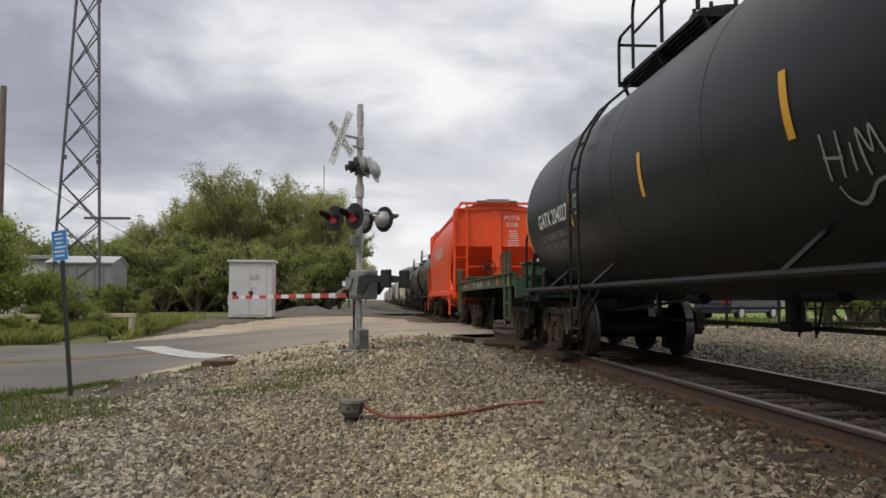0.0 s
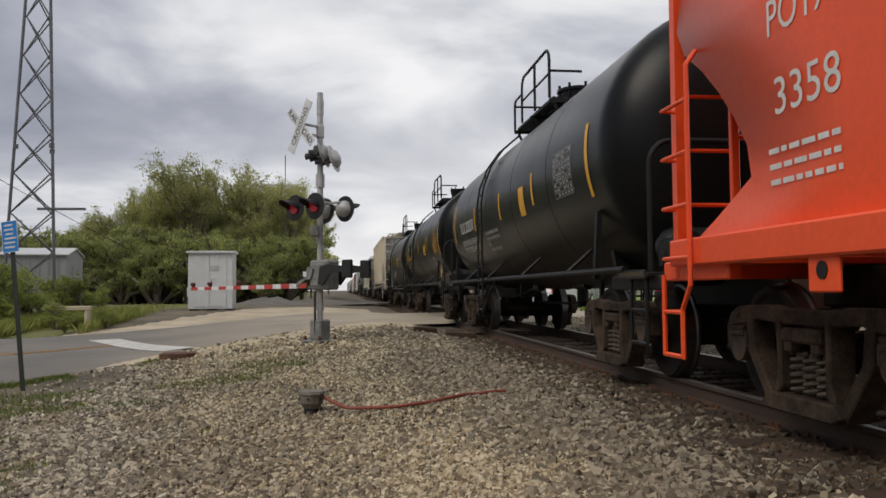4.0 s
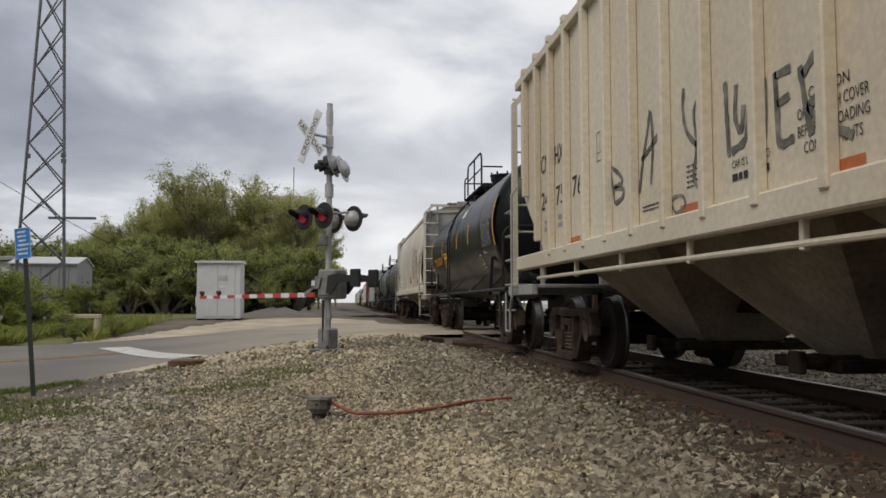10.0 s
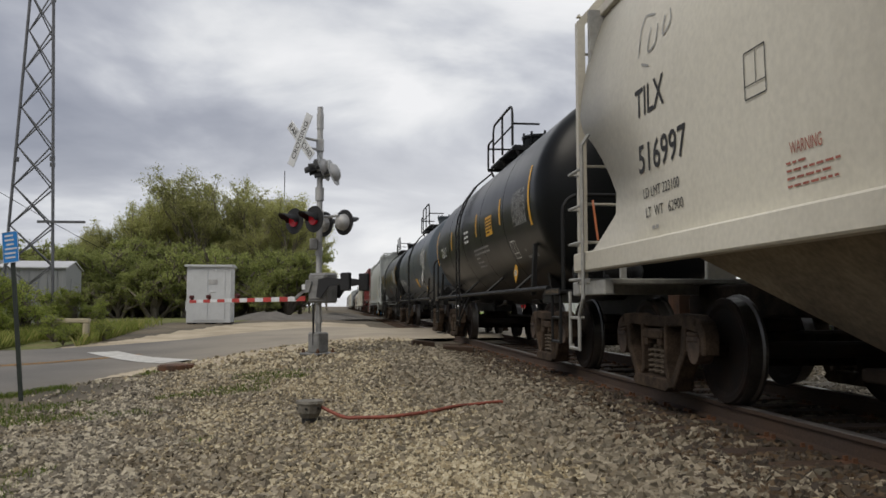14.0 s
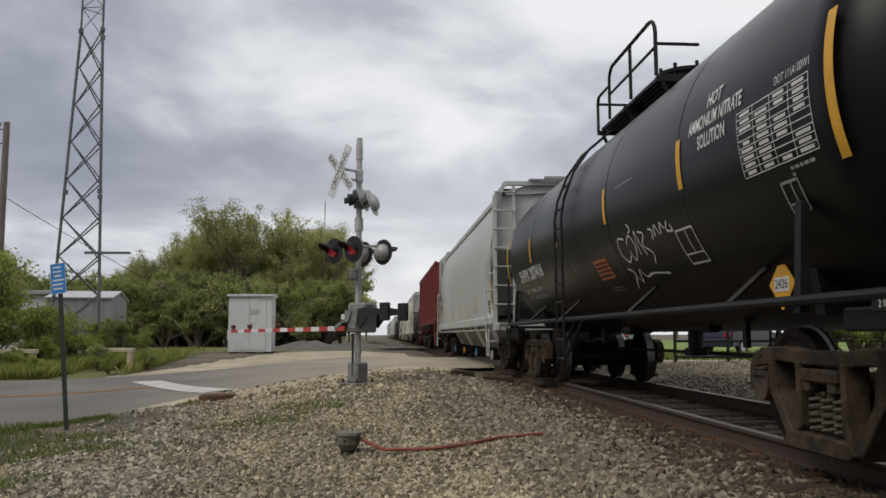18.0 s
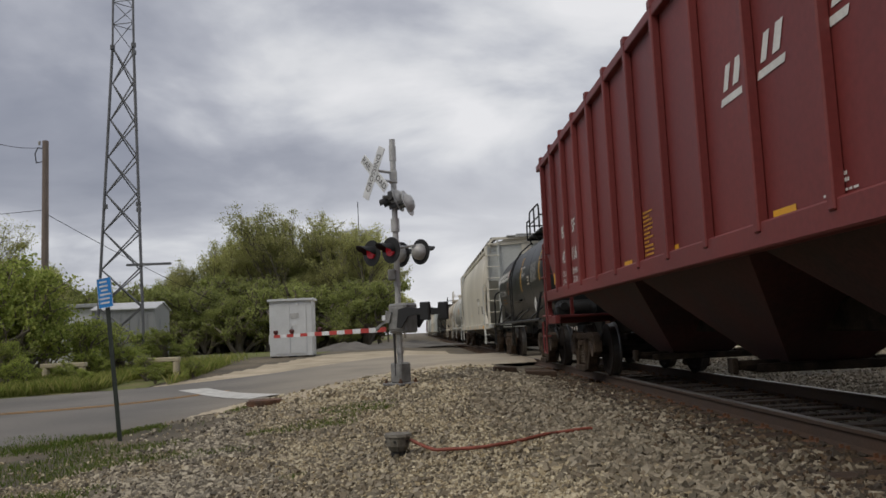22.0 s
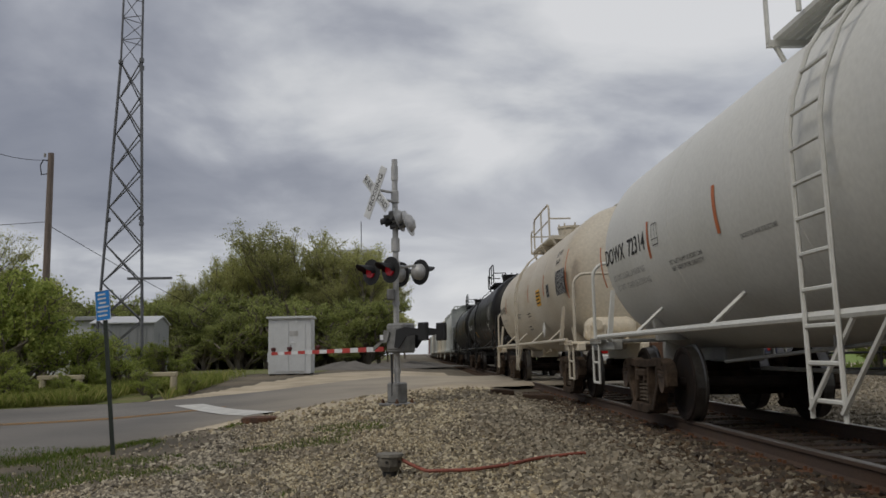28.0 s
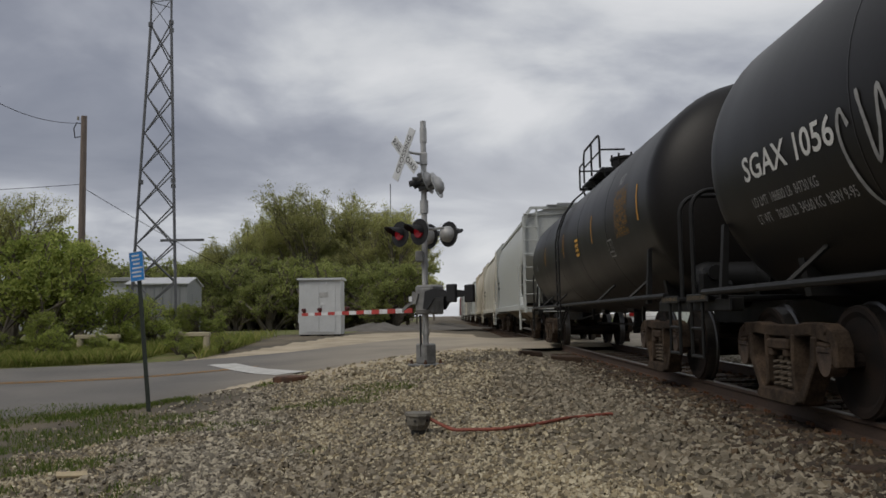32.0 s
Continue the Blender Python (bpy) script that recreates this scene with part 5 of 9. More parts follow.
M["sill_mark"] = mat("dusty_sill_marking", (0.30, 0.22, 0.12), 0.7, var=0.4, scale=9)
M["frame_cast"] = mat("dusty_cast_truck_steel", (0.098, 0.070, 0.050), 0.9, var=0.5, scale=4, fine=50, bump=0.003, col2=(0.035, 0.027, 0.021), spec=0.12)
M["spring_steel"] = mat("dusty_spring_steel", (0.12, 0.097, 0.075), 0.85, var=0.4, scale=6, fine=50, col2=(0.10, 0.08, 0.06), spec=0.2)
M["adapter"] = mat("rusty_bearing_adapter", (0.11, 0.075, 0.052), 0.85, var=0.5, scale=6, fine=60, bump=0.003, col2=(0.03, 0.02, 0.015))
WHEELS = {-1: [], 1: []}


def truck(car, y):
    """A two-axle truck: side frames, spring groups, bolster, wheelsets that turn."""
    t = place("truck", cached("bolster", lambda bm: (box(bm, (0, 0, 0.50), (1.9, 0.34, 0.2), bev=0.03), box(bm, (0, 0, 0.66), (0.6, 0.4, 0.12), bev=0.02), [M["truck"]])[-1]), car, "rust-brown cast steel truck with coil springs", Matrix.Translation((0, y, 0)))
    for s in (-1, 1):
        place("side_frame", cached("side_frame", side_frame_mesh), t, m=Matrix.Translation((s * 1.04, 0, 0)))
        place("spring_nest", cached("spring_nest", spring_mesh), t, m=Matrix.Translation((s * 1.04, 0, 0)))
        for e in (-1, 1):
            place("bearing_adapter", cached("bearing_adapter", adapter_mesh), t, m=Matrix.Translation((s * 1.05, e * 0.889, 0.457)))
    for e in (-1, 1):
        w = place("wheelset", cached("wheelset", wheelset_mesh), t, m=Matrix.Translation((0, e * 0.889, 0.457)))
        WHEELS[e].append(w)
        place("brake_beam", cached("brake_beam", brake_mesh), t, m=pose(0, e * 0.36, 0, 0, 0, 0 if e > 0 else 180))
    return t


def coupler_mesh(bm):
    box(bm, (0, 0.25, 0.86), (0.14, 0.7, 0.18), bev=0.03)
    prism(bm, [(-0.19, 0.55), (0.19, 0.55), (0.20, 0.72), (0.08, 0.80), (0.02, 0.72), (-0.10, 0.70), (-0.16, 0.82), (-0.20, 0.80)], 2, 0.72, 1.0)
    return [M["rust"]]


def hose_mesh(bm):
    pts = [Vector((0.25, 0.2, 0.75)), Vector((0.25, 0.42, 0.66)), Vector((0.24, 0.58, 0.48)), Vector((0.22, 0.74, 0.40)), Vector((0.2, 0.9, 0.42))]
    pipe(bm, pts, 0.028, 8)
    return [M["iron"]]


class Side:
    """A car's near side: maps (along, up) to the surface, a hair outside it."""
    def __init__(self, R=None, zc=0.0, xs=None):
        self.R, self.zc, self.xs = R, zc, xs

    def at(self, y, z, lift):
        if self.R:
            d = max(-0.999, min(0.999, (z - self.zc) / self.R))
            r = self.R + lift
            return (-r * math.sqrt(1 - d * d), y, self.zc + r * d)
        return (self.xs(z) - lift, y, z)


def letter(car, side, body, y, z, size, material, label="", bold=0.0, lift=0.006, squeeze=1.0, name="lettering"):
    bm = text_bm(body, size, bold)
    for v in bm.verts:
        v.co = side.at(y - v.co.x * squeeze, z + v.co.y, lift)
    return part(name, bm, material, car, label)


def fit(car, side, body, yl, yr, z, cap, material, label="", bold=0.0, lean=0.0, lift=0.006, name="lettering"):
    """One line of words set between two places along the car, cap metres high."""
    bm = text_bm(body, 1.0, bold)
    xa, xb = min(v.co.x for v in bm.verts), max(v.co.x for v in bm.verts)
    ya, yb = min(v.co.y for v in bm.verts), max(v.co.y for v in bm.verts)
    for v in bm.verts:
        k = (v.co.y - ya) / (yb - ya)
        v.co = side.at(yl - (v.co.x - xa) / (xb - xa) * (yl - yr) - lean * k * cap, z + (k - 0.5) * cap, lift)
    return part(name, bm, material, car, label)


def spray(car, side, strokes, material, thick=0.03, label="", name="graffiti_stroke"):
    """Sprayed or chalked lines, each drawn smoothly through a few places on the side."""
    rg = random.Random(len(strokes))
    for st in strokes:
        p = [Vector(q) for q in st]
        p = [p[0] * 2 - p[1]] + p + [p[-1] * 2 - p[-2]]
        pts = []
        for a, b, c, d in zip(p, p[1:], p[2:], p[3:]):
            for i in range(6):
                t = i / 6
                pts.append(0.5 * ((2 * b) + (c - a) * t + (2 * a - 5 * b + 4 * c - d) * t * t + (3 * b - a - 3 * c + d) * t ** 3))
        pts.append(p[-2])
        bm = bmesh.new()
        prev = None
        for i, q in enumerate(pts):
            d = pts[min(i + 1, len(pts) - 1)] - pts[max(i - 1, 0)]
            e = Vector((-d.y, d.x)).normalized() * thick * 0.5 * rg.uniform(0.75, 1.2)
            v = [bm.verts.new(side.at(q.x + k * e.x, q.y + k * e.y, 0.007)) for k in (-1, 1)]
            if prev:
                bm.faces.new((prev[0], prev[1], v[1], v[0]))
            prev = v
        part(name, bm, material, car, label)


def block_word(car, side, yl, z, shapes, material, lean=0.0, t=0.045):
    """Plain hollow and solid blocks in place of a brand's word; shapes: (width, height, gap after, hollow)."""
    y = yl
    for w, hh, gap, hollow in shapes:
        bm = bmesh.new()

        def quad(a0, a1, b0, b1):
            n = max(1, int((b1 - b0) / 0.06))
            rows = [[bm.verts.new(side.at(y - a - lean * b, z + b, 0.006)) for a in (a0, a1)] for b in [b0 + (b1 - b0) * k / n for k in range(n + 1)]]
            for p, q in zip(rows, rows[1:]):
                bm.faces.new((p[0], p[1], q[1], q[0]))
        if hollow:
            ring = []
            for k in range(24):
                a = 2 * math.pi * k / 24
                ca, sa = math.cos(a), math.sin(a)
                ca, sa = math.copysign(abs(ca) ** 0.65, ca), math.copysign(abs(sa) ** 0.65, sa)
                ring.append([bm.verts.new(side.at(y - w / 2 - (w / 2 - q) * ca - lean * (hh / 2 + (hh / 2 - q) * sa), z + hh / 2 + (hh / 2 - q) * sa, 0.006)) for q in (0, t)])
            for p, q in zip(ring, ring[1:] + ring[:1]):
                bm.faces.new((p[0], q[0], q[1], p[1]))
        else:
            quad(0, w, 0, hh)
        part("brand_block", bm, material, car, "plain block in place of a brand name")
        y -= w + gap


def notice(car, side, yl, yr, zt, zb, material, ink, n=5, name="notice", label=""):
    """A stuck-on sheet with lines of print too small to read."""
    w, hh = yl - yr, zt - zb
    patch(car, side, name, (yl + yr) / 2, (zt + zb) / 2, w, hh, material, label)
    bars(car, side, (yl + yr) / 2, (zt + zb) / 2, w * 0.86, hh * 0.84, n, ink, lift=0.008, fill=0.5, seed=n)


def patch(car, side, name, y, z, w, h, material, label="", lift=0.005, slant=0.0, round_n=0, mi=0):
    """A sheet stuck on the side; cut fine enough upward to follow a round shell."""
    bm = bmesh.new()
    nz = max(1, int(h / 0.06))
    rows = []
    for k in range(nz + 1):
        v = (k / nz - 0.5) * h
        rows.append([bm.verts.new(side.at(y + e * w / 2 + slant * v, z + v, lift)) for e in (1, -1)])
    for a, b in zip(rows, rows[1:]):
        bm.faces.new((a[0], a[1], b[1], b[0]))
    return part(name, bm, material, car, label)


def bars(car, side, y, z, w, h, n, material, lift=0.006, fill=0.55, seed=0, name="small_lettering"):
    """Lines of unreadable small print: rows of short bars."""
    rg = random.Random(seed + int(y * 100))
    bm = bmesh.new()
    for k in range(n):
        zz = z + h / 2 - (k + 0.5) * h / n
        yy = y + w / 2
        while yy > y - w / 2:
            l = rg.uniform(0.07, 0.20) * min(1, w)
            l = min(l, yy - (y - w / 2) + 0.02)
            hh = h / n * fill / 2
            vs = [bm.verts.new(side.at(a, b, lift)) for a, b in ((yy, zz - hh), (yy - l, zz - hh), (yy - l, zz + hh), (yy, zz + hh))]
            bm.faces.new(vs)
            yy -= l + 0.035 * min(1, w)
            if rg.random() < 0.06:
                break
    return part(name, bm, material, car)


def diamond(car, side, y, z, r, material, number="", digit=None):
    # a flat upright plate held off the shell
    x = side.at(y, z + r * 0.6, 0.03)[0]
    up = Side(xs=lambda q: x)
    bm = bmesh.new()
    prism(bm, [(y + a * r, z + b * r) for a, b in ((1, 0), (0, -1), (-1, 0), (0, 1))], 0, x, x + 0.008)
    p = part("placard", bm, material, car, "diamond hazard placard in a holder")
    if number:
        patch(p, up, "number_field", y, z, r * 1.15, r * 0.55, M["paper_white"], lift=0.003)
        letter(p, up, number, y, z, r * 0.5, digit or M["iron"], lift=0.006, name="placard_number")


def scrawl(car, side, y, z, w, h, n, material, seed, thick=0.03, name="graffiti_stroke"):
    """Sprayed strokes: loops and slashes that say nothing."""
    rg = random.Random(seed)
    for k in range(n):
        bm = bmesh.new()
        cy = y + w / 2 - w * (k + 0.5) / n
        kind = rg.choice((0, 1, 1, 2))
        a0, a1 = rg.uniform(0, 6.28), rg.uniform(3.0, 5.6)
        ry, rz = w / n * rg.uniform(0.45, 0.8), h * rg.uniform(0.32, 0.5)
        pts = []
        for i in range(17):
            t = i / 16
            if kind == 1:
                pts.append((cy + ry * math.cos(a0 + a1 * t), z + rz * math.sin(a0 + a1 * t) + h * 0.1 * (t - 0.5)))
            elif kind == 2:
                pts.append((cy + ry * (0.5 - t), z + h * (0.5 - abs(2 * t - 1)) * 0.9))
            else:
                pts.append((cy + ry * (t - 0.5) * 0.6 + 0.04 * math.sin(9 * t + a0), z + h * (t - 0.5)))
        prev = None
        for i, p in enumerate(pts):
            q = pts[min(i + 1, 16)] if i < 16 else p
            o = pts[max(i - 1, 0)]
            d = Vector((q[0] - o[0], q[1] - o[1]))
            d = d.normalized() if d.length > 1e-6 else Vector((1, 0))
            e = Vector((-d.y, d.x)) * thick * 0.5 * rg.uniform(0.7, 1.2)
            v = [bm.verts.new(side.at(p[0] + s * e.x, p[1] + s * e.y, 0.007)) for s in (-1, 1)]
            if prev:
                bm.faces.new((prev[0], prev[1], v[1], v[0]))
            prev = v
        part(name, bm, material, car)


def frame_box(car, side, y, z, w, h, material, inner=None, t=0.018, name="stencil_plate"):
    """An outlined box, perhaps filled, as stencilled on the cars."""
    if inner:
        patch(car, side, name + "_field", y, z, w, h, inner, lift=0.004)
    bm = bmesh.new()
    for a, b, ww, hh in ((0, h / 2, w, t), (0, -h / 2, w, t), (w / 2, 0, t, h), (-w / 2, 0, t, h), (-w * 0.05, h * 0.12, t * 0.8, h * 0.7), (0, -h * 0.22, w, t * 0.8)):
        n = max(1, int(hh / 0.06))
        rows = [[bm.verts.new(side.at(y + a + s * ww / 2, z + b + hh * (k / n - 0.5), 0.007)) for s in (1, -1)] for k in range(n + 1)]
        for p, q in zip(rows, rows[1:]):
            bm.faces.new((p[0], p[1], q[1], q[0]))
    return part(name, bm, material, car)


def data_table(car, side, y, z, w, h, material, rows=9, cols=6, seed=0):
    """A stencilled table: ruled lines and rows of small unreadable figures."""
    bm = bmesh.new()

    def bar(a, b, ww, hh):
        n = max(1, int(hh / 0.06))
        r = [[bm.verts.new(side.at(y + a + s * ww / 2, z + b + hh * (k / n - 0.5), 0.007)) for s in (1, -1)] for k in range(n + 1)]
        for p, q in zip(r, r[1:]):
            bm.faces.new((p[0], p[1], q[1], q[0]))
    for k in range(rows + 1):
        bar(0, -h / 2 + h * k / rows, w, 0.007)
    for k in range(cols + 1):
        bar(-w / 2 + w * k / cols, 0, 0.007, h)
    rg = random.Random(seed)
    for i in range(rows):
        for j in range(cols):
            if rg.random() < 0.85:
                bar(-w / 2 + w * (j + 0.5) / cols, -h / 2 + h * (i + 0.5) / rows, w / cols * rg.uniform(0.4, 0.75), h / rows * 0.45)
    return part("data_table", bm, material, car)


CARS = []


def car_empty(name, label, category, u0, u1):
    ob = new(name)
    ob.empty_display_size = 0.3
    tagged(ob, label, category, "cars of the passing freight train")
    ob.location = (XC, (u0 + u1) / 2, 0)
    CARS.append((ob, (u0 + u1) / 2))
    return ob


def tank_car(label, u0, u1, paint, R=1.5, zc=2.40, rail_mat=None, frame_mat=None, platform=True, lad=0.9, plat_h=0.82, plat_y=0.0, plat_len=2.6, web=0.85, sill_mark=None, trucks=(1.25, 0.2), ends=None, trim=0.0):
    """A tank car whose shell runs from u0 to u1 along the train."""
    car = car_empty("tank_car", label, "tank car", u0, u1)
    L = u1 - u0
    h = L / 2
    rm = rail_mat or M["iron"]
    fm = frame_mat or M["iron"]
    side = Side(R=R, zc=zc)
    # shell with elliptic heads, and a slight swell at each weld
    bm = bmesh.new()
    hd = 0.62
    prof = [(-h + hd * (1 - math.cos(a)), R * math.sin(a)) for a in [math.pi / 2 * k / 10 for k in range(11)]]
    mid = [(-h + hd + (L - 2 * hd) * k / 5, R) for k in range(1, 5)]
    body = []
    for y, r in mid:
        body += [(y, r)]
    prof = [(y + trim, r) for y, r in prof] + [(-h + hd + 0.1 + trim, R)] + body + [(h - hd - 0.1, R)] + [(-y, r) for y, r in prof[::-1]]
    revolve(bm, prof, 56)
    part("shell", bm, paint, car, m=Matrix.Translation((0, 0, zc)))
    seam = cached(f"seam{R}{paint.name}", lambda b: (revolve(b, [(-0.014, R - 0.002), (-0.008, R + 0.003), (0.008, R + 0.003), (0.014, R - 0.002)], 56), [paint])[-1])
    for y, r in mid:
        place("weld_seam", seam, car, m=Matrix.Translation((0, y, zc)))
    # stub sills, saddles, couplers, trucks
    for e in (-1, 1):
        bm = bmesh.new()
        box(bm, (0, e * (h - 0.65), 0.86), (0.5, 2.7, 0.30), bev=0.02)
        prism(bm, [(-1.0, 1.0), (1.0, 1.0), (1.12, 1.75), (0.8, 1.45), (0, 1.22), (-0.8, 1.45), (-1.12, 1.75)], 1, e * (h - 1.6) - 0.06, e * (h - 1.6) + 0.06)
        part("stub_sill", bm, fm, car)
        bm = bmesh.new()
        he = (ends[e > 0] if ends else h + 0.42) - 0.42
        box(bm, (0, e * (he + 0.13), 1.02), (2.9, 0.74, 0.05), bev=0.01)
        for s in (-1, 1):
            box(bm, (s * 1.3, e * (he - 0.05), 0.95), (0.14, 1.3, 0.14), bev=0.015)
        part("end_platform", bm, fm, car)
        place("coupler", cached("coupler", coupler_mesh), car, m=pose(0, e * (h + 0.28), 0, 0, 0, 0 if e > 0 else 180))
        place("air_hose", cached("air_hose", hose_mesh), car, m=pose(0, e * (h + 0.2), 0, 0, 0, 0 if e > 0 else 180))
        truck(car, e * (h - trucks[0]) + trucks[1])
        # end handrail: an upturned U across the car's end
        bm = bmesh.new()
        zt, ye = 2.24, e * (he + 0.42)
        pipe(bm, [(-1.38, ye, 1.0), (-1.38, ye, zt - 0.22)] + arc((-1.16, ye, zt - 0.22), 0.22, math.pi, math.pi / 2, (1, 0, 0), (0, 0, 1)) + arc((1.16, ye, zt - 0.22), 0.22, math.pi / 2, 0, (1, 0, 0), (0, 0, 1)) + [Vector((1.38, ye, 1.0))], 0.026, 8)
        part("end_handrail", bm, rm, car)
        # corner steps
        for s in (-1, 1):
            bm = bmesh.new()
            x = s * 1.42
            pipe(bm, [(x, e * (he + 0.42), 1.0), (x, e * (he + 0.42), 0.40), (x, e * (he + 0.02), 0.40), (x, e * (he + 0.02), 1.0)], 0.02)
            pipe(bm, [(x, e * (he + 0.42), 0.70), (x, e * (he + 0.02), 0.70)], 0.018)
            part("corner_step", bm, rm, car)
    # side rail along the bottom of the shell with braces up to it
    for s in (-1, 1):
        bm = bmesh.new()
        pipe(bm, [(s * 1.44, -h + 0.1, 1.08), (s * 1.44, h - 0.1, 1.08)], 0.035, 8)
        part("side_rail", bm, rm, car)
        for e in (-1, 1):
            for y in (h - 2.2, h - 4.8):
                bm = bmesh.new()
                pipe(bm, [(s * 1.44, e * y, 1.08), (s * 1.02, e * y, 1.45)], 0.026)
                part("rail_brace", bm, rm, car)
            bm = bmesh.new()
            yw = e * (h - web) + 0.27
            xa = math.sqrt(R * R - (zc - 1.72) ** 2)
            prism(bm, [(s * 1.41, 1.0), (s * 1.43, 1.0), (s * (xa + 0.05), 1.74), (s * (xa + 0.0), 1.74), (s * 1.36, 1.0)], 1, yw - 0.04, yw + 0.04)
            part("web_flange", bm, rm, car)
    # underframe gear: brake rigging, bottom outlet, reservoir
    bm = bmesh.new()
    rod(bm, (0, 0, 0.62), (0, 0, zc - R + 0.1), 0.10, 12)
    box(bm, (0, 0, 0.64), (0.24, 0.24, 0.10), bev=0.02)
    part("bottom_outlet", bm, fm, car)
    bm = bmesh.new()
    rod(bm, (-0.35, -1.5, 0.97), (-0.35, -0.9, 0.97), 0.085, 14)
    part("air_reservoir", bm, fm, car)
    bm = bmesh.new()
    rod(bm, (-0.4, 1.3, 0.94), (-0.4, 1.7, 0.94), 0.08, 12)
    rod(bm, (-0.4, 1.7, 0.92), (-0.45, h - 2.5, 0.72), 0.02, 6)
    rod(bm, (0.2, -h + 2, 0.62), (0.2, h - 2, 0.62), 0.025, 6)
    for y in (-2.6, 2.6):
        box(bm, (-0.5, y, 0.90), (0.05, 0.08, 0.34))
    part("brake_rigging", bm, fm, car)
    # top platform, rails, dome
    zt = zc + R
    if platform:
        slat = cached(f"slat{plat_len}{rm.name}", lambda b: (box(b, (0, 0, 0), (0.052, plat_len, 0.045)), [rm])[-1])
        bearer = cached("bearer" + rm.name, lambda b: (box(b, (0, 0, 0), (0.50, 0.06, 0.06)), [rm])[-1])
        for s in (-1, 1):
            for k in range(6):
                place("platform_slat", slat, car, m=Matrix.Translation((s * (0.44 + 0.073 * k), plat_y, zt + 0.02)))
            for y in (plat_y - plat_len / 2, plat_y, plat_y + plat_len / 2):
                place("platform_bearer", bearer, car, m=Matrix.Translation((s * 0.64, y, zt - 0.03)))
                bm = bmesh.new()
                pipe(bm, [(s * 0.84, y, zt), (s * 0.74, y, zc + R * 0.86)], 0.025)
                part("platform_strut", bm, rm, car)
        p0, p1 = plat_y - plat_len / 2, plat_y + plat_len / 2
        for s in (-1, 1):
            x = s * 0.88
            q = p1 - 0.62
            bm = bmesh.new()
            pipe(bm, [(x, p0, zt + 0.02), (x, p0, zt + plat_h - 0.2)] + arc((x, p0 + 0.2, zt + plat_h - 0.2), 0.2, math.pi, math.pi / 2, (0, 1, 0), (0, 0, 1), 4) + arc((x, q - 0.2, zt + plat_h - 0.2), 0.2, math.pi / 2, 0, (0, 1, 0), (0, 0, 1), 4) + [Vector((x, q, zt + 0.02))], 0.024)
            part("platform_rail", bm, rm, car)
            bm = bmesh.new()
            pipe(bm, [(x, p0, zt + plat_h * 0.5), (x, q, zt + plat_h * 0.5)], 0.02)
            part("middle_rail", bm, rm, car)
            bm = bmesh.new()
            pipe(bm, [(x, p1, zt - 0.02), (x, p1, zt + plat_h * 0.52)] + arc((x, p1 - 0.12, zt + plat_h * 0.52), 0.12, 0, math.pi / 2, (0, 1, 0), (0, 0, 1), 3) + [Vector((x, q, zt + plat_h * 0.52 + 0.12))], 0.022)
            part("platform_rail", bm, rm, car)
            bm = bmesh.new()
            pipe(bm, [(x, (p0 + q) / 2, zt + 0.02), (x, (p0 + q) / 2, zt + plat_h)], 0.022)
            part("rail_post", bm, rm, car)
            for y in (p0, p1):
                bm = bmesh.new()
                pipe(bm, [(x, y, zt + plat_h * 0.55), (s * 0.35, y, zt + plat_h * 0.55)], 0.02)
                part("cross_rail", bm, rm, car)
    bm = bmesh.new()
    rod(bm, (0, plat_y, zt - 0.15), (0, plat_y, zt + 0.42), 0.36, 20)
    rod(bm, (0, plat_y, zt + 0.42), (0, plat_y, zt + 0.47), 0.40, 20)
    for k in range(8):
        a = k * math.pi / 4
        rod(bm, (0.36 * math.cos(a), plat_y + 0.36 * math.sin(a), zt + 0.30), (0.36 * math.cos(a), plat_y + 0.36 * math.sin(a), zt + 0.54), 0.025, 6)
    part("manway", bm, paint, car)
    bm = bmesh.new()
    rod(bm, (0, plat_y + 0.95, zt - 0.1), (0, plat_y + 0.95, zt + 0.3), 0.12, 12)
    part("valve", bm, paint, car)
    bm = bmesh.new()
    rod(bm, (0, plat_y - 0.9, zt - 0.1), (0, plat_y - 0.9, zt + 0.36), 0.09, 12)
    part("vent", bm, paint, car)
    # side ladders follow the shell
    for s in (-1, 1):
        pts = [(s * (R + 0.08), 0, 0.40), (s * (R + 0.10), 0, zc + 0.1)] + [(s * (R + 0.10) * math.cos(a), 0, zc + (R + 0.10) * math.sin(a)) for a in (0.25, 0.5, 0.75, 1.0)]
        for d in (-0.22, 0.22):
            bm = bmesh.new()
            pipe(bm, [(x, lad + d, z) for x, y, z in pts], 0.018)
            part("ladder_stile", bm, rm, car)
        rung = cached("rung" + rm.name, lambda b: (rod(b, (0, -0.22, 0), (0, 0.22, 0), 0.017, 6), [rm])[-1])
        acc = [(pts[0], pts[1], 8)] + [(pts[k], pts[k + 1], 1) for k in range(1, 5)]
        for a, b, n in acc:
            for k in range(n):
                p = Vector(a).lerp(Vector(b), (k + 0.5) / n)
                place("ladder_rung", rung, car, m=Matrix.Translation((p.x, lad, p.z)))
        bm = bmesh.new()
        pipe(bm, [(s * (R + 0.10), lad - 0.22, 0.46), (s * 1.44, lad - 0.75, 1.08)], 0.02)
        part("ladder_brace", bm, rm, car)
        bm = bmesh.new()
        pipe(bm, [(s * (R + 0.10), lad + 0.20, 0.46), (s * 1.44, lad - 0.35, 1.08)], 0.02)
        part("ladder_brace", bm, rm, car)
    # hand brake, valve and reservoir on the front end's platform
    he = (ends[0] if ends else h + 0.42) - 0.42
    bm = bmesh.new()
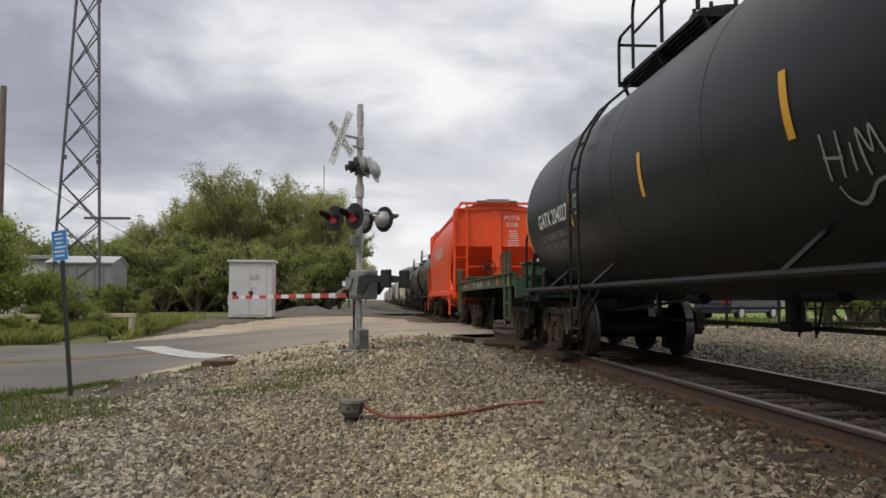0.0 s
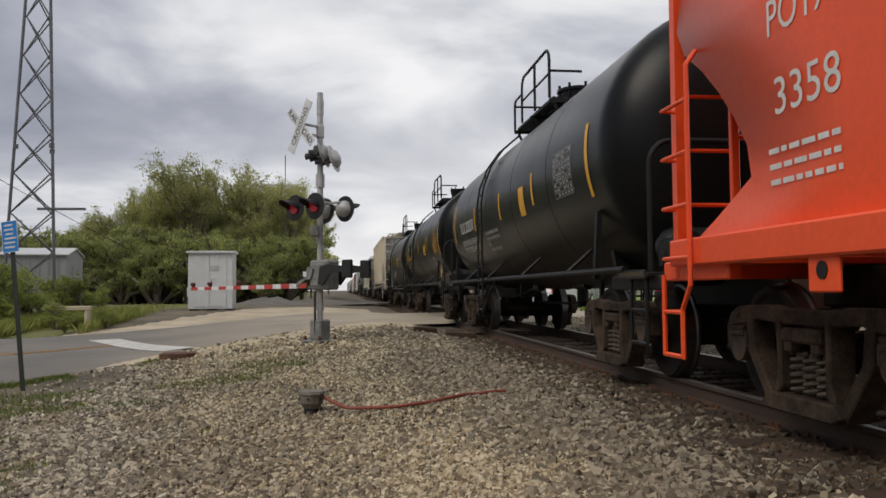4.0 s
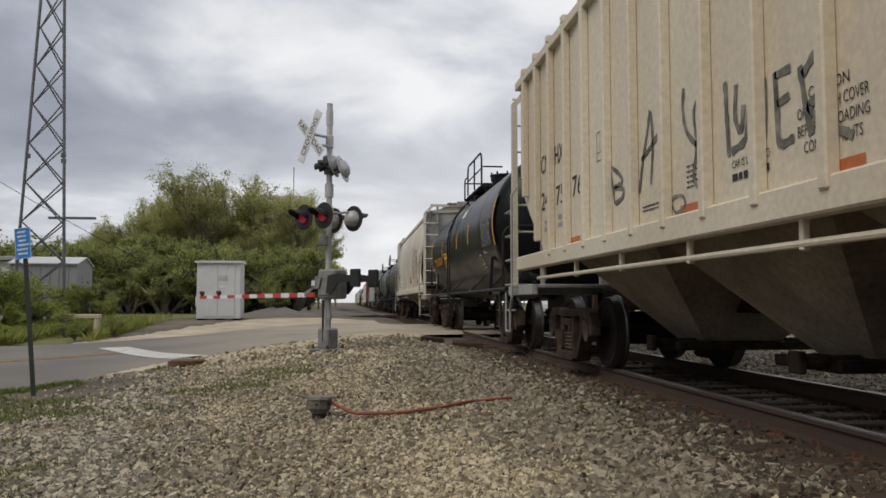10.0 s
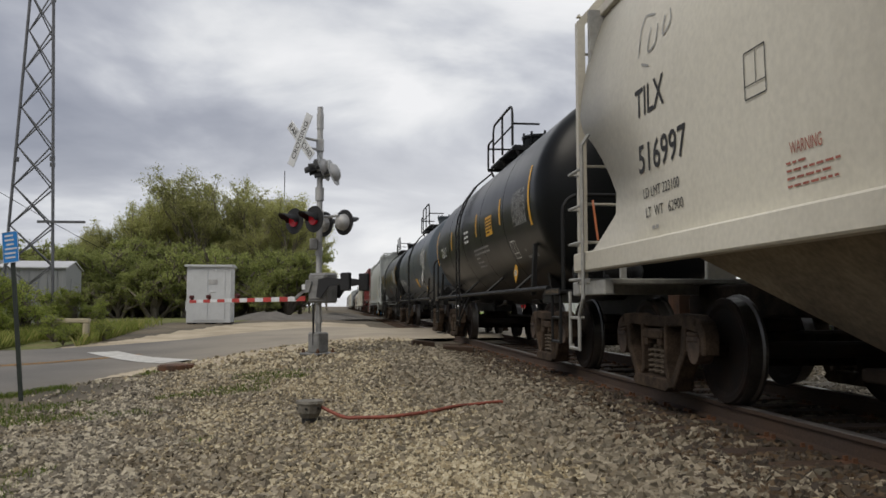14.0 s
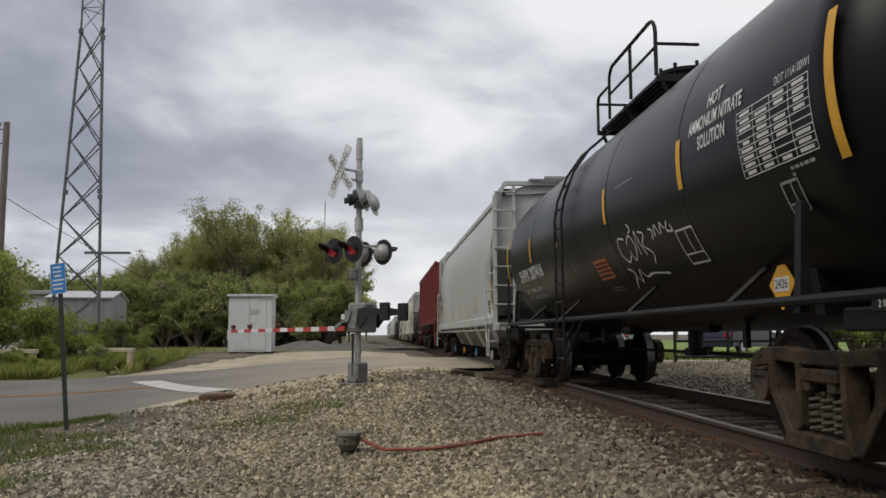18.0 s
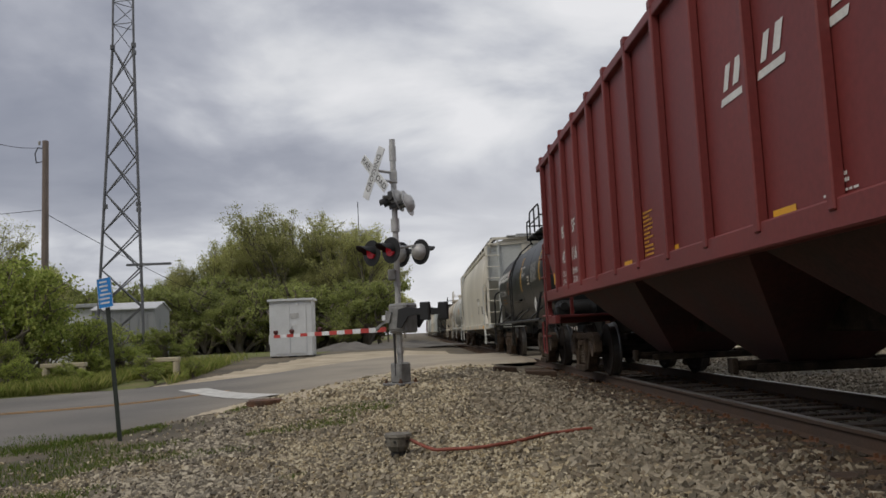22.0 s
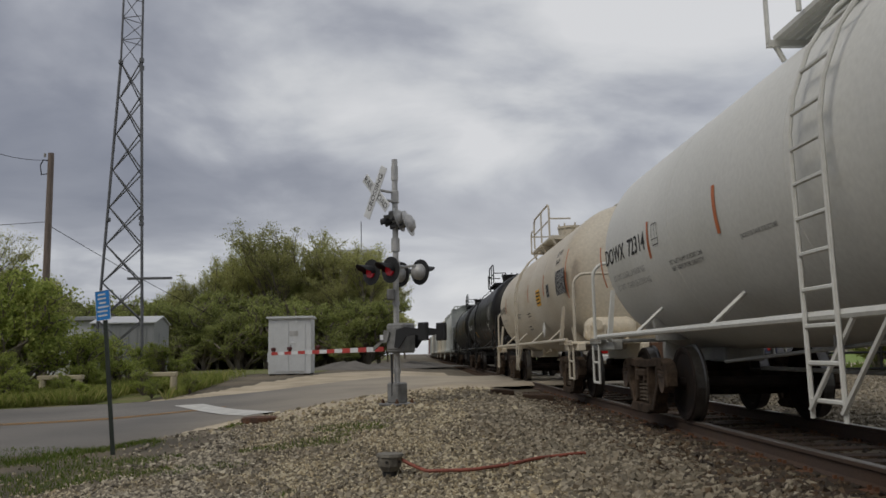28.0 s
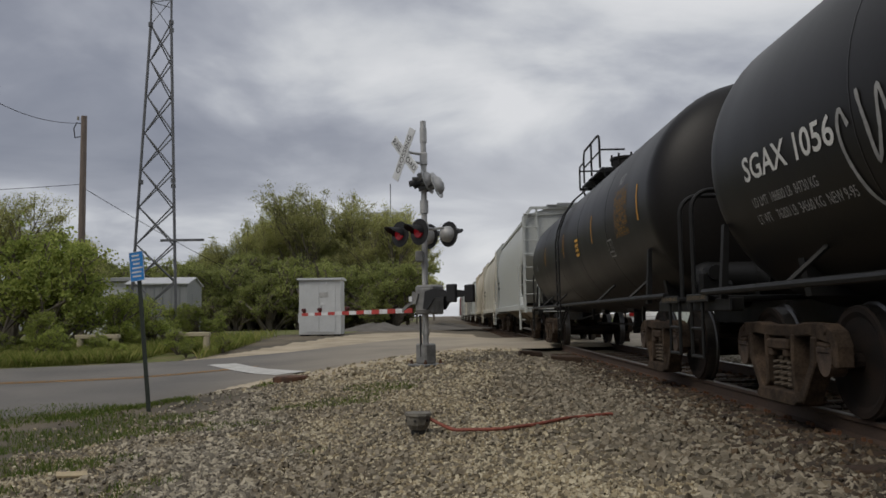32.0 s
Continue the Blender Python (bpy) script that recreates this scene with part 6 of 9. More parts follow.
    box(bm, (-0.95, -he - 0.10, 1.22), (0.34, 0.34, 0.30), bev=0.04)
    rod(bm, (-0.95, -he - 0.34, 1.34), (-0.95, -he - 0.05, 1.34), 0.09, 10)
    rod(bm, (-1.15, -he - 0.10, 1.18), (-0.7, -he - 0.10, 1.18), 0.07, 10)
    part("brake_valve", bm, fm, car)
    bm = bmesh.new()
    revolve(bm, [(-0.48, 0.0), (-0.46, 0.09), (-0.40, 0.16), (-0.32, 0.19), (0.32, 0.19), (0.40, 0.16), (0.46, 0.09), (0.48, 0.0)], 20)
    bmesh.ops.transform(bm, matrix=Matrix.Translation((-0.62, -he + 0.14, 1.30)) @ Matrix.Rotation(radians(90), 4, 'Z'), verts=bm.verts)
    part("end_reservoir", bm, fm, car)
    for x in (-0.9, -0.34):
        bm = bmesh.new()
        rod(bm, (x - 0.02, -he + 0.14, 1.30), (x + 0.02, -he + 0.14, 1.30), 0.197, 20)
        box(bm, (x, -he + 0.14, 1.08), (0.05, 0.26, 0.12))
        part("reservoir_band", bm, fm, car)
    sill_side = Side(xs=lambda z: -1.452)
    for e in (-1, 1):
        hq = (ends[e > 0] if ends else h + 0.42) - 0.42
        bm = bmesh.new()
        box(bm, (-1.445, e * (hq + 0.10), 1.025), (0.02, 0.74, 0.085), bev=0.006)
        part("sill_plate", bm, fm, car)
        letter(car, sill_side, "2 INCH HF COMP SHOES", e * (hq + 0.12), 1.026, 0.058, sill_mark or M["sill_mark"], "small stencilled words on the sill", lift=0.006)
    return car, side, h


def hopper_car(label, u0, u1, paint, z_sill=1.15, z_top=4.15, curved=False, ribs=0, dark=None, end=None, bays=3, roof=0.24, hw=1.58, deep=1.2, line=0.0, edge_board=0.0, tail=0.0, chutes=()):
    """A covered hopper: side walls (flat with ribs, or smoothly bowed), slope sheets, bays, end ladders and platforms."""
    car = car_empty("covered_hopper", label, "hopper car", u0, u1)
    h = (u1 - u0) / 2
    dk = dark or paint
    ed = end or paint
    if curved:
        def xs(z):
            k = (z - (z_sill + z_top) / 2) / ((z_top - z_sill) / 2)
            return -(hw - 0.30 * max(0.0, k) ** 2 * (1 if k > 0 else 0) - 0.05 * max(0.0, -k) ** 2)
    else:
        def xs(z):
            return -hw
    side = Side(xs=xs)
    # body: the section swept along, its ends cut back in a slope below
    nz = 14
    sec = [(xs(z_sill + (z_top - z_sill) * k / nz), z_sill + (z_top - z_sill) * k / nz) for k in range(nz + 1)]
    hb = h - 0.05
    zmid = z_sill + (z_top - z_sill) * 0.52
    for s in (-1, 1):
        bm = bmesh.new()
        pts = []
        for x, z in sec:
            e = hb
            # side sheets are cut on a curve towards the ends, low down
            cut = 0.0
            if z < zmid:
                cut = deep * math.sin(math.pi / 2 * min(1, (zmid - z) / (zmid - z_sill) * 1.05)) ** (0.8 if curved else 1.0) * (1 if curved else (zmid - z) / (zmid - z_sill))
                if z < z_sill + 0.45:
                    cut *= max(0.0, (z - z_sill) / 0.45) if curved else 1.0
            pts.append((x * -s, z, e - cut))
        ny = 10
        grid = [[bm.verts.new((x, -e + 2 * e * j / ny, z)) for j in range(ny + 1)] for x, z, e in pts]
        gin = [[bm.verts.new((x - s * 0.02, -e + 2 * e * j / ny, z)) for j in range(ny + 1)] for x, z, e in pts]
        for g in (grid, gin):
            for a, b in zip(g, g[1:]):
                for j in range(ny):
                    f = bm.faces.new((a[j], a[j + 1], b[j + 1], b[j]))
                    f.smooth = curved
        for j in (0, ny):
            for k in range(len(pts) - 1):
                bm.faces.new((grid[k][j], gin[k][j], gin[k + 1][j], grid[k + 1][j]))
        bmesh.ops.recalc_face_normals(bm, faces=bm.faces[:])
        part("side_sheet", bm, paint, car)
    # roof, a low gable, with hatches and a running board
    xt = -xs(z_top)
    bm = bmesh.new()
    prism(bm, [(-xt - 0.04, z_top - 0.05), (-xt - 0.04, z_top + 0.03), (-0.5, z_top + roof), (0.5, z_top + roof), (xt + 0.04, z_top + 0.03), (xt + 0.04, z_top - 0.05), (0, z_top + 0.02)], 1, -h, h)
    part("roof", bm, paint, car)
    bm = bmesh.new()
    box(bm, (0, 0, z_top + roof + 0.05), (0.62, 2 * h - 2.0, 0.09), bev=0.03)
    part("hatch_cover", bm, ed, car)
    for k in range(int(2 * h / 1.3)):
        bm = bmesh.new()
        box(bm, (0, -h + 1.3 + (2 * h - 2.6) * k / max(1, int(2 * h / 1.3) - 1), z_top + roof + 0.11), (0.70, 0.06, 0.05), bev=0.01)
        part("hatch_clamp", bm, ed, car)
    zb = z_top + roof + 0.06
    for s in (-1, 1):
        bm = bmesh.new()
        for k in range(5):
            box(bm, (s * (0.44 + 0.065 * k), 0, zb), (0.045, 2 * h + 0.36, 0.03))
        for k in range(int(2 * h / 1.2) + 1):
            box(bm, (s * 0.57, -h + 2 * h * k / int(2 * h / 1.2), zb - 0.04), (0.32, 0.04, 0.05))
        part("running_board", bm, M["galv"], car)
    for e in (-1, 1):                 # crosswise gratings at the roof's ends, on the end frame's top bar
        for s in (-1, 1):
            bm = bmesh.new()
            for k in range(7):
                box(bm, (s * 1.03, e * (h - 0.34 + 0.065 * k), zb - 0.05), (0.54, 0.042, 0.03))
            part("end_grating", bm, M["galv"], car)
        bm = bmesh.new()
        for k in range(10):
            box(bm, (-0.36 + 0.08 * k, e * (h + 0.04), zb + 0.02), (0.045, 0.62, 0.035))
        box(bm, (0, e * (h + 0.34), zb + 0.01), (0.82, 0.03, 0.06))
        part("centre_grating", bm, M["galv"], car)
    if edge_board:                    # a walkway carried on posts along the roof's edge
        for s in (-1, 1):
            bm = bmesh.new()
            box(bm, (s * (xt - 0.10), 0, z_top + edge_board), (0.26, 2 * h - 0.2, 0.04), bev=0.008)
            part("edge_walkway", bm, M["iron"], car)
            post = cached(f"walk_post{edge_board}{paint.name}", lambda b: (box(b, (0, 0, edge_board / 2 + 0.02), (0.05, 0.035, edge_board), bev=0.006), [paint])[-1])
            for k in range(int(2 * h / 1.4)):
                place("walkway_post", post, car, m=Matrix.Translation((s * (xt + 0.03), -h + 0.4 + 1.4 * k, z_top)))
    # top chord and side sill
    for s in (-1, 1):
        bm = bmesh.new()
        box(bm, (s * (xt + 0.03), 0, z_top + 0.0), (0.10, 2 * h, 0.12), bev=0.01)
        part("top_chord", bm, paint, car)
        bm = bmesh.new()
        box(bm, (s * (hw + 0.0), 0, z_sill - 0.02), (0.14, 2 * h, 0.20), bev=0.015)
        part("side_sill", bm, paint, car)
        for k in range(ribs):
            y = -h + 0.55 + (2 * h - 1.1) * k / max(1, ribs - 1)
            bm = bmesh.new()
            zl = z_sill
            if abs(y) > hb - deep:
                zl = zmid - (zmid - z_sill) * max(0, (hb - abs(y)) / deep)
            box(bm, (s * (hw + 0.045), y, (zl + z_top) / 2 + 0.03), (0.09, 0.09, z_top - zl + 0.06), bev=0.012)
            box(bm, (s * (hw + 0.03), y, z_top + 0.08), (0.13, 0.12, 0.10), bev=0.012)
            part("rib", bm, paint, car)
    # slope sheets at the ends and the bays underneath
    for e in (-1, 1):
        bm = bmesh.new()
        prism(bm, [(e * (hb - 0.02), z_top), (e * (hb - 0.02), zmid + 0.1), (e * (hb - 2.0), z_sill + 0.15), (e * (hb - 2.06), z_sill + 0.15), (e * (hb - 0.10), zmid + 0.1), (e * (hb - 0.10), z_top)], 0, -hw + 0.10, hw - 0.10)
        part("end_sheet", bm, ed, car)
    span = 2 * (hb - 2.0)
    for b in range(bays):
        y0 = -hb + 2.0 + span * b / bays
        y1 = y0 + span / bays
        ym = (y0 + y1) / 2
        bm = bmesh.new()
        top_z, bot, bw, bl, tw = z_sill + 0.05, 0.44, 0.42, 0.36, hw - 0.16
        if chutes:                    # long steep-sided troughs instead of pointed bays
            ym, bot, bw, bl, tw = chutes[b] - 1.0, 0.46, 0.72, 1.2, 1.12
            y0, y1 = ym - 1.4, ym + 2.1
        vs = [bm.verts.new(p) for p in ((-tw, y0, top_z), (tw, y0, top_z), (tw, y1, top_z), (-tw, y1, top_z),
                                        (-bw, ym - bl, bot), (bw, ym - bl, bot), (bw, ym + bl, bot), (-bw, ym + bl, bot))]
        for q in ((4, 5, 6, 7), (0, 1, 5, 4), (1, 2, 6, 5), (2, 3, 7, 6), (3, 0, 4, 7), (0, 3, 2, 1)):
            bm.faces.new([vs[i] for i in q])
        bmesh.ops.recalc_face_normals(bm, faces=bm.faces[:])
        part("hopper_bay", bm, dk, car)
        for s in (-1, 1) if chutes else ():     # the outlet's own pale, tapered side plate
            bm = bmesh.new()
            c = chutes[b]
            q = [(tw + 0.06, c - 0.10, top_z), (tw + 0.06, c + 1.05, top_z), (0.86, c + 0.42, 0.50), (0.86, c - 0.16, 0.50)]
            a = [bm.verts.new((s * x, y, z)) for x, y, z in q]
            d = [bm.verts.new((s * (x - 0.30), y, z)) for x, y, z in q]
            bm.faces.new(a)
            bm.faces.new(d[::-1])
            for i in range(4):
                bm.faces.new((a[i], a[i - 1], d[i - 1], d[i]))
            bmesh.ops.recalc_face_normals(bm, faces=bm.faces[:])
            part("outlet_plate", bm, paint, car)
            bm = bmesh.new()
            box(bm, (s * 0.84, c + 0.13, 0.47), (0.12, 0.66, 0.05), bev=0.01)
            part("plate_flange", bm, M["truck"], car)
        bm = bmesh.new()
        box(bm, (0, ym, bot - 0.05), (1.5, 0.9, 0.09), bev=0.015)
        for s in (-1, 1):
            rod(bm, (s * 0.5, ym - 0.3, bot - 0.02), (s * 0.98, ym - 0.3, bot - 0.02), 0.05, 8)
            box(bm, (s * 0.98, ym - 0.3, bot - 0.02), (0.06, 0.16, 0.16), bev=0.01)
        part("outlet_gate", bm, M["truck"], car)
    if line:                          # air pipe hung under the side sill
        bm = bmesh.new()
        pipe(bm, [(-hw + 0.02, -hb + 1.0, z_sill - line), (-hw + 0.02, hb - 1.0, z_sill - line)], 0.024, 8)
        part("air_pipe", bm, paint, car)
        clip = cached(f"clip{line}{paint.name}", lambda b: (box(b, (0, 0, 0.06), (0.05, 0.05, 0.2), bev=0.008), [paint])[-1])
        for k in range(9):
            place("pipe_clip", clip, car, m=Matrix.Translation((-hw + 0.03, -hb + 1.3 + (2 * hb - 2.6) * k / 8, z_sill - line)))
    # centre sill, couplers, trucks, end platforms, ladders
    bm = bmesh.new()
    box(bm, (0, 0, 0.90), (0.45, 2 * h + 0.6, 0.32), bev=0.02)
    part("centre_sill", bm, M["truck"], car)
    for e in (-1, 1):
        place("coupler", cached("coupler", coupler_mesh), car, m=pose(0, e * (h + 0.1), 0, 0, 0, 0 if e > 0 else 180))
        place("air_hose", cached("air_hose", hose_mesh), car, m=pose(0, e * (h + 0.05), 0, 0, 0, 0 if e > 0 else 180))
        truck(car, e * (h - 1.15) + 0.25)
        he = h + (tail if e > 0 else 0.0)
        bm = bmesh.new()
        box(bm, (0, e * (he - 0.12), 1.10), (2 * hw, 0.42, 0.06), bev=0.01)
        box(bm, (0, e * (he + 0.06), 1.04), (2 * hw, 0.07, 0.15), bev=0.01)
        for s in (-1, 1):
            box(bm, (s * (hw - 0.06), e * (he - (0.45 if tail and e > 0 else 0.24)), 1.03), (0.10, 1.7 if tail and e > 0 else 1.1, 0.15), bev=0.012)
        part("end_frame", bm, ed, car)
        ye, zr, xo, xi = e * (he + 0.05), z_top + roof, hw - 0.05, hw - 0.50
        # corner posts, bent in at the top and joined by a bar over the roof's edge
        for s in (-1, 1):
            bm = bmesh.new()
            pipe(bm, [(s * xo, ye, 0.98), (s * xo, ye, z_top - 0.10), (s * (xo - 0.28), ye, zr - 0.02), (0, ye, zr - 0.02)], 0.062, 4)
            part("corner_post", bm, paint, car)
        bm = bmesh.new()
        box(bm, (0, e * (he - 0.03), (1.1 + z_top) / 2), (0.34, 0.07, z_top - 1.1), bev=0.012)
        part("centre_post", bm, paint, car)
        bm = bmesh.new()
        box(bm, (xi, ye, (1.05 + zmid) / 2), (0.07, 0.07, zmid - 1.05), bev=0.008)
        part("end_stay", bm, ed, car)
        bm = bmesh.new()
        pipe(bm, [(-xi, ye, 2.08), (xo, ye, 2.08)], 0.02)
        part("end_handrail", bm, ed, car)
        # the end ladder hangs between the corner post and an inner stile
        bm = bmesh.new()
        box(bm, (-xi, ye, (1.05 + zr) / 2), (0.07, 0.05, zr - 1.05), bev=0.008)
        part("ladder_stile", bm, ed, car)
        rung = cached(f"end_rung{paint.name}", lambda b: (pipe(b, [(0, 0, 0), (0, -0.05, 0), (0.47, -0.05, 0), (0.47, 0, 0)], 0.017), [paint])[-1])
        for k in range(8):
            z = 1.12 + (zr - 1.35) * k / 7
            place("ladder_rung", rung, car, m=Matrix.Translation((-xo, ye - 0.02, z)) if e < 0 else pose(-xi + 0.02, ye + 0.02, z, 0, 0, 180))
        # side grabs: a thin bar set in from the post, with its rungs and a stirrup below
        for s in (-1, 1):
            x = s * (hw + 0.10)
            bm = bmesh.new()
            pipe(bm, [(s * (hw + 0.01), e * (he - 0.40), 2.62), (x, e * (he - 0.44), 2.50), (x, e * (he - 0.44), 0.92), (x, e * (he - 0.30), 0.74), (x, e * (he - 0.30), 0.40), (x, e * (he + 0.04), 0.40), (x, e * (he + 0.04), 1.0)], 0.019)
            part("grab_bar", bm, ed, car)
            for z in (0.72, 1.12, 1.50, 1.88, 2.26):
                bm = bmesh.new()
                pipe(bm, [(x, e * (he - (0.44 if z > 0.9 else 0.30)), z), (x, e * (he + 0.02), z), (s * xo, e * (he + 0.04), z)], 0.016)
                part("ladder_rung", bm, ed, car)
        bm = bmesh.new()
        if e > 0:
            rod(bm, (0.55, e * (h + 0.06), 2.0), (0.55, e * (h + 0.12), 2.0), 0.26, 20)
            box(bm, (0.55, e * (h - 0.02), 1.6), (0.3, 0.2, 0.9), bev=0.03)
        else:
            box(bm, (-0.3, e * (h - 0.05), 1.55), (0.5, 0.3, 0.4), bev=0.05)
            rod(bm, (-0.9, e * (h - 0.2), 1.45), (0.2, e * (h - 0.2), 1.45), 0.18, 14)
        part("brake_gear", bm, M["iron"], car)
    return car, side, h


M["faded_black"] = mat("faded_black_tank_paint", (0.019, 0.0225, 0.0235), 0.42, var=0.3, scale=0.6, fine=25, streak=(1, 1, 0.35), col2=(0.012, 0.014, 0.015), spec=0.3)
M["gold"] = mat("gold_stencil_paint", (0.62, 0.30, 0.03), 0.6, var=0.2, scale=6)
M["warn_red"] = mat("faded_red_stencil", (0.45, 0.14, 0.10), 0.7, var=0.3, scale=6)
M["gold_dim"] = mat("worn_gold_stencil_paint", (0.30, 0.16, 0.03), 0.7, var=0.4, scale=6)
M["ink_brown"] = mat("brown_black_print", (0.06, 0.04, 0.015), 0.7, var=0.2, scale=6)
M["spray_soft"] = mat("thin_black_spray_paint", (0.24, 0.23, 0.20), 0.75, var=0.6, scale=5, fine=14, col2=(0.08, 0.08, 0.07))
M["stripe_or"] = mat("orange_red_reflective", (0.55, 0.16, 0.05), 0.5, var=0.2, scale=6)
M["blue_cap"] = mat("blue_outlet_cap", (0.06, 0.32, 0.62), 0.5, var=0.25, scale=9)
M["greypaint"] = mat("faded_grey_stencil", (0.40, 0.40, 0.39), 0.7, var=0.3, scale=8)
M["brown_dust"] = mat("dusty_brown_black_paint", (0.010, 0.0085, 0.0078), 0.45, var=0.35, scale=0.7, fine=25, streak=(1, 1, 0.35), col2=(0.0075, 0.0065, 0.006), spec=0.3)
M["slate"] = mat("slate_spray_paint", (0.26, 0.28, 0.27), 0.7, var=0.3, scale=4)
M["peach"] = mat("peach_spray_paint", (0.55, 0.40, 0.26), 0.7, var=0.25, scale=3)
# dirty tan bays, their colour also darkened for the shade under the sill
M["dirty_shaded_bay"] = mat("grimy_shaded_slope_sheet", (0.33, 0.275, 0.20), 0.75, var=0.45, scale=1.2, fine=20, col2=(0.17, 0.14, 0.105))
M["spray"] = mat("black_spray_paint", (0.06, 0.06, 0.055), 0.75, var=0.4, scale=3, fine=12)
# bays of the pale hoppers: grime, with the underside's shade put into the grey
M["greybay"] = mat("grimy_shaded_grey_slope_sheet", (0.22, 0.215, 0.20), 0.7, var=0.4, scale=1.2, fine=20, col2=(0.12, 0.115, 0.105))
# the red hopper's bays, a darker red than its side sheets
M["redbay"] = mat("dark_red_slope_sheet", (0.085, 0.028, 0.024), 0.7, var=0.4, scale=1.2, fine=20, col2=(0.045, 0.02, 0.018))
Y, W, G, K, GR = M["yellow"], M["paper_white"], M["gold"], M["blk_letter"], M["greypaint"]


# 1: black tank car with chalked scrawl
c, s, h = tank_car("black tank car with white number and chalk scrawl", 0.6, 15.28, M["faded_black"], ends=(7.6, 7.42), lad=2.72, plat_y=1.57, plat_len=2.8, plat_h=0.95, trucks=(1.5, 0.3))
fit(c, s, "GATX 204027", 5.66, 3.60, 2.19, 0.235, W, "stencilled car number", bold=0.02)
fit(c, s, "LD LMT 165600 LB  75100 KG", 5.67, 3.9, 1.91, 0.10, GR)
fit(c, s, "LT WT   97400 LB  44200 KG", 5.66, 3.9, 1.76, 0.10, GR)
for y, z, hh in ((3.40, 2.18, 0.46), (0.28, 2.2, 0.46), (-2.76, 2.2, 0.46), (6.7, 2.12, 0.7), (-6.6, 2.3, 0.9)):
    patch(c, s, "reflective_stripe", y, z, 0.10, hh, Y)
frame_box(c, s, 3.05, 2.22, 0.18, 0.24, W)
spray(c, s, [[(-3.07, 1.94), (-3.05, 1.82), (-3.00, 1.66)], [(-3.24, 1.93), (-3.21, 1.80), (-3.15, 1.66)], [(-3.02, 1.80), (-3.22, 1.77)], [(-3.34, 1.84), (-3.29, 1.68)],
              [(-3.40, 1.64), (-3.44, 1.90), (-3.51, 1.76), (-3.57, 1.90), (-3.63, 1.66)], [(-3.04, 1.62), (-3.07, 1.54), (-3.16, 1.50), (-3.28, 1.53), (-3.42, 1.60), (-3.62, 1.62)]], GR, 0.022, "pale chalk stroke")

for k, (x, y, z, a, b) in enumerate(((-1.0, 7.05, 1.30, 0.30, 0.34), (-0.62, 7.10, 1.40, 0.24, 0.50), (-0.25, 7.0, 1.28, 0.34, 0.30))):
    bm = bmesh.new()
    box(bm, (x, y, z), (a, 0.28, b), bev=0.03)
    rod(bm, (x, y - 0.18, z + 0.03), (x, y + 0.18, z + 0.03), 0.07, 10)
    part("brake_gear", bm, M["iron"], c)

# 2: green coil flat
flat_car = car_empty("coil_flat_car", "dark green steel coil flat car with orange patches", "flat car", 16.3, 27.7)
h = (27.7 - 16.3) / 2
for s in (-1, 1):
    bm = bmesh.new()
    box(bm, (s * 1.42, 0, 1.33), (0.10, 2 * h - 0.3, 0.26), bev=0.012)
    box(bm, (s * 1.45, 0, 1.46), (0.18, 2 * h - 0.3, 0.03))
    box(bm, (s * 1.45, 0, 1.20), (0.16, 2 * h - 0.3, 0.03))
    part("side_girder", bm, M["green"], flat_car)
bm = bmesh.new()
box(bm, (0, 0, 1.30), (2.8, 2 * h - 0.4, 0.10), bev=0.01)
part("deck", bm, M["green"], flat_car)
bm = bmesh.new()
prism(bm, [(-h + 0.2, 0.75), (-h + 2.6, 0.75), (-h + 3.6, 0.55), (h - 3.6, 0.55), (h - 2.6, 0.75), (h - 0.2, 0.75), (h - 0.2, 1.22), (-h + 0.2, 1.22)], 0, -0.3, 0.3)
part("centre_sill", bm, M["truck"], flat_car)
for k in range(8):
    bm = bmesh.new()
    y = -h + 1.2 + (2 * h - 2.4) * k / 7
    box(bm, (0, y, 1.12), (2.7, 0.10, 0.26))
    part("cross_bearer", bm, M["truck"], flat_car)
for e in (-1, 1):
    bm = bmesh.new()
    box(bm, (0, e * (h - 0.15), 1.50), (2.4, 0.9, 0.26), bev=0.03)
    box(bm, (0, e * (h - 0.15), 1.65), (2.5, 1.0, 0.05), bev=0.01)
    part("end_bunker", bm, M["green"], flat_car)
    bm = bmesh.new()
    box(bm, (0, e * (h - 0.02), 1.12), (2.9, 0.12, 0.34), bev=0.01)
    part("end_sill", bm, M["green"], flat_car)
    for s in (-1, 1):
        for k, y in enumerate((h - 0.35, h - 0.98)):
            bm = bmesh.new()
            box(bm, (s * 1.50, e * y, 1.20), (0.06, 0.13, 1.46), bev=0.008)
            part("corner_post", bm, M["green"], flat_car)
            bm = bmesh.new()
            pipe(bm, [(s * 1.54, e * (y - 0.10), 1.50), (s * 1.58, e * (y - 0.12), 1.60), (s * 1.58, e * (y - 0.12), 1.84), (s * 1.53, e * (y - 0.02), 1.90)], 0.016)
            part("grab_iron", bm, M["green"], flat_car)
        for z in (0.52, 0.84):
            bm = bmesh.new()
            rod(bm, (s * 1.50, e * (h - 0.98), z), (s * 1.50, e * (h - 0.35), z), 0.02, 8)
            part("step_rung", bm, M["green"], flat_car)
    place("coupler", cached("coupler", coupler_mesh), flat_car, m=pose(0, e * (h + 0.1), 0, 0, 0, 0 if e > 0 else 180))
    place("air_hose", cached("air_hose", hose_mesh), flat_car, m=pose(0, e * (h + 0.05), 0, 0, 0, 0 if e > 0 else 180))
    truck(flat_car, e * (h - 1.5))
fs = Side(xs=lambda z: -1.472)
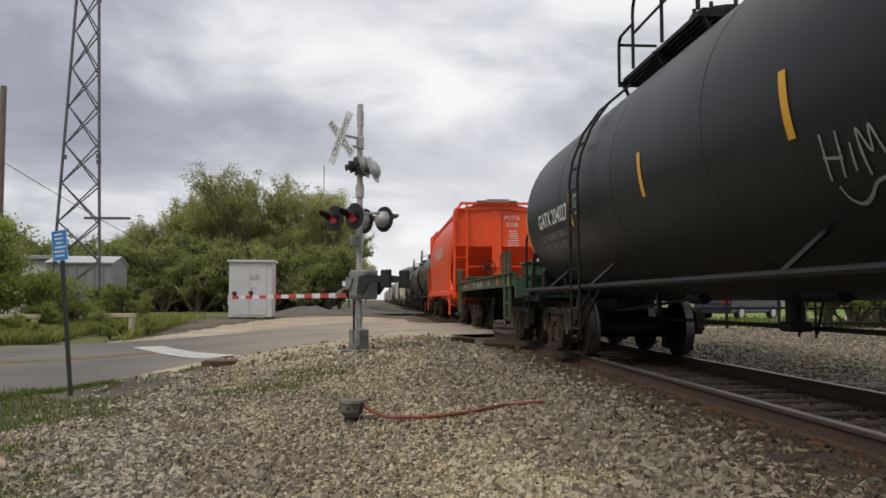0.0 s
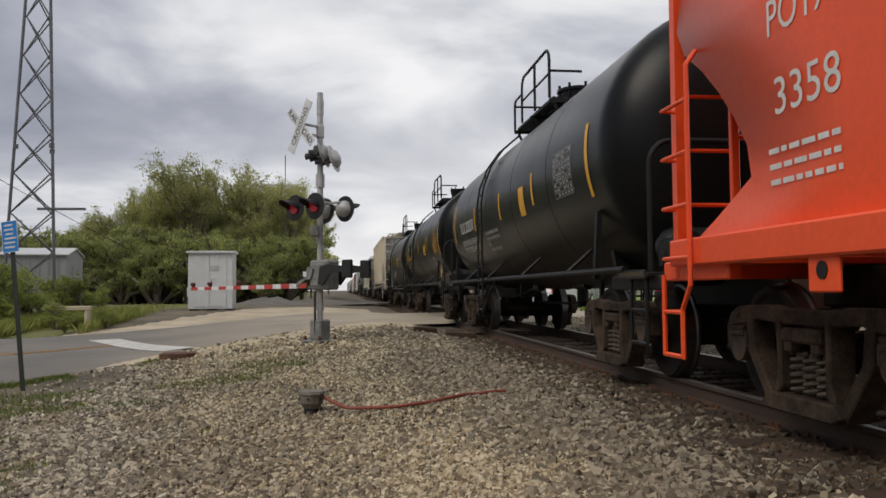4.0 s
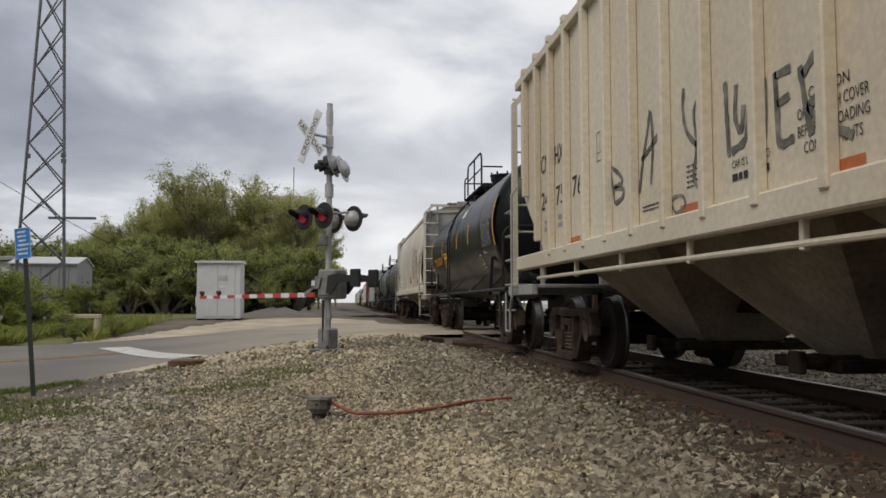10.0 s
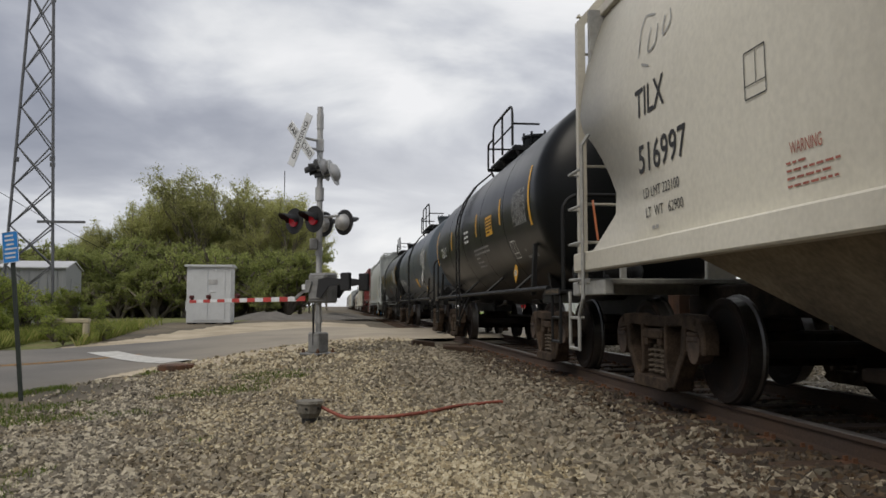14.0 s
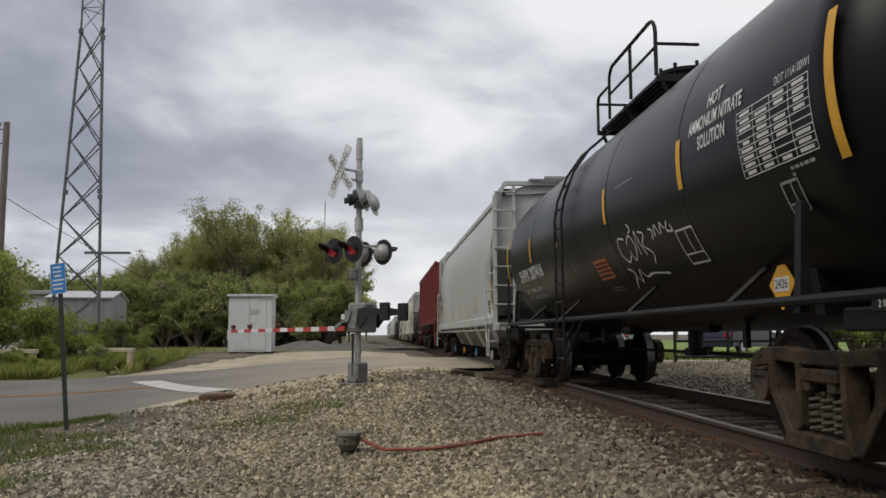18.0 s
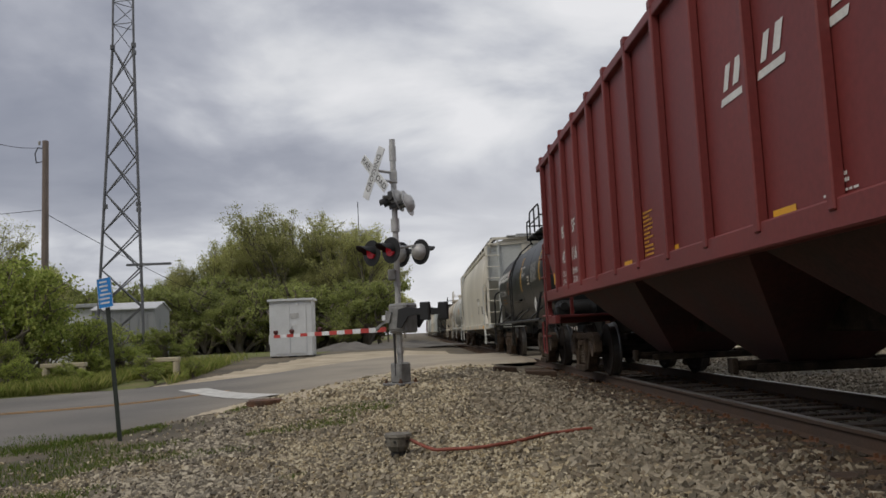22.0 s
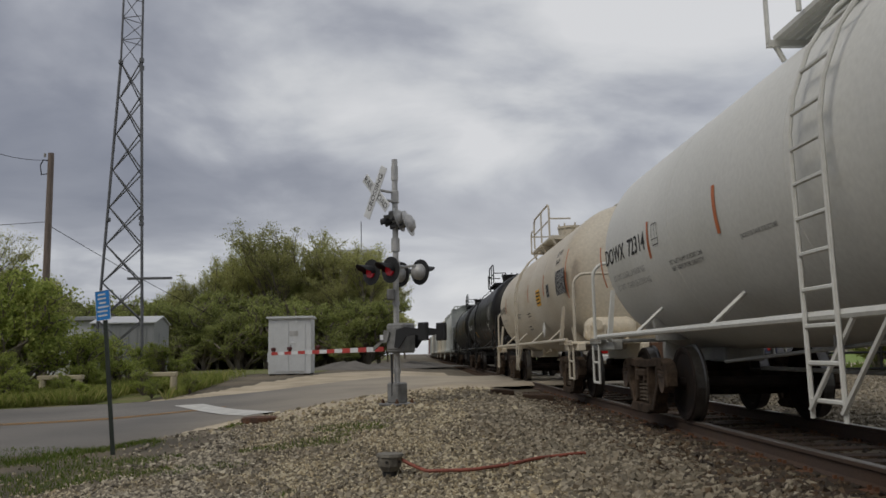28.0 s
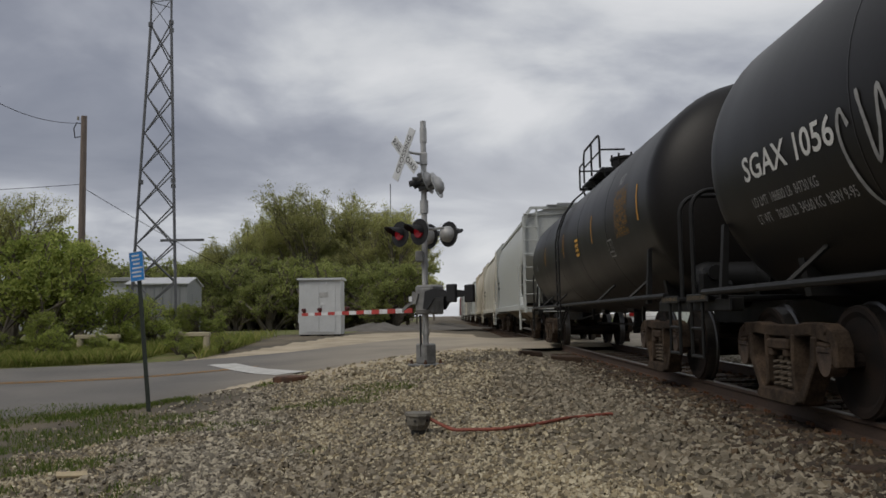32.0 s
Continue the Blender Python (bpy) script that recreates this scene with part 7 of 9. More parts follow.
fit(flat_car, fs, "COIL", 0.42, 0.0, 1.325, 0.17, W, "white word", bold=0.01)
fit(flat_car, fs, "CAR", -0.10, -0.54, 1.335, 0.17, W, "white word", bold=0.01)
fit(flat_car, fs, "LD LMT 244600", 1.92, 1.16, 1.38, 0.065, W)
fit(flat_car, fs, "LT WT   41400", 1.90, 1.16, 1.28, 0.065, W)
bm = bmesh.new()
bm.faces.new([bm.verts.new(fs.at(0.60 + 0.06 * math.cos(2 * math.pi * k / 16), 1.32 + 0.06 * math.sin(2 * math.pi * k / 16), 0.005)) for k in range(16)])
part("round_emblem", bm, GR, flat_car, "small pale round emblem")
for y, w in ((2.74, 0.36), (0.87, 0.16), (-1.9, 0.34), (-3.4, 0.34), (4.4, 0.30)):
    patch(flat_car, fs, "orange_patch", y, 1.33, w, 0.17, M["stripe_or"], "orange paint patch")
bars(flat_car, fs, 3.5, 1.33, 0.5, 0.10, 2, W, seed=3)
for y in (-h + 0.68, h - 0.68):
    patch(flat_car, fs, "yellow_patch", y, 1.30, 0.30, 0.20, Y, "yellow reflective patch", lift=0.006)

# 3: orange hopper
c, s, h = hopper_car("orange-red covered hopper with smoothly bowed clean sides", 28.9, 41.9, M["orange"], curved=True, bays=3, z_sill=1.18, z_top=4.12)
fit(c, s, "POTX", 5.10, 4.42, 2.51, 0.22, W)
fit(c, s, "3358", 5.05, 4.40, 2.03, 0.22, W)
for k in range(3):
    patch(c, s, "logo_bar", 3.62 - 0.26 * k, 2.93, 0.09, 0.74 - 0.08 * k, W, "white emblem stripe", slant=-0.22)
    patch(c, s, "logo_bar", 3.50 - 0.26 * k, 3.22 - 0.10 * k, 0.20, 0.07, W, "white emblem stripe")
block_word(c, s, 2.10, 2.68, [(0.40, 0.56, 0.12, True), (0.34, 0.36, 0.10, True), (0.14, 0.50, 0.10, False), (0.32, 0.36, 0.10, True), (0.28, 0.36, 0.10, True), (0.32, 0.56, 0.12, True), (0.40, 0.56, 0.10, True), (0.32, 0.36, 0.10, True), (0.14, 0.36, 0.10, False), (0.34, 0.36, 0.0, True)], W, lean=-0.10, t=0.07)
for body, z in (("DO NOT MOVE CAR", 1.76), ("WITH HATCHES OR", 1.66), ("GATES OPEN", 1.56)):
    fit(c, s, body, -0.42, -1.02, z, 0.055, W)
fit(c, s, "Ex W 10-8 H  9-8", -2.98, -3.60, 2.03, 0.075, W)
fit(c, s, "E W    8-4 H 15-2", -3.0, -3.62, 1.92, 0.075, W)
fit(c, s, "Cu Ft 4300", -3.02, -3.42, 1.80, 0.075, W)
for y, z, w, hh, n in ((-2.58, 1.70, 0.40, 0.36, 7), (1.83, 1.68, 1.0, 0.18, 3), (4.8, 1.62, 0.7, 0.28, 3), (-4.27, 1.56, 0.22, 0.10, 2)):
    bars(c, s, y, z, w, hh, n, W, seed=int(z * 10), fill=0.35)
bm = bmesh.new()
bm.faces.new([bm.verts.new(s.at(-4.25 + 0.07 * math.cos(2 * math.pi * k / 20), 1.75 + 0.09 * math.sin(2 * math.pi * k / 20), 0.004)) for k in range(20)])
part("emblem_ring", bm, GR, c, "pale ring round the emblem")
bm = bmesh.new()
bm.faces.new([bm.verts.new(s.at(-4.25 + 0.05 * math.cos(2 * math.pi * k / 20), 1.75 + 0.065 * math.sin(2 * math.pi * k / 20), 0.006)) for k in range(20)])
part("round_emblem", bm, K, c, "small dark round emblem")
fit(c, Side(xs=lambda z: -1.652), "Empty Load-1/4 Adj. Block", -4.26, -5.16, 1.19, 0.075, W, "white words on the sill", bold=0.01)
for e in (-1, 1):                     # gauge bracket hung from the sill's end
    bm = bmesh.new()
    box(bm, (-1.60, e * 4.55, 0.98), (0.03, 0.28, 0.22), bev=0.01)
    part("sill_bracket", bm, M["orange"], c)
    bm = bmesh.new()
    rod(bm, (-1.622, e * 4.55, 0.99), (-1.612, e * 4.55, 0.99), 0.05, 14)
    part("bracket_hole", bm, M["iron"], c)
es = Side(xs=lambda z: 0)
for z, w, body in ((3.82, 0.62, "POTX"), (3.58, 0.62, "3358")):
    bm = text_bm(body, 0.22)
    for v in bm.verts:
        v.co = (0.55 + v.co.x, -h + 0.022 - 0.004, z + v.co.y)
    part("end_lettering", bm, W, c)
for k in range(7):
    bm = bmesh.new()
    box(bm, (0.60, -h + 0.02, 3.36 - 0.085 * k), (0.30 + 0.12 * (k > 3), 0.006, 0.03))
    part("end_print", bm, W, c)
bm = bmesh.new()
for k in range(18):
    a, b = 2 * math.pi * k / 18, 2 * math.pi * (k + 1) / 18
    rod(bm, (-0.35 + 0.27 * math.cos(a), -h - 0.22, 2.05 + 0.27 * math.sin(a)), (-0.35 + 0.27 * math.cos(b), -h - 0.22, 2.05 + 0.27 * math.sin(b)), 0.018, 6)
for k in range(5):
    a = 2 * math.pi * k / 5
    rod(bm, (-0.35, -h - 0.18, 2.05), (-0.35 + 0.27 * math.cos(a), -h - 0.22, 2.05 + 0.27 * math.sin(a)), 0.013, 6)
rod(bm, (-0.35, -h + 0.05, 2.05), (-0.35, -h - 0.2, 2.05), 0.10, 12)
part("brake_wheel", bm, M["iron"], c)

# 4-6: black tank cars
c, s, h = tank_car("black tank car with white number and load lines", 43.4, 56.0, M["black"], lad=1.2)
letter(c, s, "TILX 202010", 3.5, 2.22, 0.33, W, "white car number", bold=0.003)
letter(c, s, "LD LMT 214800 LB  97400 KG\nLT WT   71200 LB  32300 KG", 3.45, 1.83, 0.155, W)
for y, z, hh in ((5.3, 2.4, 0.9), (2.4, 2.3, 0.45), (-0.2, 2.3, 0.45), (-2.6, 2.3, 0.45), (-5.2, 2.3, 0.8)):
    patch(c, s, "reflective_stripe", y, z, 0.10, hh, Y)
patch(c, s, "yellow_notice", -1.9, 2.2, 0.34, 0.42, Y)
data_table(c, s, -4.2, 2.3, 0.8, 0.55, GR)
bars(c, s, 0.9, 1.8, 1.2, 0.4, 4, GR, seed=5)

c, s, h = tank_car("black tank car with gold number and heating table", 57.9, 70.3, M["black"], lad=1.3, plat_y=-0.1, ends=(6.12, 6.5), trim=0.3, sill_mark=M["gold_dim"], web=1.3)
fit(c, s, "UTLX 670977", 5.22, 3.12, 2.16, 0.23, G, "gold car number", bold=0.03)
fit(c, s, "THE TANK CAR PEOPLE", 5.2, 4.0, 1.93, 0.07, M["gold_dim"])
fit(c, s, "LD LMT 190400 LB  86 400 KG", 5.25, 3.4, 1.75, 0.075, M["gold_dim"])
fit(c, s, "LT WT   72600 LB  32 900 KG", 5.25, 3.4, 1.62, 0.075, M["gold_dim"])
for y, z, hh in ((5.85, 2.42, 0.9), (2.9, 2.4, 0.5), (0.4, 2.36, 0.42), (-2.44, 2.37, 0.46), (-5.58, 2.33, 0.9)):
    patch(c, s, "reflective_stripe", y, z, 0.10, hh, Y)
notice(c, s, -1.34, -2.02, 2.33, 2.03, Y, M["ink_brown"], 5, "yellow_notice")
fit(c, s, "HOT", -4.28, -4.58, 2.60, 0.12, G, bold=0.02)
bars(c, s, -4.5, 2.52, 0.6, 0.05, 1, G, fill=0.5)
data_table(c, s, -4.75, 2.22, 1.02, 0.46, G, 10, 5)
fit(c, s, "STENCIL SPEC INT", -4.26, -4.70, 1.93, 0.05, GR)
frame_box(c, s, -3.72, 1.72, 0.34, 0.26, W)
diamond(c, s, -4.46, 1.43, 0.20, Y, "2426")
bm = bmesh.new()
rod(bm, (-1.56, 3.48, 2.40), (-1.49, 3.48, 2.40), 0.16, 24)
box(bm, (-1.50, 3.48, 2.38), (0.06, 0.36, 0.46), bev=0.02)
part("gauge_plate", bm, M["iron"], c, "black gauge plate")
bm = bmesh.new()
rod(bm, (-1.57, 3.48, 2.43), (-1.56, 3.48, 2.43), 0.09, 20)
part("gauge_dial", bm, GR, c, "pale round dial")

c, s, h = tank_car("black tank car with white lettering and hazard placards", 72.1, 84.7, M["black"], lad=1.12, plat_y=0.3, plat_len=2.9)
fit(c, s, "TILX 202009", 5.27, 3.27, 2.18, 0.235, W, "white car number", bold=0.015)
fit(c, s, "LD LMT 218800 LB  99200 KG", 5.3, 3.4, 1.92, 0.085, GR)
fit(c, s, "LT WT   67200 LB  30500 KG", 5.3, 3.4, 1.77, 0.085, GR)
for y, z, hh in ((6.0, 2.45, 0.9), (3.13, 2.4, 0.46), (1.76, 2.4, 0.46), (-0.35, 2.4, 0.44), (-2.75, 2.4, 0.46), (-5.45, 2.32, 0.8)):
    patch(c, s, "reflective_stripe", y, z, 0.10, hh, Y)
letter(c, s, "HOT\nAMMONIUM NITRATE\nSOLUTION", -3.55, 2.33, 0.135, W, "white words", bold=0.003)
data_table(c, s, -4.75, 2.28, 0.85, 0.60, GR, 10, 6)
notice(c, s, -2.20, -2.82, 2.43, 2.05, Y, M["ink_brown"], 6, "yellow_notice")
notice(c, s, 2.85, 2.22, 1.58, 1.36, M["stripe_or"], M["ink_brown"], 4, "worn_notice", "worn orange notice")
frame_box(c, s, -3.9, 1.72, 0.34, 0.28, W)
diamond(c, s, -3.8, 1.42, 0.19, Y, "2426")
diamond(c, s, -5.05, 1.58, 0.2, GR, "HOT")
diamond(c, s, -0.20, 1.70, 0.19, W, "HOT")
fit(c, s, "MAXIMUM OPERATING PRESSURE FOR", -1.06, -2.06, 1.84, 0.055, GR)
fit(c, s, "HEATER COILS 25 PSI", -1.06, -1.62, 1.75, 0.055, GR)
for k, body in enumerate(("IF STEAM HEATED PIPES", "MUST NOT BE OPENED", "UNTIL CAR IS COOLED")):
    fit(c, s, body, -1.08, -1.58, 1.66 - 0.055 * k, 0.04, GR)
fit(c, s, "VENT TANK WHEN UNLOADING", -1.0, -2.02, 1.47, 0.05, GR)
fit(c, s, "4 IN FIBERGLASS INSULATION", -2.18, -2.90, 1.83, 0.05, GR)
fit(c, s, "DO NOT EXCEED 300 F", -2.18, -2.80, 1.74, 0.05, GR)
bars(c, s, 2.3, 1.78, 0.9, 0.34, 5, GR, seed=9, fill=0.35)
bars(c, s, 0.3, 1.46, 0.7, 0.18, 4, M["gold_dim"], seed=11, fill=0.3)

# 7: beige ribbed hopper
c, s, h = hopper_car("beige ribbed covered hopper with black scrawl and rust", 86.3, 101.7, M["beige"], ribs=20, bays=4, z_sill=1.44, z_top=4.12, dark=M["dirty_shaded_bay"], end=M["greyend"], deep=1.5, line=0.26, tail=0.65)
for yl, z, body in ((6.32, 2.68, "CN"), (5.58, 2.69, "HX"), (6.32, 2.19, "24"), (5.54, 2.17, "75"), (4.78, 2.18, "76")):
    fit(c, s, body, yl, yl - 0.40, z, 0.24, K, "black stencilled mark")
frame_box(c, s, 3.72, 2.46, 0.20, 0.30, K, t=0.010)
bars(c, s, 5.9, 1.85, 0.5, 0.2, 2, GR, seed=1)
bars(c, s, 5.2, 1.85, 0.5, 0.2, 2, GR, seed=2)
spray(c, s, [[(3.40, 2.24), (3.34, 2.05), (3.26, 1.80)], [(3.40, 2.20), (3.10, 2.06), (3.05, 1.98), (3.28, 1.96), (3.02, 1.92), (3.04, 1.84), (3.24, 1.80)],
             [(2.30, 2.50), (2.38, 2.30), (2.50, 2.05), (2.58, 1.82)], [(2.28, 2.48), (2.24, 2.20), (2.30, 1.86)], [(2.52, 2.10), (2.34, 2.16), (2.08, 2.26)],
             [(1.58, 2.50), (1.60, 2.34), (1.54, 2.16), (1.36, 2.02), (1.16, 1.94), (1.20, 1.76), (1.34, 1.70), (1.42, 1.80), (1.36, 2.00), (1.40, 2.26), (1.34, 2.34)], [(1.20, 2.05), (1.10, 2.0)]], M["spray_soft"], 0.045, "loose black spray stroke")
spray(c, s, [[(0.88, 2.36), (0.86, 2.10), (0.84, 1.84)], [(0.72, 2.30), (0.74, 2.08), (0.66, 1.98), (0.62, 2.14)], [(0.80, 1.86), (0.60, 1.92), (0.52, 2.18), (0.46, 1.92), (0.36, 1.86), (0.34, 2.24)],
             [(0.22, 2.24), (0.20, 2.0), (0.18, 1.80), (0.02, 1.80)], [(0.20, 2.04), (0.06, 2.06)], [(0.22, 2.22), (0.04, 2.22)], [(-0.06, 2.20), (-0.10, 2.0), (-0.16, 1.78)], [(-0.08, 2.14), (-0.26, 2.24), (-0.36, 2.12), (-0.28, 2.0), (-0.14, 1.94), (-0.34, 1.80), (-0.54, 1.70)]], M["spray_soft"], 0.055, "loose black spray stroke")
spray(c, s, [[(1.90, 1.60), (1.80, 1.68), (1.62, 1.66), (1.60, 1.58), (1.76, 1.55), (1.84, 1.62)]], M["spray_soft"], 0.03, "loose black spray stroke")
for body, yl, yr, z in (("CAUTION", -0.14, -0.52, 2.02), ("OPEN HATCH COVER", -0.02, -0.68, 1.92), ("BEFORE UNLOADING", -0.02, -0.68, 1.82), ("COMPARTMENTS", -0.08, -0.62, 1.72)):
    fit(c, s, body, yl, yr, z, 0.065, K, "black stencilled words")
fit(c, s, "CAR IS LEASED TO", 0.80, 0.30, 1.77, 0.055, K)
bars(c, s, 0.55, 1.68, 0.5, 0.06, 1, K, seed=14, fill=0.8)
bars(c, s, 1.35, 1.80, 0.4, 0.2, 5, K, seed=15, fill=0.3)
bars(c, s, 2.3, 1.66, 0.4, 0.07, 2, K, seed=16, fill=0.4)
rg = random.Random(8)
for k in range(7):                    # a second tag near the other end
    y = -4.2 - 0.27 * k
    spray(c, s, [[(y + rg.uniform(-0.05, 0.05), 2.0 + rg.uniform(0.15, 0.45)), (y - rg.uniform(-0.06, 0.08), 2.05), (y - 0.04, 1.98 - rg.uniform(0.1, 0.3))], [(y + 0.06, 2.02 + rg.uniform(-0.1, 0.1)), (y - 0.08, 2.12), (y - 0.22, 2.0 + rg.uniform(-0.1, 0.2)), (y - 0.16, 1.86)]], M["spray_soft"], 0.035, "loose black spray stroke")
for y in (4.69, 1.48, -0.43, -2.6):
    patch(c, s, "orange_patch", y, 1.54, 0.40, 0.11, M["stripe_or"], "faded orange patch")
patch(c, s, "orange_patch", -5.80, 1.69, 0.40, 0.14, M["stripe_or"], "faded orange patch")
diamond(c, s, -6.75, 1.85, 0.16, GR)

# 8: black tank car, gold number
c, s, h = tank_car("black tank car with gold number and yellow notices", 103.5, 116.9, M["black"], R=1.46, zc=2.34, lad=0.85, plat_y=1.0, plat_len=3.0, trucks=(1.5, 0.3), ends=(5.98, 7.0), trim=0.85, sill_mark=M["gold_dim"], web=1.75)
fit(c, s, "UTLX 673124", 5.39, 3.31, 2.07, 0.23, G, "gold car number", bold=0.03)
fit(c, s, "THE TANK CAR PEOPLE", 5.37, 4.42, 1.84, 0.07, M["gold_dim"])
fit(c, s, "LD LMT 195200 LB  88 550 KG", 5.43, 3.93, 1.65, 0.075, M["gold_dim"])
fit(c, s, "LT WT   67800 LB  30 750 KG", 5.43, 3.95, 1.53, 0.075, M["gold_dim"])
fit(c, s, "HOT AMMONIUM", 6.35, 5.55, 1.92, 0.09, GR)
fit(c, s, "NITRATE SOLUTION", 6.35, 5.50, 1.80, 0.09, GR)
for y, z, hh in ((6.38, 2.42, 0.9), (3.15, 2.40, 0.48), (-0.1, 2.42, 0.42), (-2.06, 2.40, 0.45), (-5.34, 2.42, 0.96)):
    patch(c, s, "reflective_stripe", y, z, 0.10, hh, Y)
patch(c, s, "white_notice", -0.44, 3.03, 0.55, 0.2, W)
fit(c, s, "HOT", -3.92, -4.18, 2.69, 0.10, G)
patch(c, s, "data_field", -4.47, 2.23, 1.08, 0.50, M["slate"], "grey table field", lift=0.004)
data_table(c, s, -4.47, 2.23, 1.08, 0.50, K, 9, 6)
notice(c, s, 2.82, 2.14, 2.23, 1.85, Y, M["ink_brown"], 5, "yellow_notice")
frame_box(c, s, -3.42, 1.72, 0.32, 0.26, W)
bars(c, s, -4.1, 1.88, 0.4, 0.07, 2, W, seed=3)
diamond(c, s, -4.02, 1.44, 0.20, Y, "2426")

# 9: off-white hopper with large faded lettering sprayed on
c, s, h = hopper_car("off-white bowed covered hopper with faded sprayed letters", 118.3, 134.0, M["offwhite"], curved=True, bays=3, z_sill=1.32, z_top=4.05, dark=M["dirty_shaded_bay"], end=M["greyend"], deep=1.3)
fit(c, s, "TILX", 6.10, 5.46, 2.59, 0.25, K, bold=0.01)
fit(c, s, "516997", 6.06, 5.08, 2.10, 0.25, K, bold=0.01)
fit(c, s, "LD LMT 223100", 5.99, 5.25, 1.80, 0.085, K)
fit(c, s, "LT  WT   62900", 5.96, 5.20, 1.635, 0.085, K)
bars(c, s, 5.6, 1.50, 0.5, 0.05, 1, GR, seed=3)
frame_box(c, s, 4.03, 2.30, 0.26, 0.30, K, t=0.010)
fit(c, s, "WARNING", 3.69, 3.37, 1.75, 0.075, M["warn_red"])
bars(c, s, 3.49, 1.60, 0.50, 0.18, 4, M["warn_red"], seed=5, fill=0.3)
fit(c, s, "EXW  10-8 H  9", -5.76, -6.34, 2.04, 0.085, K)
fit(c, s, "EW    8-6 H 15", -5.80, -6.36, 1.93, 0.085, K)
fit(c, s, "CU FT 5161", -5.80, -6.30, 1.82, 0.085, K)
fit(c, s, "1 INCH HF COMP SHOES", -5.84, -6.7, 1.51, 0.055, K)
notice(c, s, -1.48, -2.16, 1.98, 1.62, Y, M["ink_brown"], 5, "orange_notice")
frame_box(c, s, -5.09, 1.63, 0.40, 0.22, W, inner=K)
# the big faded tag: a peach fill with blue-grey outlines and drips
tag = [(-4.20, 2.50), (-4.30, 2.72), (-4.55, 2.86), (-4.90, 2.86), (-5.16, 2.70), (-5.24, 2.40), (-5.20, 2.08), (-5.05, 1.84), (-4.75, 1.80), (-4.46, 1.84), (-4.26, 2.10)]
bm = bmesh.new()
bm.faces.new([bm.verts.new(s.at(-4.72 + (y + 4.72) * 0.80, 2.34 + (z - 2.34) * 0.74, 0.004)) for y, z in tag])
part("sprayed_fill", bm, M["peach"], c, "faded peach sprayed fill")
bm = bmesh.new()
bm.faces.new([bm.verts.new(s.at(y, z, 0.004)) for y, z in ((-2.75, 2.30), (-3.02, 2.34), (-3.30, 2.05), (-3.40, 1.80), (-3.10, 1.76), (-2.92, 2.0))])
part("sprayed_fill", bm, M["peach"], c, "faded peach sprayed fill")
spray(c, s, [tag + tag[:1], [(-4.60, 2.60), (-4.80, 2.66), (-4.98, 2.52), (-4.92, 2.34), (-4.66, 2.30), (-4.56, 2.46)], [(-4.62, 2.02), (-4.84, 2.0), (-5.0, 2.06)],
             [(-4.98, 2.60), (-5.14, 2.40), (-5.08, 2.10)]], M["slate"], 0.055, "faded blue-grey sprayed outline")
spray(c, s, [[(-2.60, 2.48), (-2.66, 2.66), (-2.90, 2.70), (-3.05, 2.50), (-2.80, 2.36), (-2.60, 2.48)], [(-2.64, 2.46), (-2.86, 2.10), (-3.11, 1.78)], [(-2.90, 2.40), (-3.20, 2.30), (-3.36, 2.0), (-3.30, 1.80)],
             [(-3.05, 2.96), (-3.18, 2.50), (-3.46, 2.10), (-3.62, 1.84)], [(-3.52, 3.02), (-3.66, 2.60), (-3.86, 2.20), (-4.0, 1.90)], [(-3.30, 2.80), (-3.56, 2.74), (-3.90, 2.94)], [(-3.70, 3.0), (-3.90, 2.78), (-4.05, 2.92), (-4.16, 2.66)], [(-3.44, 2.50), (-3.70, 2.46), (-3.96, 2.54)]], M["slate"], 0.05, "faded blue-grey sprayed outline")
spray(c, s, [[(-1.90, 2.96), (-2.0, 2.86), (-2.10, 2.98)], [(-2.05, 3.10), (-2.16, 2.92), (-2.30, 3.05), (-2.36, 2.90)], [(-2.30, 3.22), (-2.44, 2.98), (-2.56, 3.10)], [(-2.50, 3.24), (-2.62, 3.0), (-2.74, 3.16), (-2.86, 2.96)], [(-2.80, 3.24), (-2.90, 3.02)]], M["slate"], 0.03, "faded sprayed letter stroke")
spray(c, s, [[(5.75, 3.30), (6.02, 3.34), (6.04, 3.0)], [(5.80, 3.20), (5.82, 3.0), (5.66, 3.02), (5.64, 3.18)], [(5.50, 3.20), (5.50, 3.04), (5.36, 3.10), (5.40, 3.22)], [(5.95, 2.92), (5.78, 2.86)]], GR, 0.02, "thin marker stroke")
spray(c, s, [[(-5.46, 2.20), (-5.50, 2.38), (-5.56, 2.20)], [(-5.48, 2.27), (-5.55, 2.27)], [(-5.60, 2.38), (-5.62, 2.22), (-5.68, 2.22)], [(-5.71, 2.38), (-5.72, 2.22), (-5.77, 2.22)],
             [(-5.84, 2.38), (-5.85, 2.20), (-5.93, 2.26), (-5.92, 2.34), (-5.84, 2.38)], [(-5.97, 2.20), (-6.01, 2.38), (-6.06, 2.20)], [(-6.08, 2.40), (-6.12, 2.30), (-6.16, 2.40)], [(-6.12, 2.30), (-6.13, 2.06)], [(-5.60, 2.06), (-5.68, 2.12), (-5.74, 2.04), (-5.68, 1.98), (-5.62, 2.04)]], M["spray"], 0.022, "black marker stroke")
scrawl(c, s, 0.2, 2.5, 1.6, 0.4, 5, GR, 12, 0.014)
bars(c, s, 1.75, 1.92, 0.5, 0.05, 1, M["warn_red"], seed=4)
for y in (7.35, 1.45, -1.32, -3.90):
    patch(c, s, "orange_stripe", y, 1.72, 0.07, 0.42, M["stripe_or"], slant=0.22)
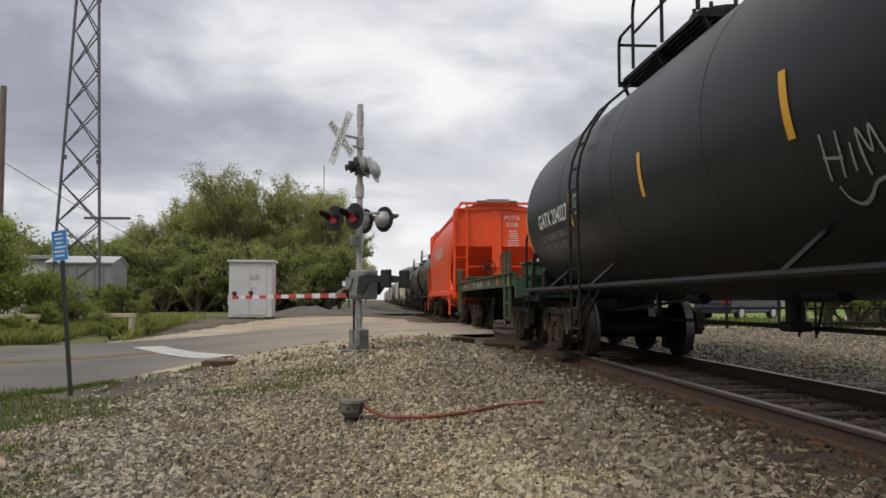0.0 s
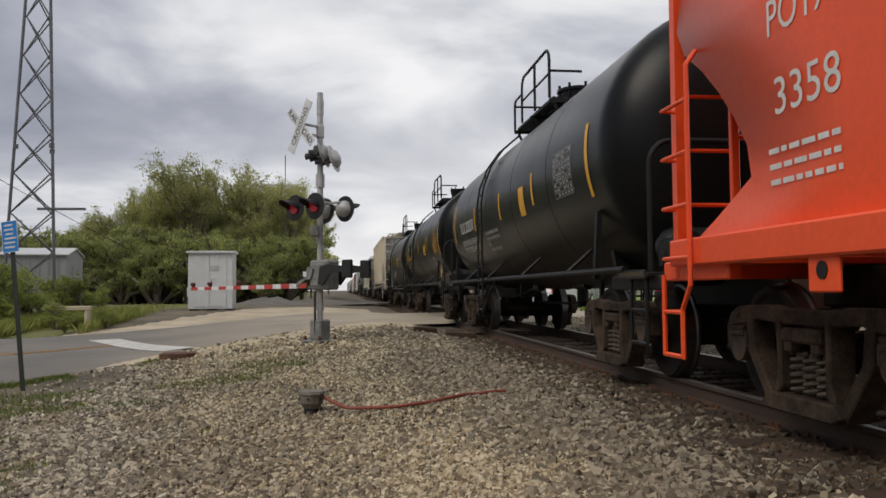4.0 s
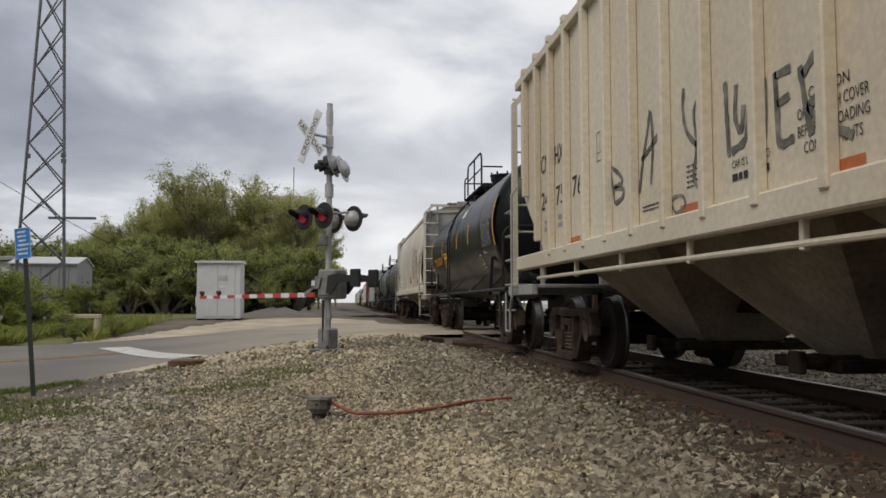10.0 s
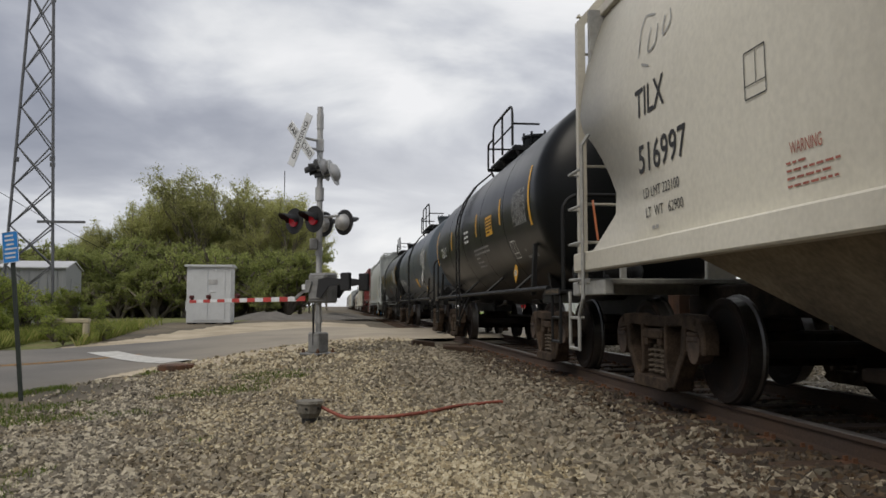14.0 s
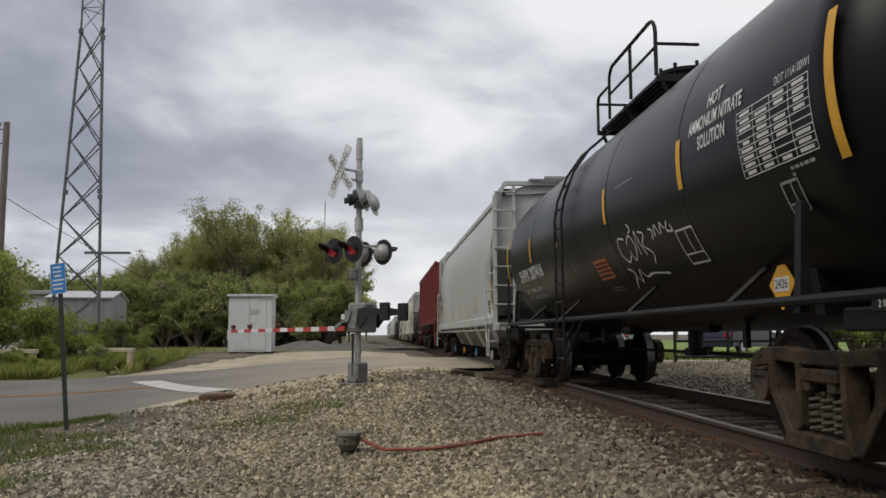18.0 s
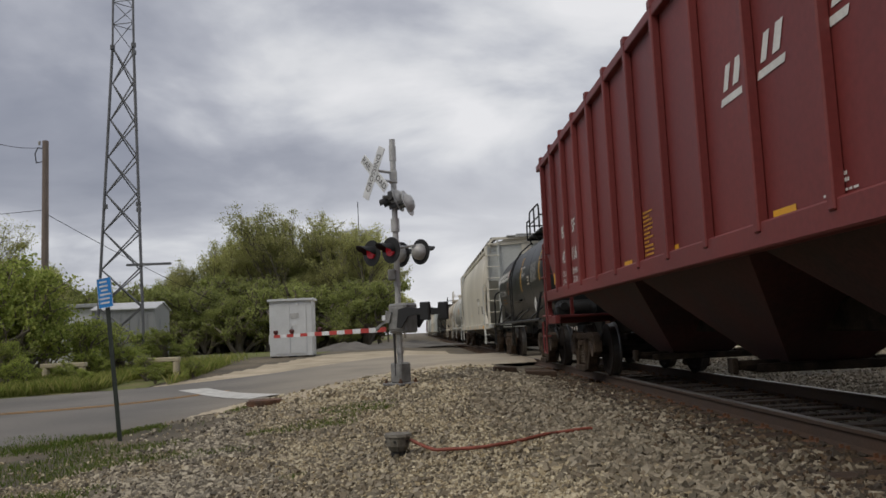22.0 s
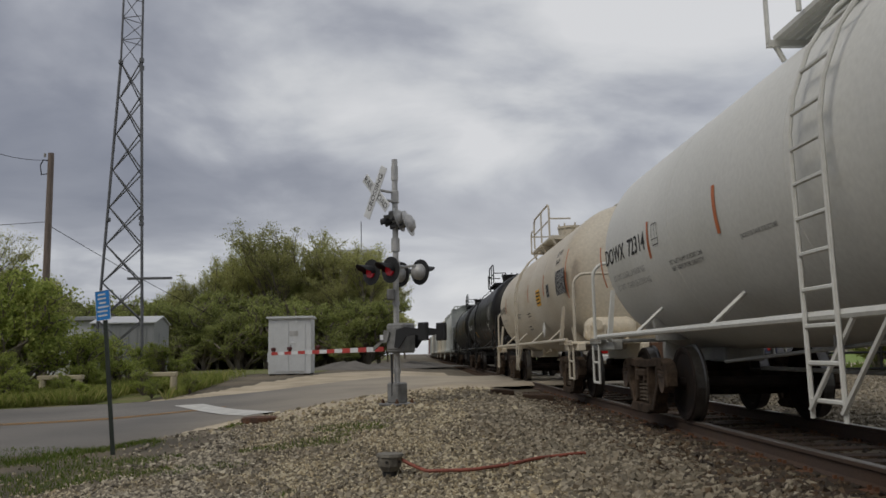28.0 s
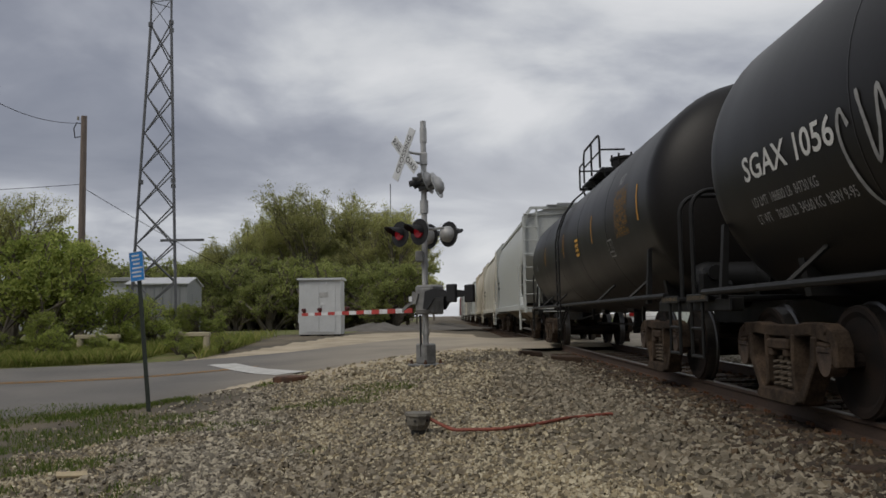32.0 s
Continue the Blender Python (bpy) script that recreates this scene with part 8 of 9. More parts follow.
diamond(c, s, -7.2, 1.62, 0.16, Y)
bars(c, s, -3.1, 1.55, 0.7, 0.14, 3, M["warn_red"], seed=6, fill=0.35)
bars(c, s, -4.5, 1.58, 0.4, 0.12, 2, GR, seed=7, fill=0.35)

# 10: black tank car
c, s, h = tank_car("black tank car with grey stencils and placard", 135.8, 148.2, M["black"], lad=1.2, plat_y=0.0)
for y, z, hh in ((5.8, 2.4, 0.9), (2.9, 2.4, 0.44), (-0.7, 2.42, 0.44), (-3.1, 2.42, 0.44), (-5.25, 2.42, 0.85)):
    patch(c, s, "reflective_stripe", y, z, 0.10, hh, Y)
letter(c, s, "TILX 2", 4.4, 2.2, 0.33, W)
data_table(c, s, -4.56, 2.33, 0.9, 0.5, GR, 9, 6)
notice(c, s, -1.75, -2.37, 2.46, 2.12, Y, M["ink_brown"], 5, "yellow_notice")
diamond(c, s, -3.1, 1.4, 0.17, Y, "2426")
frame_box(c, s, -3.7, 1.75, 0.34, 0.26, W)
bars(c, s, -0.9, 1.8, 1.6, 0.4, 5, GR, seed=12, fill=0.4)
bars(c, s, 0.6, 2.3, 0.5, 0.3, 3, W, seed=14, fill=0.5)
bars(c, s, -4.6, 1.6, 0.6, 0.3, 3, GR, seed=15, fill=0.4)

# 11: faded blue-grey tank car
c, s, h = tank_car("faded blue-grey tank car with white stencils", 150.1, 163.4, M["bluegrey"], R=1.48, zc=2.37, lad=-0.3, plat_y=0.3, plat_len=2.9)
fit(c, s, "SHQX", 5.68, 4.60, 1.86, 0.22, W, "white car number", bold=0.012)
fit(c, s, "7316", 4.36, 3.46, 1.86, 0.22, W, "white car number", bold=0.012)
fit(c, s, "LD LMT  206600 LB  93700 KG", 5.60, 3.64, 1.60, 0.075, GR)
fit(c, s, "LT WT     56400 LB  25600 KG", 5.50, 3.66, 1.48, 0.075, GR)
letter(c, s, "HOT\nAMMONIUM\nNITRATE\nSOLUTION", -4.1, 2.5, 0.15, W)
data_table(c, s, -4.75, 2.35, 0.7, 0.62, W, 9, 6)
diamond(c, s, -4.2, 1.80, 0.24, W, "HOT")
frame_box(c, s, -3.6, 1.6, 0.40, 0.28, W, inner=K)
diamond(c, s, -3.8, 1.38, 0.2, Y, "2426")
patch(c, s, "orange_notice", -1.4, 1.7, 0.5, 0.30, Y)
diamond(c, s, -2.6, 1.72, 0.1, GR)
for y in (5.9, 3.8, 1.80, -3.1, -5.6):
    patch(c, s, "worn_stripe", y, 2.42, 0.06, 0.42, M["gold_dim"])

# 12: black tank car with white graffiti
c, s, h = tank_car("black tank car with bold white number and graffiti", 165.3, 178.3, M["black"], lad=0.95, plat_y=0.0, sill_mark=W, plat_h=0.74)
fit(c, s, "SHPX 207416", 5.08, 2.96, 1.955, 0.225, W, "bold white car number", bold=0.03)
fit(c, s, "LD LMT   184400 LB   88 200 KG", 5.06, 3.45, 1.675, 0.075, W)
fit(c, s, "LT WT      68600 LB   31 100 KG", 5.06, 3.46, 1.555, 0.075, W)
fit(c, s, "HOT", -4.16, -4.44, 2.76, 0.12, W, bold=0.02)
fit(c, s, "AMMONIUM NITRATE", -3.80, -4.84, 2.60, 0.12, W, bold=0.02)
fit(c, s, "SOLUTION", -4.01, -4.55, 2.44, 0.12, W, bold=0.02)
for y, z, hh in ((6.27, 2.37, 0.9), (3.73, 2.34, 0.44), (1.58, 2.36, 0.42), (-1.10, 2.37, 0.42), (-3.55, 2.36, 0.44), (-6.02, 2.34, 0.9)):
    patch(c, s, "reflective_stripe", y, z, 0.10, hh, Y)
spray(c, s, [[(-1.62, 1.92), (-1.42, 1.94), (-1.36, 1.80), (-1.50, 1.68), (-1.66, 1.74)], [(-1.66, 1.86), (-1.80, 1.94), (-1.92, 1.82), (-1.76, 1.68), (-1.68, 1.78)], [(-1.84, 2.06), (-1.92, 2.0), (-1.84, 1.96)],
             [(-1.98, 1.72), (-2.02, 1.96), (-2.10, 1.80), (-2.16, 1.70)], [(-2.14, 1.94), (-2.28, 1.90), (-2.16, 1.80), (-2.34, 1.70), (-2.24, 1.60)], [(-1.30, 1.62), (-1.46, 1.56), (-1.30, 1.46), (-1.20, 1.40)], [(-1.40, 1.60), (-1.52, 1.46), (-1.64, 1.58), (-1.76, 1.50), (-2.0, 1.52), (-2.45, 1.49)],
             [(-2.46, 1.93), (-2.56, 1.90), (-2.50, 1.82)], [(-2.60, 1.84), (-2.66, 1.94), (-2.74, 1.84)], [(-2.78, 1.84), (-2.82, 1.94), (-2.90, 1.88)], [(-3.0, 1.94), (-2.94, 1.86), (-3.08, 1.84), (-3.06, 1.90)]], W, 0.022, "white spray stroke")
notice(c, s, -0.10, -0.70, 1.80, 1.56, M["stripe_or"], M["ink_brown"], 4, "orange_notice")
frame_box(c, s, -3.32, 1.67, 0.40, 0.30, W)
data_table(c, s, -5.28, 2.24, 1.02, 0.48, W, 9, 4)
fit(c, s, "DOT 111A100W1", -5.35, -5.80, 2.55, 0.06, W)
bars(c, s, -5.6, 1.93, 0.4, 0.08, 2, GR, seed=5)
frame_box(c, s, -5.32, 1.78, 0.22, 0.20, GR)
diamond(c, s, -4.55, 1.24, 0.20, Y, "2426")
bars(c, s, -1.9, 2.50, 0.6, 0.03, 1, GR, seed=6)
bars(c, s, -0.5, 1.42, 0.4, 0.10, 3, GR, seed=7, fill=0.3)

# 13: pale grey hopper
CHUTES = (-4.85, -1.2, 2.45, 6.0)
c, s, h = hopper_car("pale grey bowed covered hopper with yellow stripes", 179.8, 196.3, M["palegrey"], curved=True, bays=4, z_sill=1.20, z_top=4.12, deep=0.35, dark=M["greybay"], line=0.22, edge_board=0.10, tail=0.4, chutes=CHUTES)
fit(c, s, "TILX", 8.09, 7.34, 2.40, 0.23, K, bold=0.01)
fit(c, s, "891995", 7.98, 6.92, 1.93, 0.23, K, bold=0.01)
fit(c, s, "LD LMT  191200 LBS", 7.84, 6.74, 1.53, 0.07, GR)
fit(c, s, "LT WT     67800 LBS  NEW 9-97", 7.84, 6.13, 1.40, 0.07, GR)
frame_box(c, s, 6.24, 2.39, 0.22, 0.28, K, t=0.010)
for y, z0, z1 in ((8.15, 1.62, 2.14), (5.22, 1.29, 1.72), (2.34, 1.30, 1.73), (-0.1, 1.29, 1.73), (-2.19, 1.30, 1.73), (-4.86, 1.45, 1.90), (-7.85, 1.40, 2.2)):
    patch(c, s, "yellow_stripe", y, (z0 + z1) / 2, 0.11, z1 - z0, Y, slant=0.40)
frame_box(c, s, -7.45, 1.53, 0.34, 0.32, W, inner=K)
for k, body in enumerate(("ADDITION 298", "PLAST 55-75", "UNIT")):
    fit(c, s, body, -4.22, -4.22 - 0.026 * len(body), 1.50 - 0.065 * k, 0.045, K)
fit(c, s, "EXW  10-8", -4.72, -5.10, 1.22, 0.05, K, lift=0.09)
patch(c, s, "yellow_patch", 5.74, 1.18, 0.10, 0.10, Y, lift=0.085)
bars(c, s, -6.9, 1.20, 1.0, 0.06, 1, K, lift=0.08)
for e in (-1, 1):
    bm = bmesh.new()
    n = 20
    vs = [bm.verts.new(s.at(e * 8.08 + 0.10 * math.cos(2 * math.pi * k / n), 2.55 + 0.55 * math.sin(2 * math.pi * k / n), 0.006)) for k in range(n)]
    bm.faces.new(vs)
    part("oval_opening", bm, M["iron"], c, "dark oval opening in the side")
for k in range(4):
    bm = bmesh.new()
    y = CHUTES[k]
    box(bm, (-0.85, y, 0.36), (0.34, 0.24, 0.18), bev=0.04)
    rod(bm, (-1.12, y, 0.33), (-0.9, y, 0.33), 0.13, 14)
    part("outlet_tube", bm, M["truck"], c)
    bm = bmesh.new()
    rod(bm, (-1.16, y, 0.33), (-1.12, y, 0.33), 0.11, 14)
    for q in range(4):
        a = q * math.pi / 2 + 0.6
        rod(bm, (-1.15, y, 0.33), (-1.15, y + 0.15 * math.cos(a), 0.33 + 0.15 * math.sin(a)), 0.016, 6)
    part("outlet_cap", bm, M["blue_cap"] if k in (1, 3) else M["gold"] if k == 2 else W, c, "bright blue outlet cap" if k in (1, 3) else "")

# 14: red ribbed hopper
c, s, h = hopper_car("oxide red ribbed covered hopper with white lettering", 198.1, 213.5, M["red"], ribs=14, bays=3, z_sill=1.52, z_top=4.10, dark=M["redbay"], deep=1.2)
for y, z, body, size in ((5.44, 2.53, "BN", 0.30), (4.55, 2.53, "SF", 0.30), (5.46, 2.09, "431", 0.29), (4.60, 2.08, "116", 0.29), (4.62, 1.80, "200900", 0.14), (4.62, 1.66, "62100", 0.14), (5.50, 1.81, "LD LMT", 0.14), (5.53, 1.66, "LT WT", 0.14)):
    letter(c, s, body, y, z, size, W, bold=0.006 if size > 0.2 else 0.0)
for yl in (-2.14, -2.88, -3.72, -4.54):     # slanted white blocks over underlines, in place of the railway's own lettering
    block_word(c, s, yl, 2.76, [(0.10, 0.20, 0.10, False), (0.12, 0.20, 0.0, False)], W, lean=0.45)
    block_word(c, s, yl + 0.07, 2.65, [(0.45, 0.06, 0.0, False)], W, lean=0.45)
frame_box(c, s, -4.86, 1.80, 0.30, 0.34, W, inner=K)
for y, z in ((-5.78, 1.72), (6.51, 1.79), (-3.06, 1.56), (-0.53, 1.56), (1.24, 1.56)):
    patch(c, s, "yellow_patch", y, z, 0.36, 0.20, Y)
bars(c, s, 0.30, 1.89, 0.34, 0.52, 11, G, seed=3, fill=0.5)
bars(c, s, -5.6, 2.3, 0.45, 0.28, 4, W, seed=4, fill=0.4)
bars(c, s, -3.83, 1.62, 0.42, 0.08, 2, W, seed=5, fill=0.4)
bars(c, s, -3.86, 1.72, 0.14, 0.08, 2, W, seed=6, fill=0.6)

# 15: black tank car with a white band logo
c, s, h = tank_car("black tank car with white band logo and number", 215.4, 226.3, M["faded_black"], R=1.30, zc=2.20, lad=0.45, plat_y=-1.15, plat_len=2.4, plat_h=0.68, trucks=(1.5, 0.3))
block_word(c, s, 5.02, 2.44, [(0.12, 0.24, 0.06, False), (0.14, 0.30, 0.10, False), (0.34, 0.28, 0.07, True), (0.34, 0.28, 0.07, True), (0.34, 0.28, 0.07, True), (0.34, 0.28, 0.07, True), (0.34, 0.28, 0.07, True), (0.32, 0.28, 0.0, True)], W, lean=0.30, t=0.075)
fit(c, s, "PROX 15465", 4.57, 2.71, 2.075, 0.21, GR, "pale stencilled car number", bold=0.01)
bars(c, s, 3.6, 1.80, 0.9, 0.2, 2, M["gold_dim"], seed=1, fill=0.35)
for y, hh in ((2.15, 0.80), (-1.13, 0.93), (-4.6, 0.7)):
    patch(c, s, "orange_stripe", y, 2.36, 0.09 if y < 0 else 0.05, hh, Y if y < 0 else M["stripe_or"])
for k, (body, yr) in enumerate((("INT COATING", -1.95), ("P-TYPE", -1.65), ("EXT COATING", -1.95), ("P-7", -1.45))):
    fit(c, s, body, -1.26, yr, 2.52 - 0.085 * k, 0.06, W)
bm = bmesh.new()
prism(bm, [(-1.21, 1.66), (-1.27, 1.66), (-1.30, 1.70), (-1.20, 1.72)], 1, -0.58, 1.68)
part("drip_ledge", bm, M["black"], c)
patch(c, s, "gauge_plate", -0.08, 2.25, 0.14, 0.18, M["iron"], "small black plate", lift=0.02)
patch(c, s, "pale_notice", -2.6, 2.13, 0.36, 0.22, M["cream"])
bars(c, s, -2.6, 2.13, 0.30, 0.15, 2, K, lift=0.008, fill=0.6)
data_table(c, s, -3.6, 2.28, 1.0, 0.44, GR, 8, 5)
diamond(c, s, -3.0, 1.50, 0.2, W, "1830")
bars(c, s, -1.6, 2.4, 0.5, 0.3, 4, GR, seed=8, fill=0.4)

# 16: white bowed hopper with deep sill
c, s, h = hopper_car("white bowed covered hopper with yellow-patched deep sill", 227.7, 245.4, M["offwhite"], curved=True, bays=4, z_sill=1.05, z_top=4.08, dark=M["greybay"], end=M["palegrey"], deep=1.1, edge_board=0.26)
for k in range(2):
    bars(c, s, -4.57, 2.20 - 0.07 * k, 1.2, 0.05, 1, K, seed=k, fill=0.75)
for k, (body, yr) in enumerate((("CAUTION DO NOT USE STEEL", -5.05), ("BAR HOOKS OR SHARP OBJECTS", -5.08), ("TO OPEN HATCH COVERS", -4.95), ("CLOSE AFTER USE", -4.7))):
    fit(c, s, body, -3.96, yr, 1.87 - 0.085 * k, 0.055, K)
patch(c, s, "pale_field", -4.5, 2.03, 0.9, 0.18, W)
frame_box(c, s, -6.16, 1.70, 0.50, 0.34, W, inner=K)
bars(c, s, -6.70, 1.58, 0.30, 0.14, 3, K, seed=3, fill=0.45)
patch(c, s, "white_patch", -7.35, 1.66, 0.12, 0.12, W)
ss = Side(xs=lambda z: -1.652)
for y, w in ((-7.56, 0.83), (-5.62, 0.28), (-2.82, 0.25), (0.49, 0.25), (3.4, 0.25), (6.3, 0.25)):
    patch(c, ss, "yellow_patch", y, 1.01, w, 0.11, Y)
for y in (-4.3, -6.5, 2.0, 5.0):
    bars(c, ss, y, 1.05, 0.5, 0.12, 2, GR, seed=int(9 + y), fill=0.4)
for k, (body, yr) in enumerate((("EMPTY LOAD", -7.72), ("1/4 ADJ.", -7.46), ("BLOCK", -7.40))):
    fit(c, ss, body, -7.17, yr, 1.20 - 0.055 * k, 0.04, K)
fit(c, ss, "2 INCH HF COMP SHOES", -8.08, -8.78, 0.97, 0.045, K)
bm = bmesh.new()
bm.faces.new([bm.verts.new(ss.at(-7.78 + 0.05 * math.cos(2 * math.pi * k / 16), 1.15 + 0.06 * math.sin(2 * math.pi * k / 16), 0.004)) for k in range(16)])
part("sill_hole", bm, M["iron"], c, "dark round hole")
patch(c, s, "yellow_patch", 0.1, 1.59, 0.12, 0.12, Y)
bars(c, s, 7.3, 2.1, 0.6, 0.5, 2, GR, seed=12, fill=0.45)

# 17-18: pale tank cars
c, s, h = tank_car("white tank car with black number and orange stripes", 247.4, 263.2, M["white"], R=1.40, zc=2.27, rail_mat=M["white"], frame_mat=M["greyend"], lad=0.9, plat_y=0.9, plat_len=3.6, trucks=(1.5, 0.3))
fit(c, s, "DOWX  72314", 7.30, 5.26, 2.19, 0.22, K, "black car number", bold=0.01)
fit(c, s, "LD LMT 212600 LB 96400 KG", 7.05, 5.49, 1.88, 0.075, GR)
fit(c, s, "LT WT   73400 LB 33300 KG", 7.0, 5.40, 1.74, 0.075, GR)
fit(c, s, "DO NOT HUMP LOADED CAR", 4.53, 3.48, 1.83, 0.045, K)
fit(c, s, "SEE SIDE FOR SAFETY", 4.53, 3.50, 1.76, 0.045, K)
fit(c, s, "JACKETED TANK STRUCTURE", 2.50, 1.77, 1.83, 0.05, K)
for y, z, hh in ((7.6, 2.1, 0.6), (5.12, 2.17, 0.44), (2.92, 2.15, 0.45), (-0.95, 2.15, 0.42), (-3.22, 2.12, 0.44), (-6.8, 2.2, 0.7)):
    patch(c, s, "orange_stripe", y, z, 0.08, hh, M["stripe_or"])
patch(c, s, "yellow_notice", -2.15, 2.22, 0.42, 0.40, Y)
bars(c, s, -2.15, 2.22, 0.34, 0.3, 6, M["stripe_or"], lift=0.008, fill=0.35)
letter(c, s, "FRA\nSR", -3.85, 2.06, 0.2, K)
frame_box(c, s, -4.1, 1.72, 0.4, 0.28, W, inner=K)
bars(c, s, -0.9, 1.75, 0.7, 0.14, 2, K, seed=3, fill=0.35)
bars(c, s, -2.4, 1.8, 0.9, 0.14, 2, K, seed=4, fill=0.35)
bars(c, s, -0.5, 1.5, 0.5, 0.14, 3, K, seed=5, fill=0.35)
frame_box(c, s, 4.84, 2.2, 0.22, 0.24, K, t=0.010)

c, s, h = tank_car("cream tank car with black number and dusty frame", 265.7, 278.6, M["cream"], R=1.40, zc=2.27, rail_mat=M["cream"], frame_mat=M["beige"], lad=0.75, plat_y=0.1, plat_len=3.2, web=0.7, trucks=(1.5, 0.3))
fit(c, s, "DOWX 79733", 5.95, 4.28, 2.18, 0.22, K, "black car number", bold=0.01)
fit(c, s, "LD LMT 208400 LB 94500 KG", 5.75, 4.50, 1.875, 0.075, GR)
fit(c, s, "LT WT   78600 LB 35600 KG", 5.70, 4.49, 1.745, 0.075, GR)
fit(c, s, "CONDUCT ELECTRIC", 1.65, 0.9, 1.89, 0.05, K)
fit(c, s, "GROUND TANK", 1.65, 1.1, 1.82, 0.05, K)
fit(c, s, "SR 5378", -4.98, -5.50, 2.80, 0.11, K)
fit(c, s, "FRA-AIP", -5.04, -5.52, 2.63, 0.11, K)
for y, z, hh in ((4.13, 2.31, 0.45), (1.79, 2.31, 0.47), (-1.0, 2.31, 0.43), (-3.53, 2.31, 0.46), (-6.28, 2.31, 0.92)):
    patch(c, s, "orange_stripe", y, z, 0.09, hh, M["stripe_or"])
frame_box(c, s, 3.74, 2.16, 0.24, 0.27, K, t=0.010)
notice(c, s, -2.36, -2.98, 2.28, 1.92, Y, K, 4, "yellow_notice")
frame_box(c, s, -4.09, 2.15, 0.34, 0.26, GR, inner=K)
patch(c, s, "data_field", -5.61, 2.21, 1.0, 0.47, K, lift=0.004)
data_table(c, s, -5.61, 2.21, 0.98, 0.45, GR, 9, 5)
diamond(c, s, -2.2, 1.40, 0.2, W)
bars(c, s, -0.6, 1.8, 0.5, 0.14, 2, K, seed=9, fill=0.35)
bars(c, s, 0.2, 1.5, 0.5, 0.14, 2, K, seed=10, fill=0.35)

# 19-20: grimy black tank cars
c, s, h = tank_car("grimy black tank car with white number and graffiti", 280.3, 295.4, M["brown_dust"], R=1.46, zc=2.34, lad=0.23, plat_y=-0.9, trucks=(1.5, 0.3))
fit(c, s, "SGAX 1056", 6.14, 4.43, 2.13, 0.22, W, "white car number", bold=0.015)
fit(c, s, "LD LMT  186800 LB  84730 KG", 6.13, 4.86, 1.835, 0.08, GR)
fit(c, s, "LT WT    76200 LB  34560 KG  NEW 9-95", 6.17, 4.40, 1.69, 0.08, GR)
spray(c, s, [[(4.22, 2.10), (4.30, 2.22), (4.36, 2.10), (4.33, 1.85), (4.20, 1.58), (3.90, 1.50)], [(4.06, 2.30), (4.0, 2.05), (3.98, 1.82), (3.86, 2.0), (3.80, 2.26), (3.70, 2.0), (3.62, 1.80), (3.50, 2.06), (3.40, 2.30)], [(3.30, 1.75), (3.10, 2.22), (2.95, 1.80), (3.20, 1.95)],
             [(2.80, 2.20), (2.75, 1.75), (2.45, 1.85), (2.60, 2.15), (2.80, 2.20)], [(4.10, 1.45), (3.40, 1.42), (2.70, 1.50), (2.20, 1.44)], [(2.40, 2.19), (2.15, 1.90), (2.35, 1.60)]], GR, 0.04, "pale spray stroke")
notice(c, s, 2.20, 1.74, 1.86, 1.62, Y, M["ink_brown"], 3, "yellow_notice")
data_table(c, s, -5.85, 2.37, 0.9, 0.46, GR, 8, 5)
for body, yl, yr, z in (("INT COATING", -4.80, -5.22, 2.05), ("10/2004  RZCT", -4.80, -5.24, 1.89)):
    fit(c, s, body, yl, yr, z, 0.05, W)
bars(c, s, -5.02, 1.97, 0.44, 0.05, 1, W, seed=4, fill=1.0)
frame_box(c, s, -5.12, 1.68, 0.34, 0.26, W)
diamond(c, s, -5.0, 1.40, 0.18, GR)
fit(c, s, "DO NOT HUMP LOADED CAR", -3.10, -3.77, 1.80, 0.05, GR)
for k, body in enumerate(("STEAM COIL PRESSURE", "NOT OVER 100 PSI", "OPEN OUTLET VALVE", "BEFORE HEATING")):
    fit(c, s, body, -2.03, -2.03 - 0.022 * len(body), 1.85 - 0.085 * k, 0.05, GR)
bars(c, s, -4.27, 1.79, 0.42, 0.08, 3, GR, seed=3, fill=0.4)
for y in (-1.42, -3.78, -6.3):
    patch(c, s, "worn_stripe", y, 1.64, 0.05, 0.38, M["stripe_or"], slant=0.2)
c, s, h = tank_car("grimy black tank car with small yellow notice", 296.7, 312.3, M["brown_dust"], lad=0.9, plat_y=0.5, plat_h=0.75, trucks=(1.5, 0.3))
notice(c, s, -1.08, -1.46, 2.38, 2.04, Y, M["ink_brown"], 3, "yellow_notice")
frame_box(c, s, -4.45, 1.94, 0.34, 0.26, GR)
data_table(c, s, -5.5, 2.40, 0.9, 0.7, M["gold_dim"], 10, 5)
fit(c, s, "HOT", -5.2, -5.6, 2.9, 0.14, GR)
for y in (-6.6, -3.0, 0.6, 4.0):
    patch(c, s, "reflective_stripe", y, 2.4, 0.07, 0.5, G)
bars(c, s, 5.2, 2.2, 1.6, 0.26, 1, GR, seed=4)

# the cars that follow
SEQ = [("palegrey", True), ("offwhite", True), ("beige", True), ("palegrey", True), ("greyend", False), ("offwhite", True), ("palegrey", True), ("greyend", False), ("red", False), ("palegrey", True)]
u = 314.2
for k, (paint, curved) in enumerate(SEQ):
    L = 13.6 if k % 3 else 14.4
    name = {"palegrey": "pale grey", "offwhite": "off-white", "beige": "dusty beige", "greyend": "dull grey", "red": "oxide red"}[paint]
    c, s, h = hopper_car(f"{name} {'bowed' if curved else 'ribbed'} covered hopper in the train's tail", u, u + L, M[paint], curved=curved, ribs=0 if curved else 10, deep=1.0, dark=M["dirty_shaded_bay"], z_top=4.25)
    bars(c, s, h - 1.6, 2.3, 1.0, 0.5, 2, K, seed=k, fill=0.6)
    u += L + 1.5


